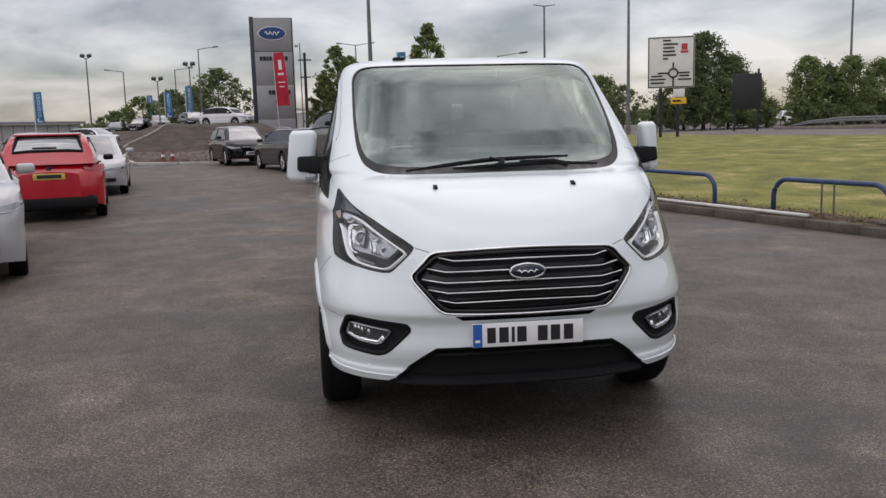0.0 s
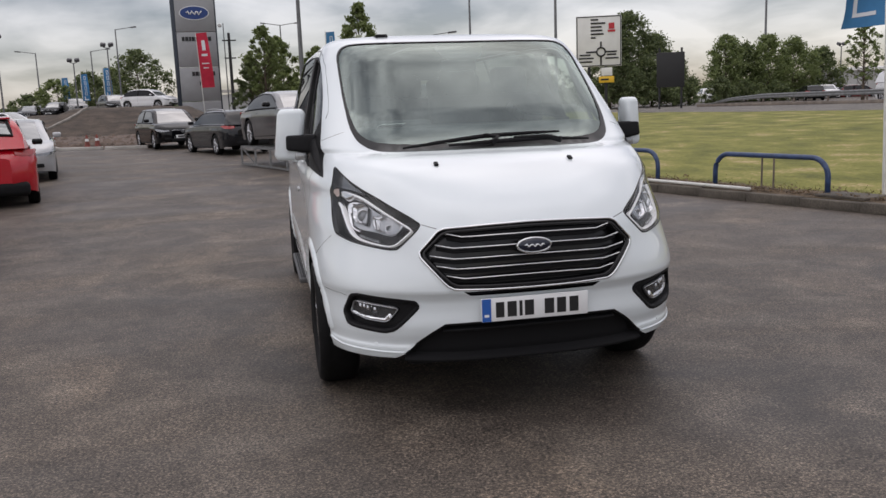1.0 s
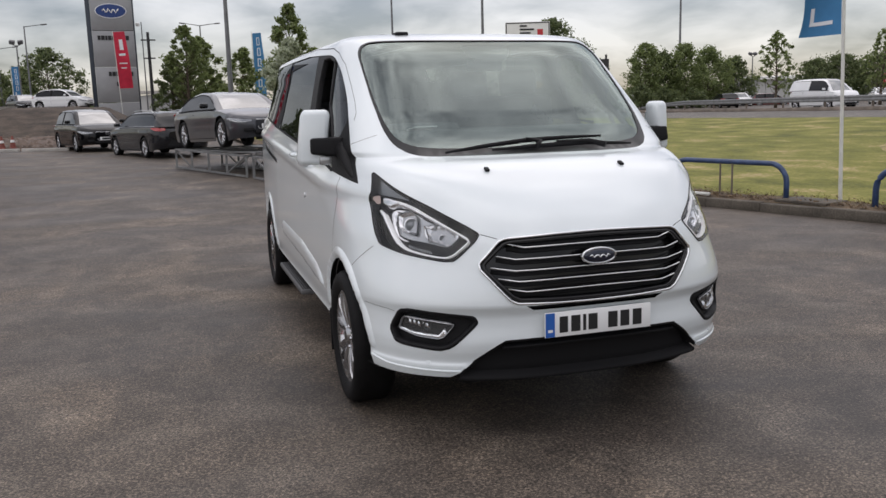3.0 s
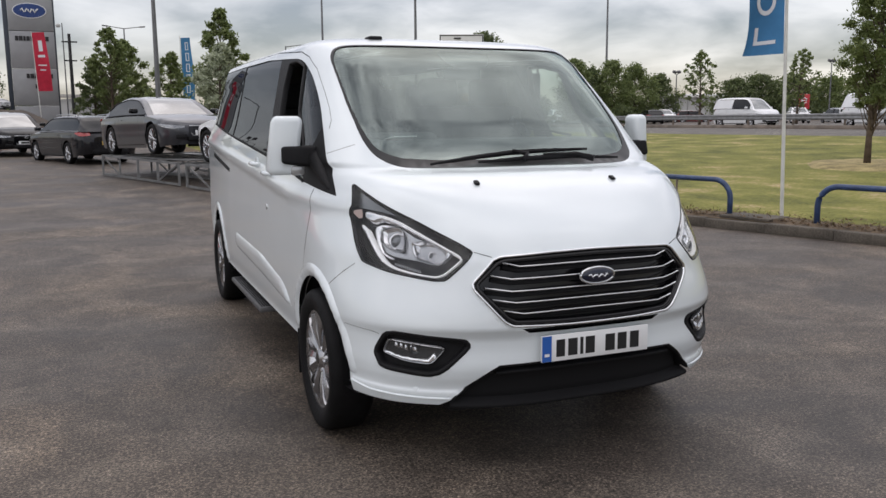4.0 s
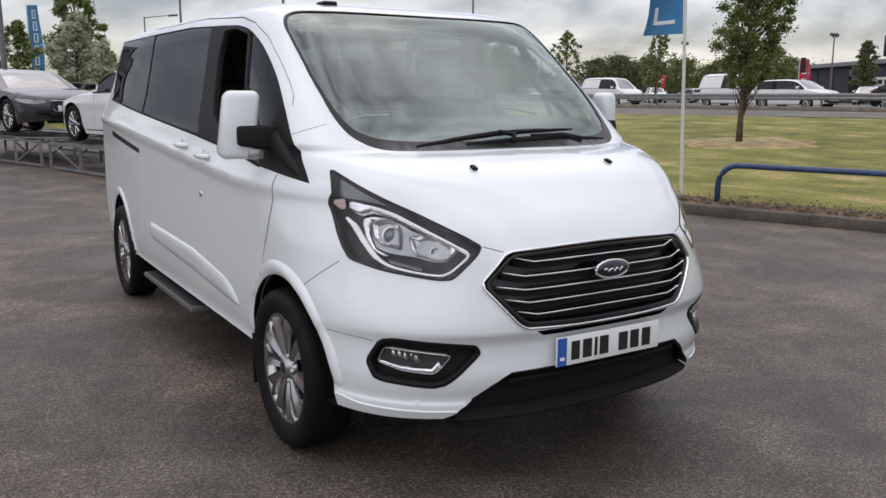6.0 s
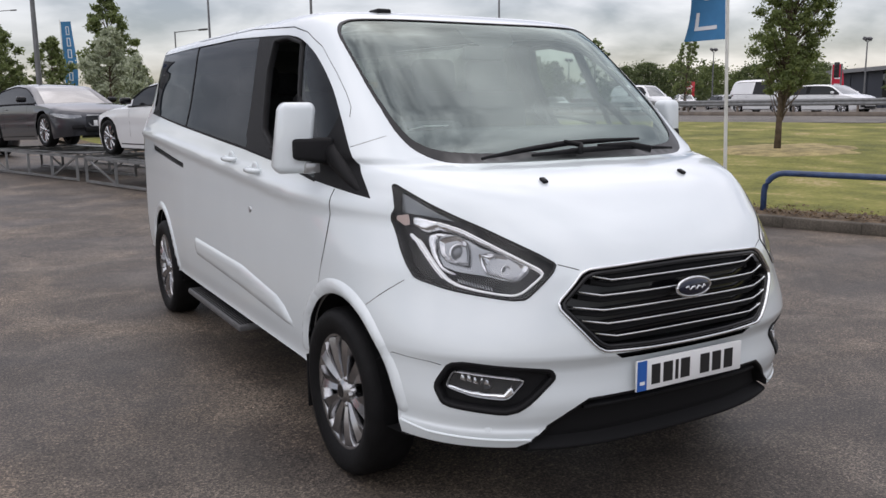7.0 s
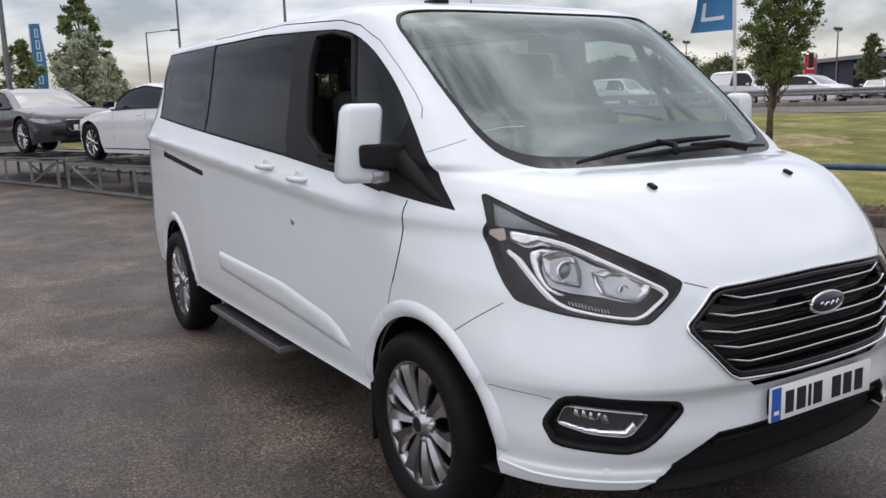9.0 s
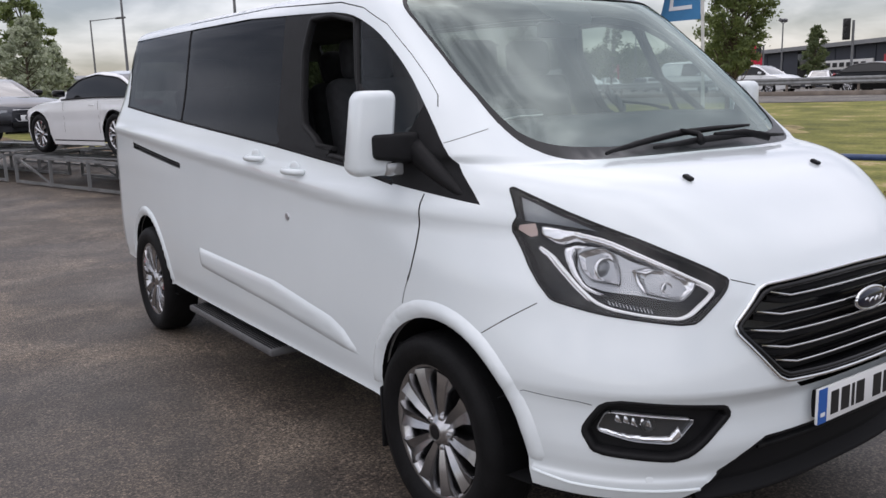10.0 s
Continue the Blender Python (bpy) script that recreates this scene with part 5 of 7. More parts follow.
    for kind, quads in pick.items():
        sided = "pillar" in kind or "side_window" in kind
        for sgn in ((1, -1) if sided else (0,)):
            pv, pf, seen = [], [], {}
            def idx(p):
                if p not in seen:
                    seen[p] = len(pv)
                    pv.append(p)
                return seen[p]
            for quad, i, k in quads:
                for s in ((1, -1) if sgn == 0 else (sgn,)):
                    q = [idx((s * a, b, c)) for a, b, c in quad]
                    pf.append(tuple(q if s > 0 else q[::-1]))
            g = GLASSPALE if kind == "windscreen" else (glass if "window" in kind else (SEAM if kind == "door_pillar" else colour))
            o = link(kind, pv, pf, g, v)
            o.data.set_sharp_from_angle(angle=radians(40))
    # wheels
    for y in ax:
        for flip, x in ((False, -W / 2 + .105), (True, W / 2 - .105)):
            wheel("wheel", x, y, r, r - .105, .20, flip, v, spokes, rim_mat)
    # underside
    part("underside", box((0, L / 2, .36), (W * .80, L - .5, .24), None, .03), SEAM, v)
    # lamps, bumper mouths, plates, mirrors, handles
    hz = hood[0] - .10
    for s in (1, -1):
        def wedge(name, path, lows, highs, material, parent):
            """A lamp that wraps a corner of the body, thin and a little proud."""
            vs = []
            for (x, y), z0, z1 in zip(path, lows, highs):
                ix, iy = x * .93, y + (.05 if y < L / 2 else -.05)
                za, zm, zb = z0 + .006, (z0 + z1) / 2 + .004, z1 - .006
                vs += [(s * ix, lean_y(iy, z0), z0), (s * x, lean_y(y, za), za), (s * x, lean_y(y, zm), zm), (s * x * .995, lean_y(y, zb), zb), (s * ix, lean_y(iy, z1), z1)]
            k = len(path)
            fs = [(i * 5 + j, i * 5 + j + 1, i * 5 + j + 6, i * 5 + j + 5) for i in range(k - 1) for j in range(4)] + [tuple(range(5)), tuple(range(5 * k - 1, 5 * k - 6, -1))]
            fs = [f if s < 0 else tuple(reversed(f)) for f in fs]
            o = link(name, vs, fs, material, parent)
            o.data.set_sharp_from_angle(angle=radians(30))
            return o
        front_path = [(half(y) + .010, y - .006) for y in (.015, .05, .09, .15, .22, .32, .44)]
        hl = wedge("headlight", front_path, [hz - .030, hz - .045, hz - .048, hz - .042, hz - .025, hz + .005, hz + .045], [hz + .022, hz + .030, hz + .036, hz + .046, hz + .062, hz + .075, hz + .070], LAMPCLEAR, v)
        wedge("light_strip", [(x + .006, y - .004) for x, y in front_path[1:6]], [hz - .040, hz - .044, hz - .038, hz - .021, hz + .008], [hz - .024, hz - .028, hz - .022, hz - .005, hz + .022], PLATEWHITE, hl)
        tz = deck - .10
        tail_path = [(half(y) + .010, y + .006) for y in (L - .015, L - .05, L - .10, L - .17, L - .25, L - .36)]
        wedge("tail_light", tail_path, [tz - .045, tz - .06, tz - .065, tz - .06, tz - .03, tz + .01], [tz + .035, tz + .045, tz + .05, tz + .055, tz + .06, tz + .05], TAILRED, v)
        mx = half(cowl + .3) + .04
        part("wing_mirror", box((s * (mx + .03), cowl + .40, top(cowl + .4) + .07), (.20, .11, .12), None, .04, 3), NEARBLACK if colour == RED or two_door else colour, v)
        for y in ((mid + .05,) if two_door else (mid - .12, min(mid + .85, tail - .25))):
            part("door_handle", box((s * (side_x(y, top(y) - .14) + .006), y, top(y) - .14), (.02, .16, .025), None, .008), colour, v)
        for y in ((cowl + .35, mid + .25) if two_door else (cowl + .35, mid, min(mid + 1.0, L - .75))):
            zs = np.linspace(.36, top(y) - .075, 6)
            link("door_gap", [(s * (side_x(y, z) + .0015), y + d, z) for z in zs for d in (-.004, .004)], [(2 * i, 2 * i + 1, 2 * i + 3, 2 * i + 2) for i in range(5)], SEAM, v)
        part("sill", box((s * W / 2 * .95, L / 2 + .02, .235), (.05, base - 2 * R - .02, .06), None, .015), BLACK, v)
    for s in (1, -1):
        part("bumper_vent", box((s * half(.1) * .78, .06, .38), (.24, .10, .09), pose(0, 0, 0, 0, 0, s * 26), .02), BLACK, v)
    gt, gb, gm = hood[0] - .085, .40, (hood[0] + .315) / 2
    rim = [(-W * .20, gt), (W * .20, gt), (W * .225, gm + .03), (W * .16, gb), (-W * .16, gb), (-W * .225, gm + .03)]
    vs = [(x, -.014 + .9 * (abs(x) / W) ** 2, z) for x, z in rim] + [(x, .12, z) for x, z in rim]
    gr = link("grille", vs, [tuple(range(5, -1, -1))[::-1], tuple(range(11, 5, -1))] + [(i, i + 6, (i + 1) % 6 + 6, (i + 1) % 6) for i in range(6)], BLACK, v, "", False)
    vs, fs = tube([(x, -.018 + .9 * (abs(x) / W) ** 2, z) for x, z in densify(rim, .1)], .011, 6, True)
    link("grille_surround", vs, fs, SATIN, gr)
    for i in range(4):
        z = gb + (gt - gb) * (i + 1) / 5
        part("grille_bar", box((0, -.018, z), (W * (.26 + .02 * i), .010, .010)), GLOSSBLACK, gr)
    vs, fs = tube([(.055 * math.cos(a), -.026, gt - .055 + .026 * math.sin(a)) for a in np.linspace(0, 2 * math.pi, 16, False)], .007, 6, True)
    link("badge", vs, fs, SATIN, gr)
    for s in (1, -1):
        line = [(s * (half(min(y, L - .16)) * .90 + .006), y, top(y) - .020) for y in np.linspace(cowl + .16, tail - .22, 12)]
        vs, fs = tube(line, .011, 6)
        link("window_trim", vs, fs, SATIN if rails else BLACK, v)
        line = [(s * (q[2][0] + .003), q[2][1], q[2][2]) for q in gv if cowl + .22 < q[2][1] < tail - .30]
        vs, fs = tube(line, .013, 6)
        link("window_frame", vs, fs, BLACK, v)
        if rails:
            line = [(s * (half(y) * .90 - .34 * (crown(y) - top(y)) - .03), y, crown(y) + d) for y, d in ((roof[0] + .1, -.03), (roof[0] + .2, .025), ((roof[0] + roof[1]) / 2, .03), (roof[1] - .1, .025), (roof[1], -.03))]
            vs, fs = tube(line, .016, 6)
            link("roof_rail", vs, fs, SATIN, v)
    part("lower_intake", box((0, .03, .33), (W * .46, .09, .11), None, .03, 3), BLACK, v)
    part("front_plate", box((0, -.026, .46), (.52, .012, .11), None, .003), PLATEWHITE, v)
    part("plate_marking", box((.02, -.0335, .46), (.40, .004, .065)), PLATEBLACK, v)
    pz = .62 if not spoiler else .80
    if rear_plate:
        part("rear_plate", box((0, lean_y(L, pz) + .008, pz), (.52, .02, .11), None, .003), PLATEYELLOW, v)
        part("plate_marking", box((0, lean_y(L, pz) + .0195, pz), (.40, .004, .065)), PLATEBLACK, v)
    part("rear_diffuser", box((0, L - .10, .36), (W * .60, .16, .14), None, .03), BLACK, v)
    if spoiler:
        part("rear_valance", box((0, L - .13, .315), (W * .84, .24, .25), None, .08, 4), BLACK, v)
        back = [q for q in gv if .14 < (q[0][1] - roof[1]) / lr < .72]
        loop = [(q[4][0], q[4][1], q[4][2]) for q in back] + [(x, back[-1][5][1], back[-1][5][2]) for x in (back[-1][5][0], -back[-1][5][0])] + [(-q[4][0], q[4][1], q[4][2]) for q in back[::-1]] + [(x, back[0][5][1], back[0][5][2]) for x in (-back[0][5][0], back[0][5][0])]
        vs, fs = tube(loop, .030, 8, True)
        link("window_surround", vs, fs, BLACK, v)
        part("rear_wiper", box((.05, back[-1][6][1] + .02, back[-1][6][2] + .05), (.40, .02, .035), None, .008), BLACK, v)
        part("roof_spoiler", box((0, roof[1] + .05, H - .035), (W * .62, .26, .03), pose(0, 0, 0, -5, 0, 0), .012), colour, v)
        part("rear_badge", rod((0, lean_y(L, deck - .10) - .02, deck - .10), (0, lean_y(L, deck - .10) + .012, deck - .10), .045, .04, 20), BADGEBLUE, v)
    return v


def facing(x, y, z, heading):
    """A pose for a car with its nose at (x, y), driving towards the compass heading (0: along +y, 90: along +x)."""
    return pose(x, y, z, 0, 0, 180 - heading)


HATCH = dict(L=4.36, W=1.82, H=1.48, base=2.65, front=.90, hood=(.74, .98), cowl=1.02, roof=(1.95, 3.70), tail=4.26, deck=1.00)
ESTATE = dict(L=4.6, W=1.80, H=1.44, base=2.65, front=.88, hood=(.72, .95), cowl=1.05, roof=(2.0, 3.85), tail=4.50, deck=.98)
COUPE = dict(L=4.64, W=1.85, H=1.38, base=2.75, front=.88, hood=(.70, .92), cowl=1.30, roof=(2.25, 3.15), tail=4.35, deck=.95, two_door=True)
ROADSTER = dict(L=4.19, W=1.83, H=1.35, base=2.50, front=.88, hood=(.70, .92), cowl=1.35, roof=(2.2, 2.85), tail=3.95, deck=.92, two_door=True)
SUV = dict(L=4.5, W=1.86, H=1.66, base=2.65, front=.90, hood=(.90, 1.10), cowl=1.05, roof=(1.85, 3.75), tail=4.3, deck=1.12, r=.35)
VANBODY = dict(L=4.4, W=1.80, H=1.82, base=2.73, front=.85, hood=(.85, 1.10), cowl=.75, roof=(1.60, 4.25), tail=4.38, deck=1.15, panel_van=True)

# parked row beside the van's lane
def tail_at(x, y, heading, L):
    """The nose of a car whose tail's middle is at (x, y)."""
    h = radians(heading)
    return x + L * math.sin(h), y + L * math.cos(h)


nx, ny = tail_at(-5.88, 11.95, -14, 4.36)
car("bright red hatchback parked on the tarmac, seen from behind", facing(nx, ny, gz(13), -14), RED, **{**HATCH, "H": 1.58, "deck": 1.04}, glass=GLASSBRIGHT, spoiler=True, group="parked cars")
car("silver people carrier parked beside the lane", facing(-4.93, 5.13, 0, 160), SILVER, **{**SUV, "H": 1.60}, group="parked cars")
car("pale silver hatchback parked behind the red car", facing(-6.72, 17.15, gz(18), 168), SILVER, **HATCH, group="parked cars")
car("dark red hatchback in the parked row", facing(-13.0, 32, gz(33), 165), BROWNRED, **HATCH, group="parked cars")
car("black estate car in the parked row", facing(-10.6, 24.6, gz(26), 166), NEARBLACK, **ESTATE, group="parked cars")
car("white hatchback far down the parked row", facing(-17.5, 64, gz(65), 120), PLAINWHITE, **HATCH, group="parked cars")
# dark cars by the stage
car("black hatchback parked facing out", facing(-3.99, 29.6, gz(31.5), 161), NEARBLACK, **{**HATCH, "H": 1.54, "hood": (.78, 1.0), "r": .33}, group="parked cars", glass=GLASSDARK)
nx, ny = tail_at(-1.38, 24.2, -22, 4.6)
car("dark grey estate car parked tail outwards", facing(nx, ny, gz(26), -22), DARKGREY, **ESTATE, group="parked cars", rails=True)

# ---- display staging with two cars on it ----
STAGE_Z = 0.52
def stage_frame(p, q, h=STAGE_Z - .02):
    """A lattice of square tube along p to q."""
    st = thing("display_staging", "galvanised lattice staging that carries a display car", "staging", group="display staging")
    p, q = Vector((*p, gz(p[1]))), Vector((*q, gz(q[1])))
    d = q - p
    u = d.normalized()
    side = Vector((u.y, -u.x, 0))
    ang = math.degrees(math.atan2(u.y, u.x))
    def bar(a, b, w=.045, nm="rail"):
        a, b = Vector(a), Vector(b)
        e = b - a
        bm = bmesh.new()
        add_box(bm, (0, 0, 0), (w, w, e.length))
        bmesh.ops.transform(bm, matrix=Matrix.Translation((a + b) / 2) @ e.to_track_quat("Z", "Y").to_matrix().to_4x4(), verts=bm.verts)
        part(nm, bm, GALV, st)
    n = 4
    for o in (0, -1.25, -2.5):
        a = p + side * o
        for z in (.05, h):
            bar(a + Vector((0, 0, z)), a + d + Vector((0, 0, z)))
        for i in range(n + 1):
            c = a + d * (i / n)
            bar(c + Vector((0, 0, .02)), c + Vector((0, 0, h)), .05, "post")
        for i in ((0, 3) if o == 0 else (0, 1, 2, 3)):
            c, e = a + d * (i / n), a + d * ((i + 1) / n)
            bar(c + Vector((0, 0, .06 if i else h)), e + Vector((0, 0, h if i else .06)), .03, "brace")
    for i in range(n + 1):
        c = p + d * (i / n)
        bar(c + Vector((0, 0, h)), c + side * -2.5 + Vector((0, 0, h)), .045, "crossbar")
    for o in (-.45, -2.05):
        bm = bmesh.new()
        add_box(bm, (p + d / 2 + side * o + Vector((0, 0, h + .022))), (d.length, .42, .03), pose(0, 0, 0, 0, 0, ang), .004)
        part("wheel_track", bm, GALV, st)
    return st


stage_frame((-1.68, 19.8), (-.22, 15.9))
stage_frame((-.10, 15.5), (1.35, 10.9))
def by_wheel(x, y, z, heading, pitch, W, front):
    """A pose that sets a car's front right wheel down at (x, y, z)."""
    turn = pose(0, 0, 0, 0, 0, 180 - heading) @ pose(0, 0, 0, pitch)
    return Matrix.Translation(Vector((x, y, z)) - turn @ Vector((-W / 2 + .06, front, 0))) @ turn


car("dark grey two-door coupe on display staging", by_wheel(-.60, 17.25, .775, 163, -1.5, 1.85, .88), SLATEGREY, **{**COUPE, "r": .345}, glass=GLASSDARK, spokes=14)
car("white two-door coupe on display staging", facing(.93, 16.0, gz(15) + STAGE_Z + .05, -16), PLAINWHITE, **{**ROADSTER, "front": .78, "r": .335}, spokes=10)

# ---- trees ----
BARK = mat("grey_brown_bark", (0.10, 0.075, 0.055), 0.95, vary=0.4, scale=6, bump=0.6, bscale=30)


def leaf_mat(name, a, b):
    m = bpy.data.materials.new(name)
    m.use_nodes = True
    nt = m.node_tree
    bs, gi, mx = nt.nodes["Principled BSDF"], nt.nodes.new("ShaderNodeNewGeometry"), nt.nodes.new("ShaderNodeMix")
    mx.data_type = "RGBA"
    nt.links.new(gi.outputs["Random Per Island"], mx.inputs[0])
    mx.inputs[6].default_value, mx.inputs[7].default_value = (*a, 1), (*b, 1)
    nt.links.new(mx.outputs[2], bs.inputs["Base Color"])
    bs.inputs["Roughness"].default_value = 0.55
    tl, ms = nt.nodes.new("ShaderNodeBsdfTranslucent"), nt.nodes.new("ShaderNodeMixShader")
    nt.links.new(mx.outputs[2], tl.inputs[0])
    ms.inputs[0].default_value = 0.48
    nt.links.new(bs.outputs[0], ms.inputs[1])
    nt.links.new(tl.outputs[0], ms.inputs[2])
    nt.links.new(ms.outputs[0], nt.nodes["Material Output"].inputs[0])
    return m


LEAF = leaf_mat("green_leaves", (0.12, 0.165, 0.055), (0.24, 0.285, 0.11))
LEAFDARK = leaf_mat("dark_green_leaves", (0.085, 0.12, 0.05), (0.19, 0.225, 0.095))
LEAFPALE = leaf_mat("silvery_leaves", (0.24, 0.28, 0.17), (0.58, 0.62, 0.48))
LEAFBRIGHT = leaf_mat("yellow_green_leaves", (0.10, 0.14, 0.03), (0.22, 0.26, 0.06))


def tree(x, y, z, h, clear, spread, label, leaf=LEAF, size=0.16, count=3000, seed=1, shape=0.9, lumps=56, trunk=None, group="trees", called="tree", puff=1.0):
    """A tree: tapered trunk, forking limbs, and leaves in clumps round the limbs' ends."""
    rg = np.random.default_rng(seed)
    t = thing(called, label, called, pose(x, y, z), group)
    r0 = trunk or h * .016 + .02
    lean = rg.normal(0, .02, 2) * h
    axis = [Vector((lean[0] * k * k, lean[1] * k * k, h * .93 * k)) for k in np.linspace(0, 1, 8)]
    vs, fs = tube(axis, [r0 * (1.25 if i == 0 else 1) * (1 - .88 * i / 7) for i in range(8)], 9)
    link("trunk", vs, fs, BARK, t)
    centres = []
    bv, bf = [], []
    for i in range(lumps):
        k = clear + (1 - clear) * ((i + .5) / lumps) ** .9
        prof = math.sin(math.pi * min(1, ((k - clear) / (1 - clear)) ** shape * .86 + .12)) ** .8
        a = i * 2.4 + rg.uniform(-.5, .5)
        rad = spread * prof * rg.uniform(.40, 1.08)
        stem = axis[0].lerp(axis[-1], max(.1, k - .10))
        c = Vector((stem.x + rad * math.cos(a), stem.y + rad * math.sin(a), h * k))
        centres.append((c, puff * spread * rg.uniform(.10, .30) * (.55 + .6 * prof)))
        w, g = tube([stem, stem.lerp(c, .55) + Vector((0, 0, -.02 * h)), c], [r0 * .34 * (1.1 - k * .6), r0 * .2 * (1.1 - k * .6), r0 * .06], 5)
        o = len(bv)
        bv += w
        bf += [tuple(q + o for q in face) for face in g]
    link("branchwork", bv, bf, BARK, t)
    per = count // lumps
    P = []
    for c, r in centres:
        d = rg.normal(size=(per, 3))
        d /= np.linalg.norm(d, axis=1)[:, None]
        P.append(np.array(c) + d * (r * np.minimum(np.abs(rg.normal(0, .64, (per, 1))), 1.35)) * np.array([1.1, 1.1, .75]) + rg.normal(0, .10 * r, (1, 3)))
    P = np.concatenate(P)
    n = len(P)
    u = rg.normal(size=(n, 3))
    u /= np.linalg.norm(u, axis=1)[:, None]
    w = np.cross(u, rg.normal(size=(n, 3)))
    w /= np.linalg.norm(w, axis=1)[:, None]
    s = (size * rg.uniform(.6, 1.3, n))[:, None]
    V = np.concatenate([P - u * s, P + w * s * .45, P + u * s, P - w * s * .45])
    F = [(i, i + n, i + 2 * n, i + 3 * n) for i in range(n)]
    link("crown", V, F, leaf, t, "", False)
    return t


def away(az, d, eye=(-1.9, -2.8)):
    return eye[0] + d * math.sin(radians(az)), eye[1] + d * math.cos(radians(az))


tree(14.75, 11.4, land_z(14.75, 11.4) - .03, 7.05, .19, .84, "slender young broadleaf tree on the grass verge", LEAF, .044, 72000, 3, 1.05, 190, .070)
bare = [(14.95 + k * (1.75 + .8 * noise.noise((2 * a, 0, 0))) * math.cos(a), 11.2 + k * (1.9 + .9 * noise.noise((2 * a, 3, 0))) * math.sin(a), dz) for k, dz in ((.35, .045), (.7, .042), (1, -.05)) for a in np.linspace(0, 2 * math.pi, 40, False)]
vs = [(14.95, 11.2, land_z(14.95, 11.2) + .045)] + [(x, y, land_z(x, y) + dz) for x, y, dz in bare]
tagged(link("bare_patch", vs, [(0, 1 + i, 1 + (i + 1) % 40) for i in range(40)] + [(1 + q * 40 + i, 41 + q * 40 + i, 41 + q * 40 + (i + 1) % 40, 1 + q * 40 + (i + 1) % 40) for q in range(2) for i in range(40)], mat("straw_and_soil", (.30, .24, .105), .95, vary=.45, scale=3, fine=.3, fscale=30)), "straw-coloured bare earth round the tree", "soil", kind="structure")

# behind the pylon, left of the van
for az, d, top, foot, sp, leaf, cnt, sd in (
        (-6.9, 120, 4.3, .3, 4.2, LEAFDARK, 2600, 5), (-8.6, 125, 3.2, .3, 3.5, LEAF, 1600, 6), (-9.9, 110, 3.0, .3, 3.0, LEAFDARK, 1500, 7), (-11.6, 105, 2.6, .2, 2.6, LEAF, 1400, 8),
        (-13.3, 130, 1.7, .2, 3.0, LEAFDARK, 1400, 9),
        (1.35, 62, 5.8, .28, 1.35, LEAF, 4000, 21), (2.3, 66, 5.0, .24, 1.45, LEAF, 4000, 22), (.35, 64, 3.9, .15, 1.25, LEAFDARK, 3000, 23), (3.0, 70, 2.4, .15, 1.5, LEAFDARK, 1800, 24),
        (4.9, 46, 4.3, .15, 1.05, LEAF, 3600, 25), (8.3, 40, 7.0, .15, 1.15, LEAF, 6500, 26), (7.9, 35, 4.9, .12, 1.05, LEAFPALE, 6500, 27), (9.5, 37, 3.3, .12, .95, LEAFPALE, 2400, 28), (10.0, 44, 2.7, .12, .6, LEAFBRIGHT, 1200, 29)):
    x, y = away(az, d)
    h = 1.49 + d * math.tan(radians(top))
    tree(x, y, gz(y), h - gz(y), foot, sp, {id(LEAFPALE): "bushy tree with silvery pale leaves", id(LEAFBRIGHT): "small yellow-green tree behind the stage"}.get(id(leaf), "full dark green broadleaf tree in the distance"), leaf, .0060 * d ** .75, int(cnt * 2.5), sd, .85)
# beyond the road
for az, d, top, foot, sp, leaf, cnt, sd in (
        (18.7, 95, 3.2, .2, 2.6, LEAF, 2200, 40), (20.2, 90, 2.6, .2, 2.4, LEAFDARK, 1600, 41), (24.2, 78, 5.0, .06, 2.5, LEAFDARK, 4600, 42), (25.4, 80, 5.7, .06, 2.7, LEAFDARK, 5200, 43), (26.9, 82, 4.2, .05, 2.6, LEAFDARK, 3600, 44),
        (28.2, 84, 2.7, .05, 2.2, LEAFDARK, 3000, 45), (31.4, 92, 3.9, .08, 2.2, LEAF, 2800, 47), (32.6, 96, 3.3, .08, 2.0, LEAFDARK, 2200, 48), (33.9, 96, 3.7, .1, 2.6, LEAF, 2800, 49), (35.3, 100, 3.4, .1, 2.6, LEAF, 2600, 50),
        (36.9, 104, 2.8, .1, 2.4, LEAFDARK, 2200, 51), (39.5, 72, 4.2, .22, 1.5, LEAF, 1500, 52), (41.6, 125, 2.4, .1, 2.7, LEAFDARK, 2000, 53), (43.2, 128, 2.6, .1, 3.0, LEAFDARK, 2200, 54), (45.3, 84, 4.1, .18, 1.7, LEAF, 1900, 55), (45.0, 126, 2.5, .1, 2.9, LEAFDARK, 2000, 56),
        (47.2, 130, 2.4, .1, 3.2, LEAF, 2000, 57), (49.5, 132, 2.3, .1, 3.2, LEAFDARK, 2000, 58), (52.3, 90, 3.3, .1, 2.2, LEAF, 2400, 59), (57.6, 84, 3.3, .05, 1.0, LEAFDARK, 1900, 60), (53.6, 120, 2.3, .1, 2.6, LEAFDARK, 1600, 61)):
    x, y = away(az, d)
    z = land_z(x, y)
    if d > 115:
        foot, sp, cnt = -.02, sp * 1.4, cnt * 1.4
    tree(x, y, z, 1.49 - z + d * math.tan(radians(top)), foot + .05, sp * .96, "slender sapling beyond the road" if cnt < 2000 and foot > .15 else "green broadleaf tree beyond the road", leaf, (.0066 if cnt < 2000 and foot > .15 else .0052) * d ** .75, int(cnt * (.85 if cnt < 2000 and foot > .15 else 3.6)), sd, .95 if cnt < 2000 and foot > .15 else .85, puff=1.0 if cnt < 2000 and foot > .15 else 1.5)
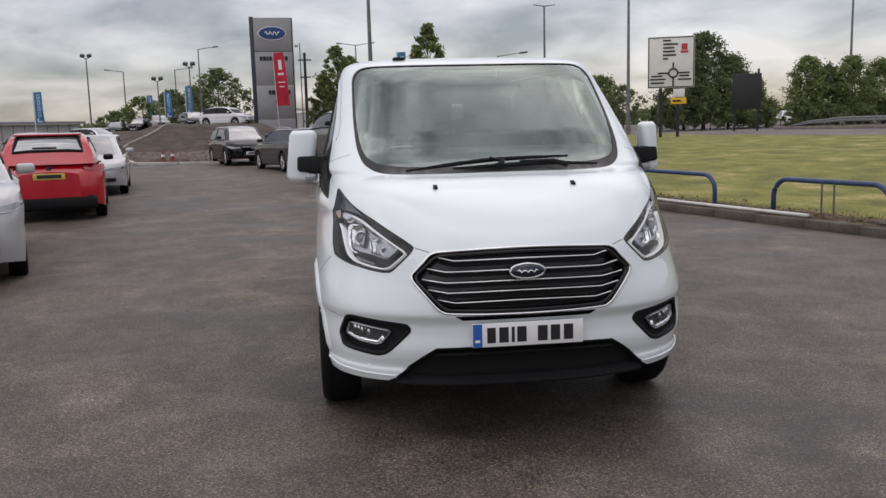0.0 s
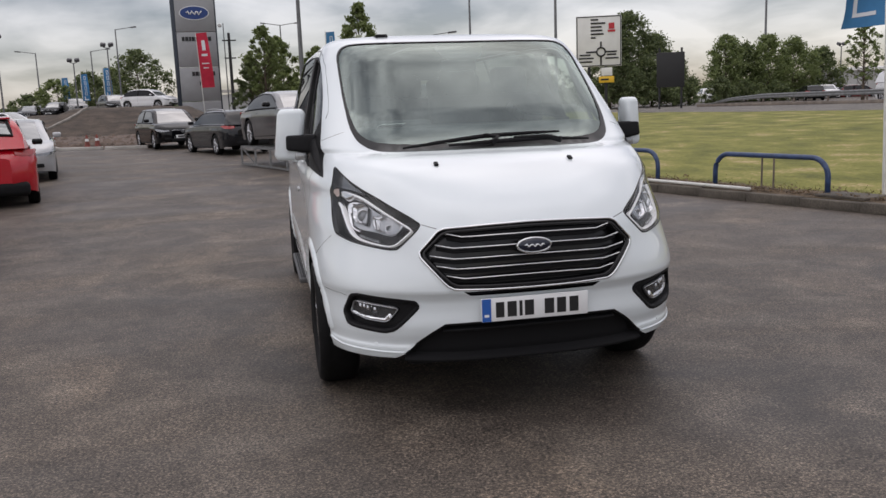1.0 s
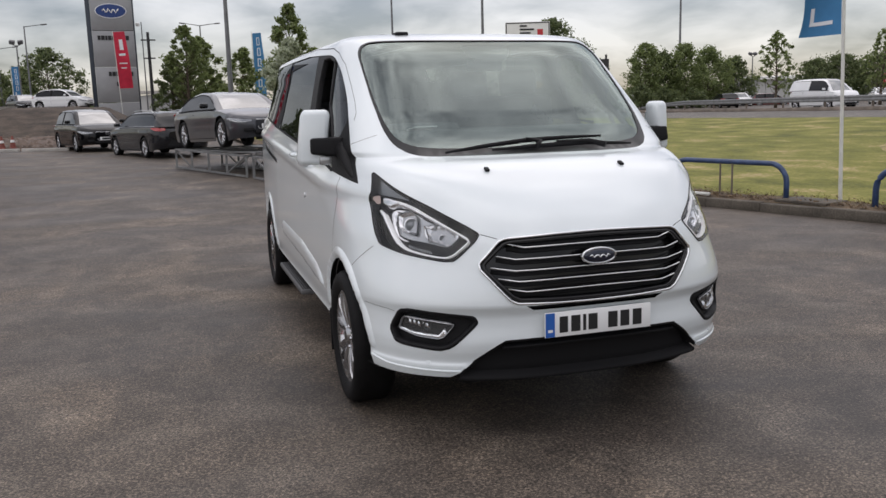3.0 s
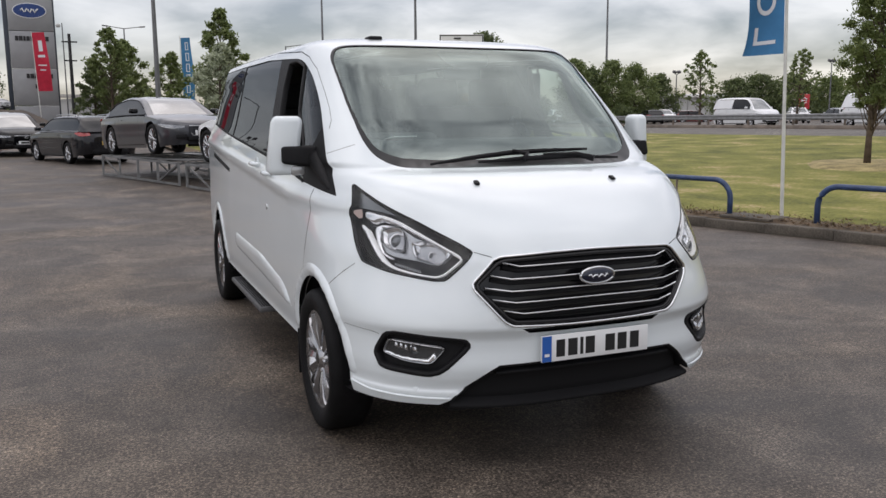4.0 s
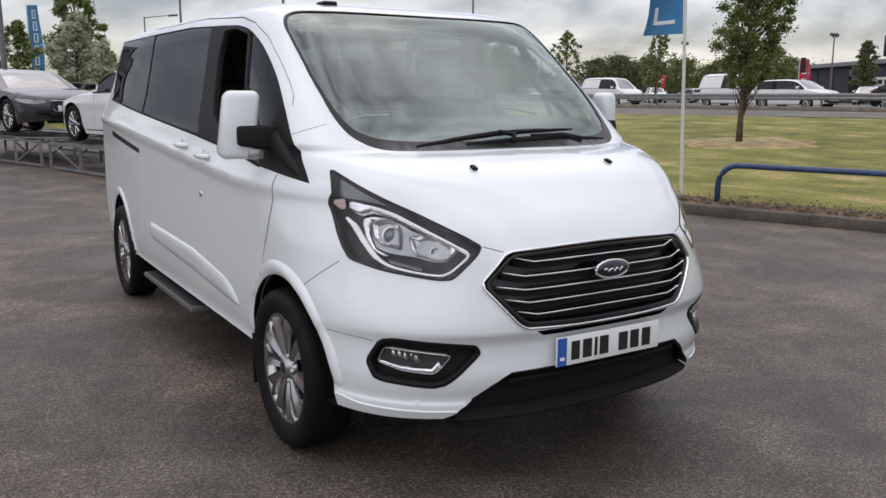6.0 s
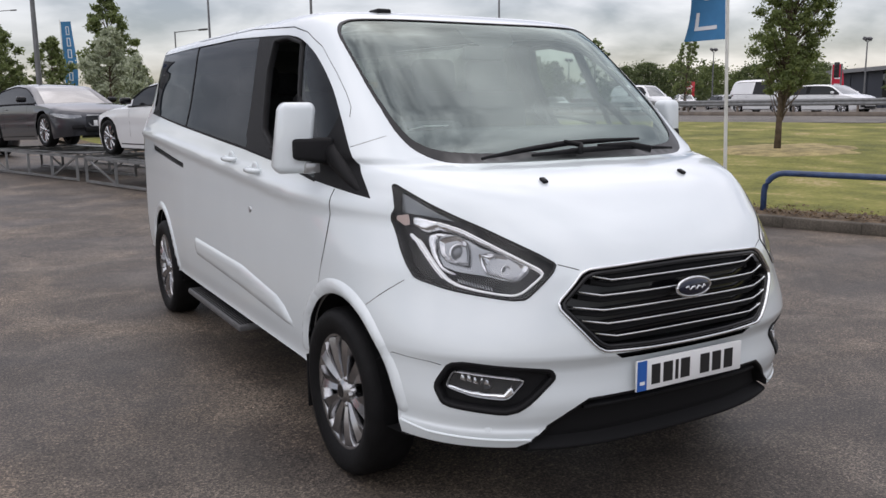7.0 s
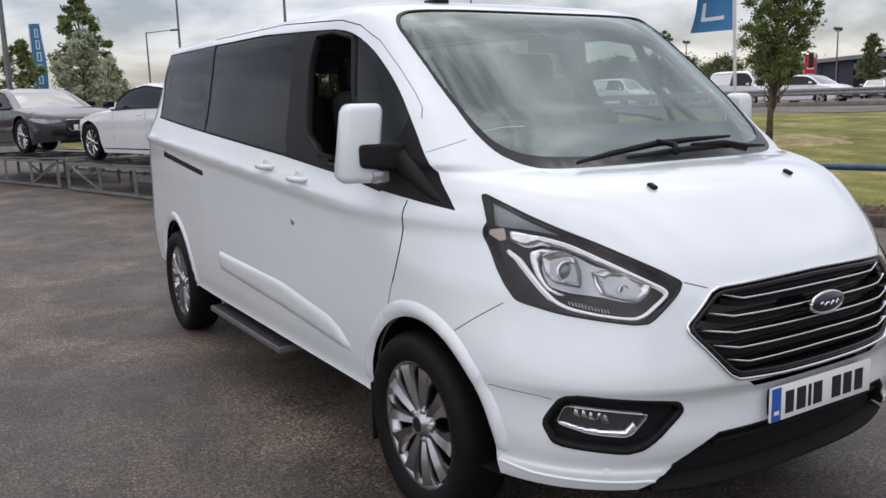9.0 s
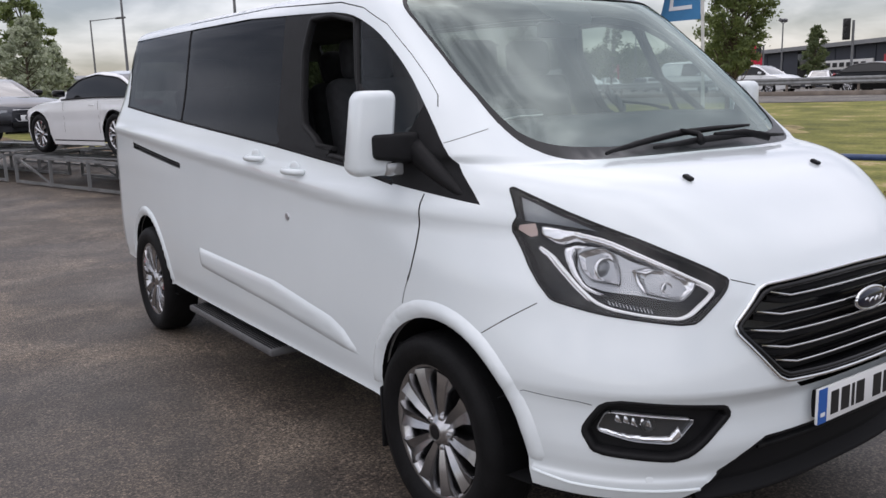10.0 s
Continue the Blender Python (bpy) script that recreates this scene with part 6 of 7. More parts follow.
# bushes that fill in below them
for az, d, h, sp, sd in ((22.9, 76, 2.6, 1.7, 70), (24.3, 75, 3.6, 1.9, 71), (25.9, 76, 3.4, 2.0, 72), (27.4, 77, 3.0, 1.9, 73), (28.8, 79, 2.2, 1.6, 74), (31.2, 88, 2.6, 1.8, 75), (32.7, 90, 2.2, 1.8, 76), (34.4, 92, 2.0, 1.8, 77)):
    x, y = away(az, d)
    tree(x, y, land_z(x, y), h, .10, sp, "low dense dark green bush below the trees", LEAFDARK, .0052 * d ** .75, 3600, sd, .6, 44, .03, "bushes", "bush")


# ---- street furniture ----
E0 = (-0.84, -3.66)
PYLONGREY = mat("silver_grey_cladding", (0.30, 0.305, 0.31), 0.45, 0.3, vary=0.06, scale=1.5)
PYLONDARK = mat("dark_slate_cladding", (0.03, 0.04, 0.055), 0.4)
OVALBLUE = mat("oval_blue", (0.012, 0.045, 0.19), 0.3)
SIGNWHITE = mat("sign_white", (0.72, 0.72, 0.70), 0.5, vary=0.05, scale=2)
SIGNBLACK = mat("sign_black", (0.015, 0.015, 0.016), 0.6)
SIGNRED = mat("sign_red", (0.50, 0.03, 0.04), 0.5)
SIGNYELLOW = mat("sign_yellow", (0.75, 0.45, 0.03), 0.5)
FLAGBLUE = mat("blue_flag_cloth", (0.045, 0.19, 0.38), 0.8, vary=0.15, scale=3)
FLAGRED = mat("red_flag_cloth", (0.52, 0.02, 0.05), 0.8, vary=0.12, scale=3)
FLAGWHITE = mat("white_flag_print", (0.70, 0.72, 0.74), 0.8)
LAMPHEAD = mat("lamp_head_grey", (0.09, 0.09, 0.095), 0.5)


def disc(cx, cz, rx, rz, y, n=28):
    return [(cx + rx * math.cos(a), y, cz + rz * math.sin(a)) for a in np.linspace(0, 2 * math.pi, n, False)]


def plate_at(name, pts, depth, material, parent, label=""):
    """A thin upright slab with the outline pts (x, y, z), depth towards +y."""
    n = len(pts)
    vs = [tuple(p) for p in pts] + [(p[0], p[1] + depth, p[2]) for p in pts]
    fs = [tuple(range(n)), tuple(range(2 * n - 1, n - 1, -1))] + [(i + n, (i + 1) % n + n, (i + 1) % n, i) for i in range(n)]
    return link(name, vs, fs, material, parent, label, False)


# dealer's tower sign
x, y = away(-3.82, 75, E0)
pyl = thing("tower_sign", "tall silver-grey tower sign with a blue oval and dark lettering bars", "sign", pose(x, y, 0, 0, 0, 4))
part("edge_slab", box((-1.62, .25, 5.75), (.34, .9, 11.5), None, .03), PYLONDARK, pyl)
part("edge_slab", box((1.78, .30, 5.70), (.12, .8, 11.4), None, .02), PYLONDARK, pyl)
for i in range(4):
    part("panel", box((.14, 0, 1.42 + 2.86 * i), (3.16, .5, 2.82), None, .02), PYLONGREY, pyl)
ov = plate_at("oval", disc(.1, 10.1, 1.13, .52, -.31), .05, OVALBLUE, pyl, "blue oval")
plate_at("oval_rim", disc(.1, 10.1, 1.20, .58, -.29), .03, PLATEWHITE, ov)
vs, fs = tube([(.1 - .62 + .11 * i, -.33, 10.1 + .16 * math.sin(i * 1.9)) for i in range(12)], .055, 6)
link("oval_mark", vs, fs, PLATEWHITE, ov)
for cz, x0, ws in ((8.0, -1.05, (.22, .26, .16, .24, .24, .18, .26, .16, .24)), (5.15, -.45, (.22, .26, .26, .22, .24, .16, .20)), (4.35, .12, (.22, .26, .16, .24))):
    for w in ws:
        part("lettering_bar", box((x0 + w / 2, -.27, cz), (w, .05, .34)), SIGNBLACK, pyl)
        x0 += w + .05


def flag(label, x, y, z0, z1, w, cloth, pole_top, turn, side, wave=.12, z_foot=0.0, marks=(), r=.035, pole_mat=WHITEPOLE, rings=False, lean=0.0, flare=0.0):
    f = thing("banner_flag", label, "flag", pose(x, y, z_foot, 0, 0, turn) @ pose(0, 0, 0, 0, lean), "banner flags")
    part("flagpole", rod((0, 0, 0), (0, 0, pole_top), r, r * .6, 12), pole_mat, f)
    nx, nz = 8, 22
    def at(i, j):
        u, v = i / nx, j / nz
        return (side * (r + w * u * (1 - .16 * v * v * u + flare * max(0, 1 - v * 7) ** 2 - flare * .5 * math.sin(min(v * 9, 3.14)))), wave * math.sin(2.6 * u + 5 * v) * u + .5 * wave * math.sin(7 * v + 2 * u) * u, z0 + (z1 - z0) * v - .06 * u * math.sin(5 * v))
    vs = [at(i, j) for j in range(nz + 1) for i in range(nx + 1)]
    k = len(vs)
    vs += [(a, b + .006, c) for a, b, c in vs]
    fs = []
    for j in range(nz):
        for i in range(nx):
            a = j * (nx + 1) + i
            q = (a, a + 1, a + nx + 2, a + nx + 1)
            fs += [q, tuple(p + k for p in reversed(q))]
    cl = link("cloth", vs, fs, cloth, f)
    for u0, u1, v0, v1 in marks:
        # printed marks follow the cloth
        pv, pf, n = [], [], 8
        for s in (-.008, .014):
            o = len(pv)
            for jj in range(n + 1):
                for ii in range(n + 1):
                    uu, vv = u0 + (u1 - u0) * ii / n, v0 + (v1 - v0) * jj / n
                    p = at(uu * nx, vv * nz)
                    pv.append((p[0], p[1] + s, p[2]))
            for jj in range(n):
                for ii in range(n):
                    a = o + jj * (n + 1) + ii
                    pf.append((a, a + 1, a + n + 2, a + n + 1))
        link("printed_mark", pv, pf, FLAGWHITE, cl)
    if rings:
        # plain rings and an angle in the print's colour, laid on both faces of the cloth
        for s in (-.009, .015):
            def on(u, v):
                q = at(u * nx, v * nz)
                return (q[0], q[1] + s, q[2])
            for cv in (.25, .41, .73, .89):
                pv = [on(.50 + k * .27 * math.cos(a), cv + k * .062 * math.sin(a)) for a in np.linspace(0, 2 * math.pi, 28, False) for k in (1, .66)]
                link("printed_ring", pv, [(2 * i, (2 * i + 2) % 56, (2 * i + 3) % 56, 2 * i + 1) for i in range(28)], FLAGWHITE, cl)
            for u0, u1, v0, v1 in ((.22, .80, .050, .068), (.70, .80, .068, .135), (.22, .80, .560, .578), (.45, .55, .578, .630)):
                pv = [on(u0 + (u1 - u0) * i / 6, v) for v in (v0, v1) for i in range(7)]
                link("printed_bar", pv, [(i, i + 1, i + 8, i + 7) for i in range(6)], FLAGWHITE, cl)
    return f


def letters(n, v0=.03, v1=.97, gap=.25, c0=.34, c1=.66, t=.07):
    """Ring-like white marks stacked along a flag."""
    out, h = [], (v1 - v0) / n
    for i in range(n):
        a, b = v0 + h * i, v0 + h * (i + 1 - gap)
        out += [(c0, c0 + t, a, b), (c1 - t, c1, a, b), (c0 + t, c1 - t, a, a + h * t), (c0 + t, c1 - t, b - h * t, b)] if i else [(.22, .80, a, a + h * .22), (.22, .36, a, b)]
    return out


flag("blue banner flag with white print on a tall white pole", 6.80, 5.90, 2.22, 5.1, .47, FLAGBLUE, 5.5, -38, -1, .13, .12, (), .026, rings=True, lean=-1.6, flare=.09)
x, y = away(-3.53, 71, E0)
flag("red banner flag with pale print on a white pole", x, y, 3.85, 8.1, .98, FLAGRED, 8.2, 4, 1, .16, 0, [(.25, .75, .58, .62), (.2, .8, .44, .46), (.3, .7, .36, .38), (.36, .66, .68, .86)], lean=-2.2)
for az, d, z0, z1, w in ((5.62, 51.7, 2.5, 6.3, .66),):
    x, y = away(az, d)
    flag("tall blue feather flag with white print", x, y, z0, z1, w, FLAGBLUE, z1 + .1, 8, 1, .12, 0, letters(6))
for az, d, a0, a1 in ((-18.35, 85, 1.1, 2.95), (-9.45, 95, 1.5, 3.25), (-10.75, 100, 1.3, 2.9), (-11.85, 105, 1.2, 2.7)):
    x, y = away(az, d, E0)
    flag("distant blue banner flag with white print", x, y, 1.49 + d * math.tan(radians(a0)), 1.49 + d * math.tan(radians(a1)), 0.72, FLAGBLUE, 1.6 + d * math.tan(radians(a1)), 10, 1, .15, 0, letters(5), .06)
for az, d, a0, a1 in ((53.9, 85, 1.0, 2.5), (61.4, 70, .9, 2.5)):
    x, y = away(az, d)
    flag("distant red banner flag", x, y, .9 + d * math.tan(radians(a0)), 1.2 + d * math.tan(radians(a1)), 1.0, FLAGRED, 1.3 + d * math.tan(radians(a1)), -40, 1, .12, 0, [(.2, .8, .5, .56), (.2, .8, .3, .34)], .05)


def lamp_post(x, y, h, r, arms, label, z=0.0, flood=False):
    p = thing("street_lamp", label, "street lamp", pose(x, y, z), "street lamps")
    part("column", rod((0, 0, 0), (0, 0, h), r, r * .55, 12), POSTGREY, p)
    part("base", rod((0, 0, 0), (0, 0, min(1.4, h * .14)), r * 1.35, r * 1.3, 12), POSTGREY, p)
    for a in arms:
        dx = a * (.32 if flood else 1.6)
        part("arm", rod((0, 0, h - .05), (dx, 0, h + (.05 if flood else .18)), r * .4, r * .3, 8), POSTGREY, p)
        part("lamp_head", box((dx + (0 if flood else a * .3), 0, h + (.25 if flood else .2)), (.42 if flood else .62, .35, .30 if flood else .12), pose(0, 0, 0, 25 if flood else 0, -6 * a, 0), .05), LAMPHEAD, p)
    return p


for az, d, top, r, arms, eye, flood in (
        (2.62, 42.7, 9.6, .14, (), E0, False), (14.25, 170, 7.9, .30, (-1, 1), E0, False), (19.7, 65, 9.6, .14, (), E0, False), (32.95, 150, 8.4, .24, (), E0, False),
        (-15.2, 90, 5.0, .10, (-1, 1), E0, True), (-13.1, 110, 4.2, .11, (-1,), E0, False), (-8.48, 100, 5.6, .11, (1,), E0, False), (-10.0, 110, 4.3, .11, (1,), E0, False),
        (-9.1, 80, 4.5, .09, (-1, 1), E0, True), (-11.1, 85, 3.6, .09, (-1, 1), E0, True), (2.25, 100, 5.8, .12, (-1, 1), (-1.84, -3.09), False),
        (37.65, 105, 2.85, .10, (-1, 1), (-1.55, -3.28), True), (46.8, 110, 3.3, .10, (-1, 1), (-1.55, -3.28), True), (56.2, 90, 3.6, .10, (-1, 1), (-2.18, -2.16), True), (13.1, 60, 5.0, .08, (1,), (-2.47, -1.27), False)):
    x, y = away(az, d, eye)
    z = land_z(x, y) if az > 15 else gz(y)
    lamp_post(x, y, 1.49 - z + d * math.tan(radians(top)), r, arms, "twin floodlight on a grey column" if flood else ("tall plain grey lamp column" if not arms else "grey street lamp column with its lantern"), z, flood)

# small red sign on a post among the far parked cars
x, y = away(45.35, 100, (-1.55, -3.28))
rs = thing("roadside_sign", "red board with a white ring on a slim post", "sign", pose(x, y, land_z(x, y), 0, 0, -45), "")
top = 1.49 + 100 * math.tan(radians(1.45)) - land_z(x, y)
board = part("board", box((0, 0, top - .80), (1.05, .06, 1.60), None, .01), SIGNRED, rs)
vs, fs = tube([(.27 * math.cos(a), -.045, top - .68 + .27 * math.sin(a)) for a in np.linspace(.3, 5.7, 22)], .06, 6)
link("white_ring", vs, fs, SIGNWHITE, board)
part("ring_bar", box((0, -.045, top - .68), (.50, .02, .11)), SIGNWHITE, board)
part("post", rod((0, .08, 0), (0, .08, top), .06, .06, 10), POSTGREY, rs)

# telegraph pole with cross pieces, thin camera mast
x, y = away(-1.72, 72, E0)
tp = thing("telegraph_pole", "dark wooden telegraph pole with fittings", "pole", pose(x, y, 0))
part("pole", rod((0, 0, 0), (0, 0, 8.2), .16, .11, 10), SIGNBLACK, tp)
for z, w in ((7.6, 1.1), (6.2, .9), (1.2, .5)):
    part("crossarm", box((0, 0, z), (w, .1, .1)), SIGNBLACK, tp)
x, y = away(-2.0, 78, E0)
cm = thing("camera_mast", "slim grey camera mast", "mast", pose(x, y, 0))
part("mast", rod((0, 0, 0), (0, 0, 9.6), .06, .04, 8), POSTGREY, cm)
part("camera_dome", box((-.3, 0, 9.4), (.35, .3, .3), None, .1), SIGNWHITE, cm)

# direction sign on two posts
x, y = away(22.4, 50, E0)
zs = land_z(x, y)
ds = thing("direction_sign", "white roundabout direction sign with black lettering bars on dark posts", "road sign", pose(x, y, zs, 0, 0, -20))
for px in (-.55, .40):
    part("post", rod((px, .1, 0), (px, .1, 5.2), .09, .09, 10), SIGNBLACK, ds)
b0 = 3.55 - zs
brd = part("board", box((0, 0, b0 + 1.42), (2.56, .06, 2.85), None, .02), SIGNWHITE, ds)
for cx, cz, w, h in ((0, b0 + .05, 2.5, .05), (0, b0 + 2.79, 2.5, .05), (-1.23, b0 + 1.42, .05, 2.75), (1.23, b0 + 1.42, .05, 2.75)):
    part("border", box((cx, -.04, cz), (w, .02, h)), SIGNBLACK, brd)
vs, fs = tube([(.12 + .24 * math.cos(a), -.05, b0 + .82 + .24 * math.sin(a)) for a in np.linspace(0, 2 * math.pi, 24, False)], .05, 6, True)
link("roundabout_ring", vs, fs, SIGNBLACK, brd)
for cx, cz, w, h in ((.12, b0 + 1.22, .09, .36), (.12, b0 + .34, .09, .50), (-.42, b0 + .82, .62, .09), (.68, b0 + .82, .66, .09)):
    part("road_arm", box((cx, -.05, cz), (w, .02, h)), SIGNBLACK, brd)
for i, w in enumerate((.42, .82, .62, .66, .72, .28)):
    part("lettering_bar", box((-.45 + w / 2, -.05, b0 + 2.62 - i * .20), (w, .02, .09)), SIGNBLACK, brd)
for cx, cz, w in ((-.78, .66, .62), (-.72, .48, .86), (-.74, .28, .74), (.72, .66, .52), (.74, .46, .74)):
    part("lettering_bar", box((cx, -.05, b0 + cz), (w, .02, .085)), SIGNBLACK, brd)
part("red_panel", box((.72, -.05, b0 + 2.25), (.32, .02, .34)), SIGNRED, brd)
part("red_panel", box((.72, -.05, b0 + 1.98), (.42, .02, .12)), SIGNRED, brd)
part("small_plate", box((.45, -.02, b0 - .30), (.62, .05, .46), None, .01), SIGNWHITE, ds)
part("yellow_plate", box((.43, -.02, b0 - .74), (.86, .05, .36), None, .01), SIGNYELLOW, ds)
part("lettering_bar", box((.33, -.055, b0 - .74), (.46, .02, .10)), SIGNBLACK, ds)
# the dark back of another sign
x, y = away(27.05, 62, E0)
zs = land_z(x, y)
bk = thing("road_sign_back", "black back of a large road sign on two posts", "road sign", pose(x, y, zs, 0, 0, -28))
part("board", box((0, 0, 3.55 - zs + .05), (1.9, .08, 2.4), None, .02), SIGNBLACK, bk)
for px in (-.75, .75):
    part("post", rod((px, .12, 0), (px, .12, 4.2), .08, .08, 10), SIGNBLACK, bk)

# ---- crash barrier ----
RX = 31.0
rail = thing("crash_barrier", "weathered galvanised crash barrier beside the road", "barrier")
prof = [(0, .45), (-.03, .50), (-.035, .54), (0, .59), (0, .61), (-.035, .66), (-.03, .70), (0, .75)]
ry = [54, 50, *np.arange(46, -22, -3.2)]
vs = [(RX + px, yy, land_z(RX, yy) + (pz if i > 1 else pz * (.05 if i == 0 else .75))) for i, yy in enumerate(ry) for px, pz in prof]
k = len(prof)
vs += [(a + .02, b, c) for a, b, c in vs]
n = len(ry) * k
fs = [(i * k + j, (i + 1) * k + j, (i + 1) * k + j + 1, i * k + j + 1) for i in range(len(ry) - 1) for j in range(k - 1)]
fs += [tuple(q + n for q in reversed(f)) for f in fs]
link("beam", vs, fs, GALV, rail)
for yy in ry[2:]:
    part("post", box((RX + .08, yy, land_z(RX, yy) + .34), (.10, .06, .74)), RUST, rail)
tagged(link("road_edging", *(lambda v: (v, [(i * 4 + j, (i + 1) * 4 + j, (i + 1) * 4 + j + 1, i * 4 + j + 1) for i in range(len(ry) - 1) for j in range(3)]))(
    [(RX + dx, yy, land_z(RX, yy) + dz) for yy in ry for dx, dz in ((-.25, 0), (-.25, .18), (.2, .18), (.2, 0))]), RUST), "brown concrete edging under the barrier", "kerb", kind="structure")

# ---- traffic and far parked cars ----
def on_land(x, y, heading):
    return facing(x, y, land_z(x, y), heading)


car("plain white panel van in slow traffic", on_land(36, 36.6, 180), PLAINWHITE, **VANBODY, group="traffic")
car("white delivery van in slow traffic", on_land(40.5, 30.6, 180), PLAINWHITE, **{**VANBODY, "H": 2.0}, group="traffic")
car("white hatchback in slow traffic", on_land(36.2, 23.2, 180), PLAINWHITE, **HATCH, group="traffic")
car("dark saloon car in slow traffic", on_land(36.2, 16.4, 180), NEARBLACK, **COUPE, group="traffic")
cols = (PLAINWHITE, SILVER, NEARBLACK, DARKGREY, PLAINWHITE, BROWNRED)
for i, az in enumerate((30.6, 32.3, 34.1, 36.0, 37.6, 40.2, 45.6, 47.0, 48.4)):
    x, y = away(az, 92 + (i % 3) * 5)
    car(("white", "silver", "black", "dark grey", "white", "dark red")[i % 6] + " car parked beyond the road", on_land(x, y, (200, 110, 215, 20)[i % 4]), cols[i % 6], **(HATCH if i % 2 else SUV), group="far parked cars")
for i, az in enumerate((57.6, 59.4, 61.2, 63.2)):
    x, y = away(az, 74)
    car(("white", "silver", "white", "black")[i] + " car parked by the showroom", on_land(x, y, 245), (PLAINWHITE, SILVER, PLAINWHITE, NEARBLACK)[i], **HATCH, group="far parked cars")

# ---- earth mound with cars on it ----
mound_v, nm = [], 40


def mound_z(x, y):
    """A bank that rises to a level top on which cars stand."""
    v = (y - 71) / 27
    u = (x + 14.7 + 5.6 * v) / 9
    r = (u ** 4 + v ** 4) ** .25
    rough = (.14 * noise.noise((x * .55, y * .5, 2)) + .07 * noise.noise((x * 1.9, y * 1.5, 4))) * (r < .98) * min(1, max(0, (1 - r) * 12)) * (1 if y < 62 else .3)
    crest = 2.36 - 1.26 * (1 - min(1, max(0, (x + 17.0) / 5))) * min(1, max(0, (88 - y) / 14))
    return gz(y) - .05 + max(0, crest - gz(y)) * min(1, max(0, (1 - r) * 3.6)) + rough


for j in range(nm + 1):
    for i in range(nm * 2 + 1):
        u, v = i / nm - 1, j / nm * 2 - 1
        x, y = -14.7 - 5.6 * v + u * 9, 71 + 27 * v
        mound_v.append((x, y, mound_z(x, y)))
k = nm * 2 + 1
tagged(link("earth_mound", mound_v, [(j * k + i, j * k + i + 1, (j + 1) * k + i + 1, (j + 1) * k + i) for j in range(nm) for i in range(k - 1)], EARTH), "low mound of bare brown earth that carries cars", "earth mound", kind="structure")
for x, y, h, c, lab, kind in ((-7.34, 64.9, 116, PLAINWHITE, "white", {**HATCH, "roof": (1.95, 3.15), "tail": 4.2, "H": 1.52}), (-11.9, 68.6, 158, NEARBLACK, "black", HATCH), (-18.8, 88.6, 160, SILVERGREY, "silver grey", SUV),
                              (-22.2, 90.5, 190, NEARBLACK, "black", SUV), (-24.2, 90.2, 176, DARKGREY, "dark grey", HATCH), (-17.2, 93.6, 172, PLAINWHITE, "small white", HATCH)):
    mx, my = x - 2.1 * math.sin(radians(h)), y - 2.1 * math.cos(radians(h))
    car(lab + " car parked on the earth mound", facing(x, y, mound_z(mx, my) + .02, h), c, **kind, group="cars on the mound")
car("silver hatchback parked beyond the mound", facing(-22.0, 70, gz(72), 195), SILVER, **HATCH, group="far parked cars")
# timber edging along the mound's foot, two traffic cones
vs, fs = [], []
for i in range(15):
    q = Vector((-12.9, 45.6)).lerp(Vector((-10.6, 53.4)), i / 14)
    z = max(mound_z(q.x, q.y), gz(q.y)) + .06
    vs += [(q.x - .07, q.y + .03, z - .12), (q.x - .07, q.y + .03, z + .04), (q.x + .07, q.y - .03, z + .04), (q.x + .07, q.y - .03, z - .12)]
fs = [(4 * i + j, 4 * i + (j + 1) % 4, 4 * i + 4 + (j + 1) % 4, 4 * i + 4 + j) for i in range(14) for j in range(4)] + [(3, 2, 1, 0), (56, 57, 58, 59)]
tagged(link("ramp_edge", vs, fs, mat("weathered_plank", (.25, .23, .205), .9, vary=.3, scale=2), None, "", False), "pale timber edging on the mound", "edging")
# broken ground in front of the mound, edged by a low kerb
RUBBLE = mat("reddish_rubble", (0.115, 0.082, 0.064), 0.95, vary=0.5, scale=1.4, fine=0.45, fscale=16, bump=0.9, bscale=12)
apron_l, apron_r = [(-9.1, 32.7), (-10.5, 37.0), (-14.5, 44.0), (-19.5, 52.0)], [(-5.4, 31.6), (-4.9, 37.0), (-4.6, 44.0), (-4.4, 52.0)]
vs, na = [], 30
for j in range(25):
    t = j / 24 * 3
    k = min(int(t), 2)
    a, b = Vector(apron_l[k]).lerp(Vector(apron_l[k + 1]), t - k), Vector(apron_r[k]).lerp(Vector(apron_r[k + 1]), t - k)
    for i in range(na + 1):
        q = a.lerp(b, i / na)
        vs.append((q.x, q.y, gz(q.y) + .05 + .04 * t + .07 * noise.noise((q.x * .8, q.y * .8, 9)) + .05 * noise.noise((q.x * 2.7, q.y * 2.7, 1)) - (.10 if i in (0, na) or j == 0 else 0)))
tagged(link("broken_ground", vs, [(j * (na + 1) + i, j * (na + 1) + i + 1, (j + 1) * (na + 1) + i + 1, (j + 1) * (na + 1) + i) for j in range(24) for i in range(na)], RUBBLE), "strip of broken reddish ground before the mound", "rubble", kind="structure")
rubble = thing("rubble_kerb", "low pale kerb edging the broken ground", "kerb")
for a, b in (((-10.5, 37.0), (-9.1, 32.72)), ((-9.05, 32.66), (-7.3, 32.1)), ((-7.2, 32.06), (-5.5, 31.6))):
    a, b = Vector((*a, gz(a[1]) + .05)), Vector((*b, gz(b[1]) + .05))
    bm = box((0, 0, 0), (.16, .14, (b - a).length), None, .02)
    bmesh.ops.transform(bm, matrix=Matrix.Translation((a + b) / 2) @ (b - a).to_track_quat("Z", "Y").to_matrix().to_4x4(), verts=bm.verts)
    part("kerb_length", bm, CONC, rubble)
rv, rf, rr = [], [], random.Random(8)
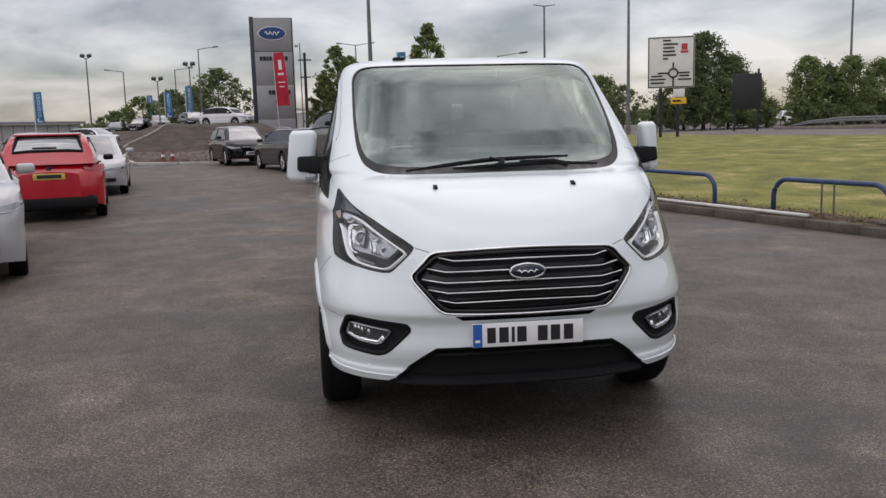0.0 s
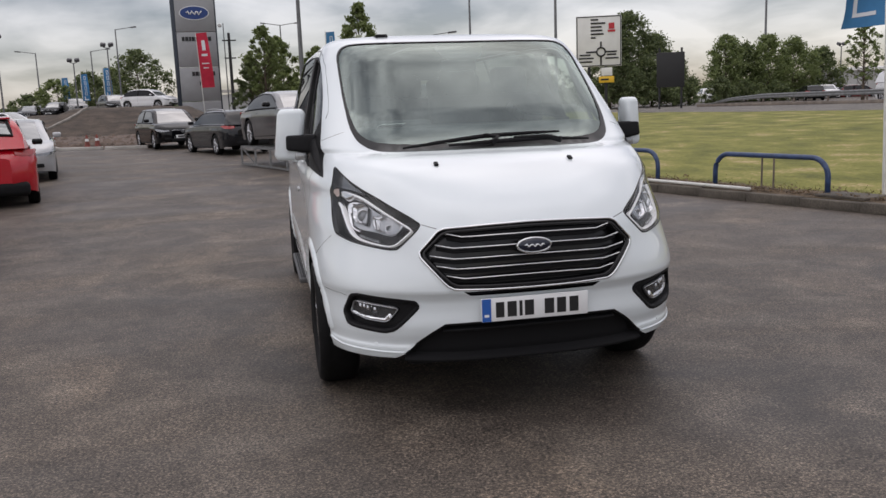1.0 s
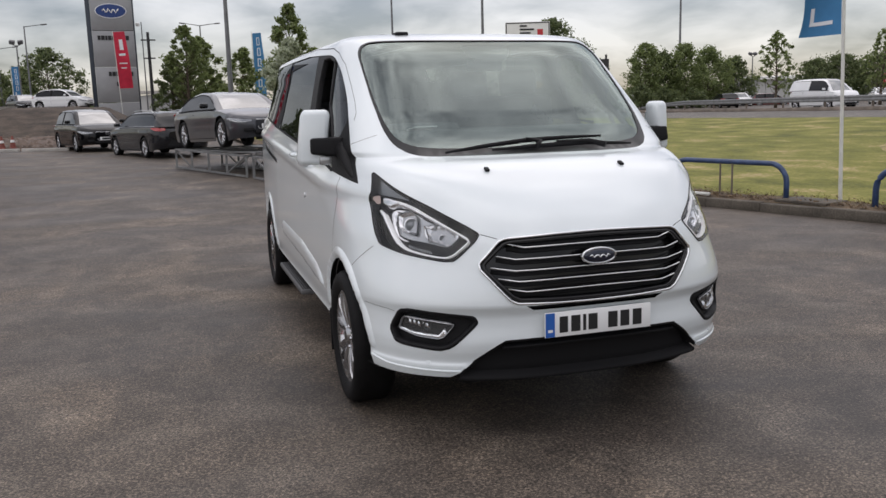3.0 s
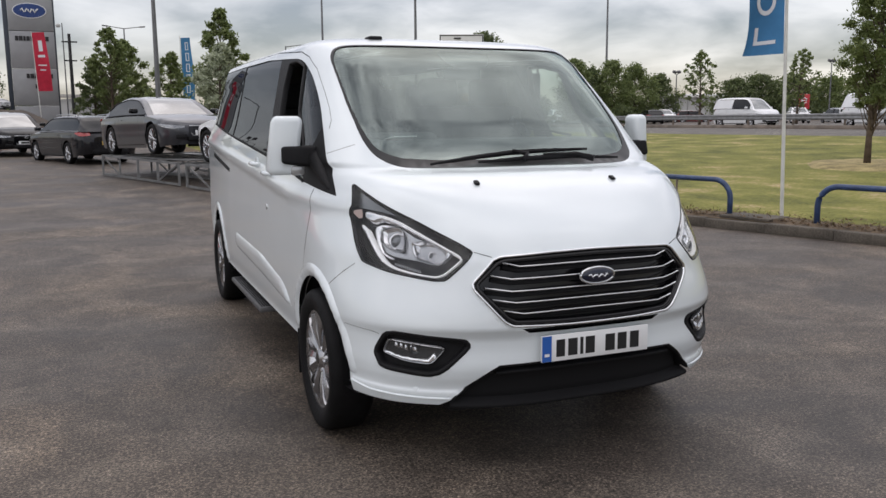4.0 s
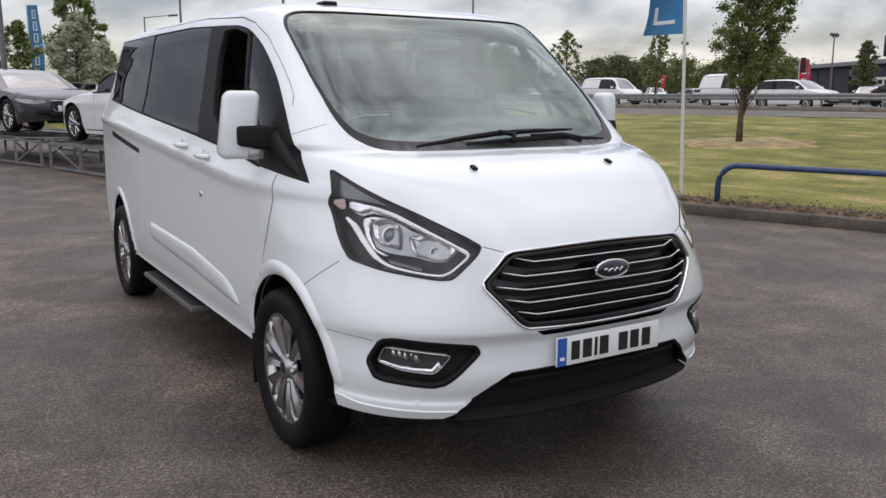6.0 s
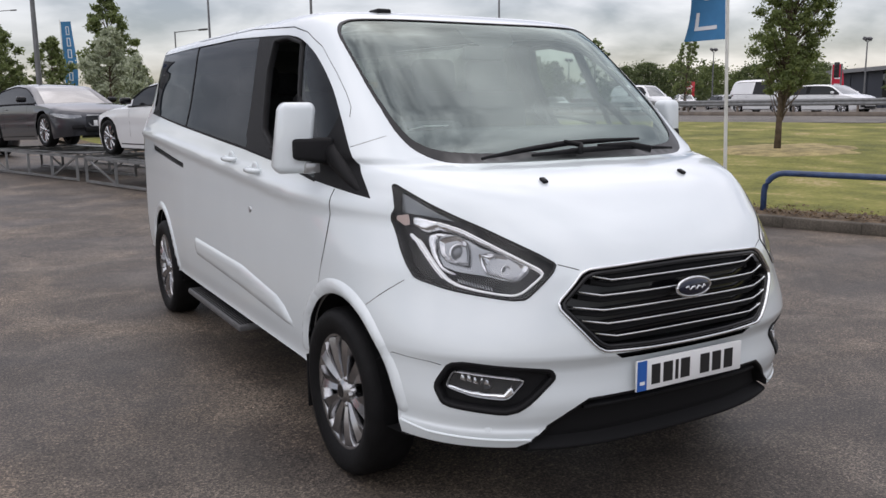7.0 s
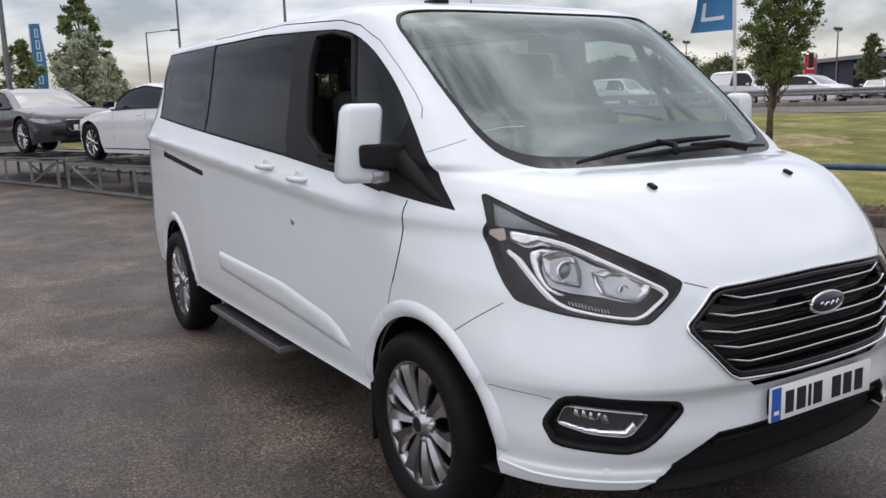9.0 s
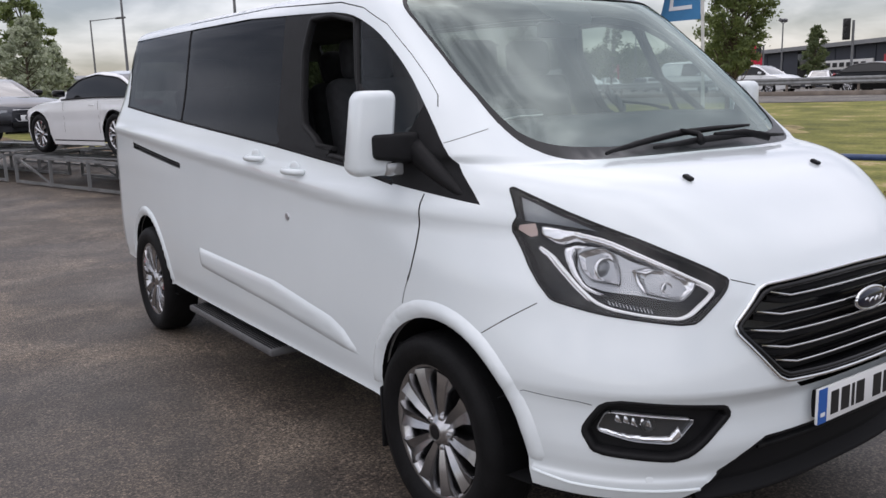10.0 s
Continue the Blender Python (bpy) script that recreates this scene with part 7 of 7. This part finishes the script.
for i in range(700):
    t = rr.random() * 3
    k = min(int(t), 2)
    q = Vector(apron_l[k]).lerp(Vector(apron_l[k + 1]), t - k).lerp(Vector(apron_r[k]).lerp(Vector(apron_r[k + 1]), t - k), rr.uniform(.03, .97))
    s, o = rr.uniform(.04, .16), len(rv)
    for dx, dy, dz in ((1, 0, 0), (-.5, .8, 0), (-.6, -.7, 0), (.1, .1, .9)):
        rv.append((q.x + s * dx * rr.uniform(.6, 1.3), q.y + s * dy * rr.uniform(.6, 1.3), gz(q.y) + .05 + .04 * t + s * dz * rr.uniform(.5, 1.1)))
    rf += [(o, o + 1, o + 3), (o + 1, o + 2, o + 3), (o + 2, o, o + 3)]
tagged(link("rubble_stones", rv, rf, mat("broken_stones", (.17, .13, .105), .95, vary=.5, scale=.9), None, "", False), "scattered broken stones and clods of earth", "rubble", kind="stuff")
CONE = mat("cone_orange", (0.22, 0.06, 0.045), 0.7, vary=.3, scale=4)
for x, y in ((-8.05, 33.1), (-7.75, 33.6)):
    c = thing("traffic_cone", "faded orange traffic cone by the mound", "traffic cone", pose(x, y, gz(y) + .05) @ Matrix.Scale(.72, 4), "traffic cones")
    part("cone_body", rod((0, 0, .04), (0, 0, .72), .17, .04, 16), CONE, c)
    part("cone_base", box((0, 0, .025), (.42, .42, .05), None, .015), CONE, c)
    part("cone_band", rod((0, 0, .36), (0, 0, .50), .112, .086, 16), SIGNWHITE, c)

# ---- buildings ----
CLAD = mat("dark_blue_cladding", (0.035, 0.04, 0.055), 0.5, vary=0.1, scale=.6)
PALECLAD = mat("pale_grey_cladding", (0.42, 0.42, 0.41), 0.6, vary=0.08, scale=.5)
BRICK = mat("brown_brick", (0.16, 0.10, 0.07), 0.9, vary=0.25, scale=1.5, fine=.2, fscale=12)
ROOFGREY = mat("grey_sheet_roof", (0.22, 0.225, 0.23), 0.6, vary=0.1, scale=.4)


def shed(name, label, az0, d0, az1, d1, h0, h1, depth, wall, roof, eye=(-2.3, -1.8), bays=8, band=None):
    """A long low building whose front runs between two bearings, with a sloped roof and upright panels."""
    b = thing(name, label, "building")
    p, q = Vector((*away(az0, d0, eye), 0)), Vector((*away(az1, d1, eye), 0))
    d = q - p
    n = Vector((-d.y, d.x, 0)).normalized()
    if n.dot(p - Vector((*eye, 0))) < 0:
        n = -n
    def quad(nm, pts, m, parent=b):
        return link(nm, pts, [tuple(range(len(pts)))], m, parent, "", False)
    up = Vector((0, 0, 1))
    for i in range(bays):
        a, c = p + d * (i / bays), p + d * ((i + 1) / bays)
        ha, hc = h0 + (h1 - h0) * i / bays, h0 + (h1 - h0) * (i + 1) / bays
        g = d.normalized() * .06
        plate = [a + g, c - g, c - g + up * hc, a + g + up * ha]
        quadv = plate + [v + n * .3 for v in plate]
        link("wall_panel", quadv, [(3, 2, 1, 0), (4, 5, 6, 7), (0, 1, 5, 4), (1, 2, 6, 5), (2, 3, 7, 6), (3, 0, 4, 7)], band if band and i in (bays - 3, bays - 2, bays - 1) else wall, b, "", False)
    core = [p + n * .28, q + n * .28, q + n * depth, p + n * depth]
    vv = core + [core[0] + up * (h0 - .05), core[1] + up * (h1 - .05), core[2] + up * (h1 - .05), core[3] + up * (h0 - .05)]
    link("core", vv, [(0, 1, 5, 4), (1, 2, 6, 5), (2, 3, 7, 6), (3, 0, 4, 7)], wall, b, "", False)
    o = [p - n * .8 - d.normalized() * .8, q - n * .8 + d.normalized() * .8, q + n * (depth + .5), p + n * (depth + .5)]
    hs_ = [h0, h1, h1 + .8, h0 + .8]
    vv = [a + up * (h + .02) for a, h in zip(o, hs_)] + [a + up * (h + .42) for a, h in zip(o, hs_)]
    link("roof", vv, [(3, 2, 1, 0), (4, 5, 6, 7), (0, 1, 5, 4), (1, 2, 6, 5), (2, 3, 7, 6), (3, 0, 4, 7)], roof, b, "", False)
    return b, p, d, n


b, p, d, n = shed("showroom", "low dark-clad showroom with an oversailing roof", 54.8, 104, 68, 80, 4.6, 5.0, 22, CLAD, ROOFGREY, bays=12)
u = d.normalized()
ang = math.degrees(math.atan2(u.y, u.x))
for t0, w, z0, h, m, nm in ((.47, 7.0, 2.6, .9, SIGNWHITE, "fascia_sign"), (.70, 5.0, 2.2, 1.6, SIGNRED, "red_panel"), (.30, 3.2, 2.0, 2.6, GLASSDARK, "window"), (.86, 4.0, 1.8, 2.6, GLASSDARK, "window")):
    bm = bmesh.new()
    add_box(bm, p + d * t0 - n * .12 + Vector((0, 0, z0 + h / 2)), (w, .18, h), pose(0, 0, 0, 0, 0, ang), .02)
    part(nm, bm, m, b)
for i in range(6):
    bm = bmesh.new()
    add_box(bm, p + d * .47 - n * .23 + u * (-2.4 + i * .95) + Vector((0, 0, 3.05)), (.6, .06, .42), pose(0, 0, 0, 0, 0, ang))
    part("lettering_bar", bm, SIGNBLACK, b)
shed("warehouse", "long pale warehouse beyond the road", 36.8, 165, 42.5, 160, 5.6, 5.2, 30, PALECLAD, SIGNWHITE, bays=10)
shed("warehouse", "distant low grey warehouse with sheet roof", -21.5, 150, -15.9, 155, 4.2, 4.2, 25, PALECLAD, ROOFGREY, E0, 9)
shed("warehouse", "distant low pale building behind trees", -1.2, 130, 5.5, 135, 5.0, 4.6, 25, PALECLAD, CONC, E0, 9)
shed("brick_building", "low brown brick building behind the cars", -13.9, 120, -8.4, 118, 3.0, 3.0, 14, BRICK, ROOFGREY, E0, 7)
shed("brick_building", "low brown brick building behind the trees", 7.2, 95, 15.5, 92, 3.4, 3.4, 14, BRICK, ROOFGREY, E0, 7)

# traffic lights
for az, d, hgt in ((60.7, 46, 3.0), (55.7, 62, 2.7)):
    x, y = away(az, d, (-2.47, -1.27))
    z = land_z(x, y)
    s = thing("traffic_light", "black traffic light on a grey post", "traffic light", pose(x, y, z, 0, 0, -50), "traffic lights")
    part("post", rod((0, 0, 0), (0, 0, hgt + .4), .06, .06, 10), POSTGREY, s)
    hd = part("signal_head", box((-.3, 0, hgt), (.32, .25, 1.0), None, .03), SIGNBLACK, s)
    for i in range(3):
        part("hood", rod((-.3, -.1, hgt + .3 - .3 * i), (-.3, -.28, hgt + .28 - .3 * i), .12, .12, 12), SIGNBLACK, hd)

# hedge line and far woods on the horizon
wood_v, wood_f = [], []
rg = np.random.default_rng(77)
for az in np.arange(-40, 95, .16):
    d = 250 + 60 * noise.noise((az * .2, 0, 0))
    if 54 < az < 70:
        continue
    x, y = away(az, d)
    h = (4.5 + 3.2 * noise.noise((az * .35, 5, 0)) + 1.2 * noise.noise((az * 1.9, 7, 0))) * (1.0 if az < 20 else 1.15)
    m = 26
    P = np.column_stack([x + rg.normal(0, 1.4, m), y + rg.normal(0, 1.4, m), 0.5 + h * rg.uniform(0, 1, m) ** .7])
    s = rg.uniform(.35, .9, (m, 1))
    a, c = rg.normal(size=(m, 3)), rg.normal(size=(m, 3))
    a /= np.linalg.norm(a, axis=1)[:, None]
    c = np.cross(a, c)
    c /= np.linalg.norm(c, axis=1)[:, None]
    o = len(wood_v)
    wood_v += [tuple(v) for v in np.concatenate([P - a * s, P + c * s, P + a * s, P - c * s])]
    wood_f += [(o + i, o + i + m, o + i + 2 * m, o + i + 3 * m) for i in range(m)]
tagged(link("distant_woods", wood_v, wood_f, LEAFDARK, None, "", False), "dark green woods along the horizon", "woods", kind="stuff")
# rough grass tufts along the kerb
tv, tf = [], []
for i in range(4200):
    y = rg.uniform(-2, 13)
    h = .30 + abs(rg.normal(0, .45))
    x = kerb_x(y) + h
    z = verge_z(h) + gz(y)
    L = rg.uniform(.015, .055) * (1.4 if h < .6 else 1)
    a = rg.uniform(0, 6.28)
    w = .006
    o = len(tv)
    dx, dy = rg.normal(0, .03, 2)
    tv += [(x - w * math.cos(a), y - w * math.sin(a), z - .01), (x + w * math.cos(a), y + w * math.sin(a), z - .01), (x + dx, y + dy, z + L)]
    tf.append((o, o + 1, o + 2))
tagged(link("grass_tufts", tv, tf, leaf_mat("dry_grass_blades", (.10, .11, .03), (.28, .24, .10)), None, "", False), "uneven dry grass tufts along the kerb", "grass", kind="stuff")
# dead leaves and clods on the bare soil behind the kerb
tv, tf = [], []
for i in range(5200):
    y = rg.uniform(-2, 13)
    h = .14 + abs(rg.normal(0, .34))
    p = Vector((kerb_x(y) + h, y, verge_z(h) + gz(y) + .026 + abs(rg.normal(0, .012))))
    a = Vector(rg.normal(size=3) * (1, 1, .5)).normalized() * rg.uniform(.010, .034)
    b = a.cross(Vector((0, 0, 1)) + Vector(rg.normal(0, .4, 3))) * .6
    o = len(tv)
    tv += [tuple(p - a), tuple(p + b), tuple(p + a), tuple(p - b)]
    tf.append((o, o + 1, o + 2, o + 3))
tagged(link("leaf_litter", tv, tf, leaf_mat("dead_brown_leaves", (.07, .045, .026), (.27, .19, .115)), None, "", False), "dead brown leaves scattered behind the kerb", "leaf litter", kind="stuff")
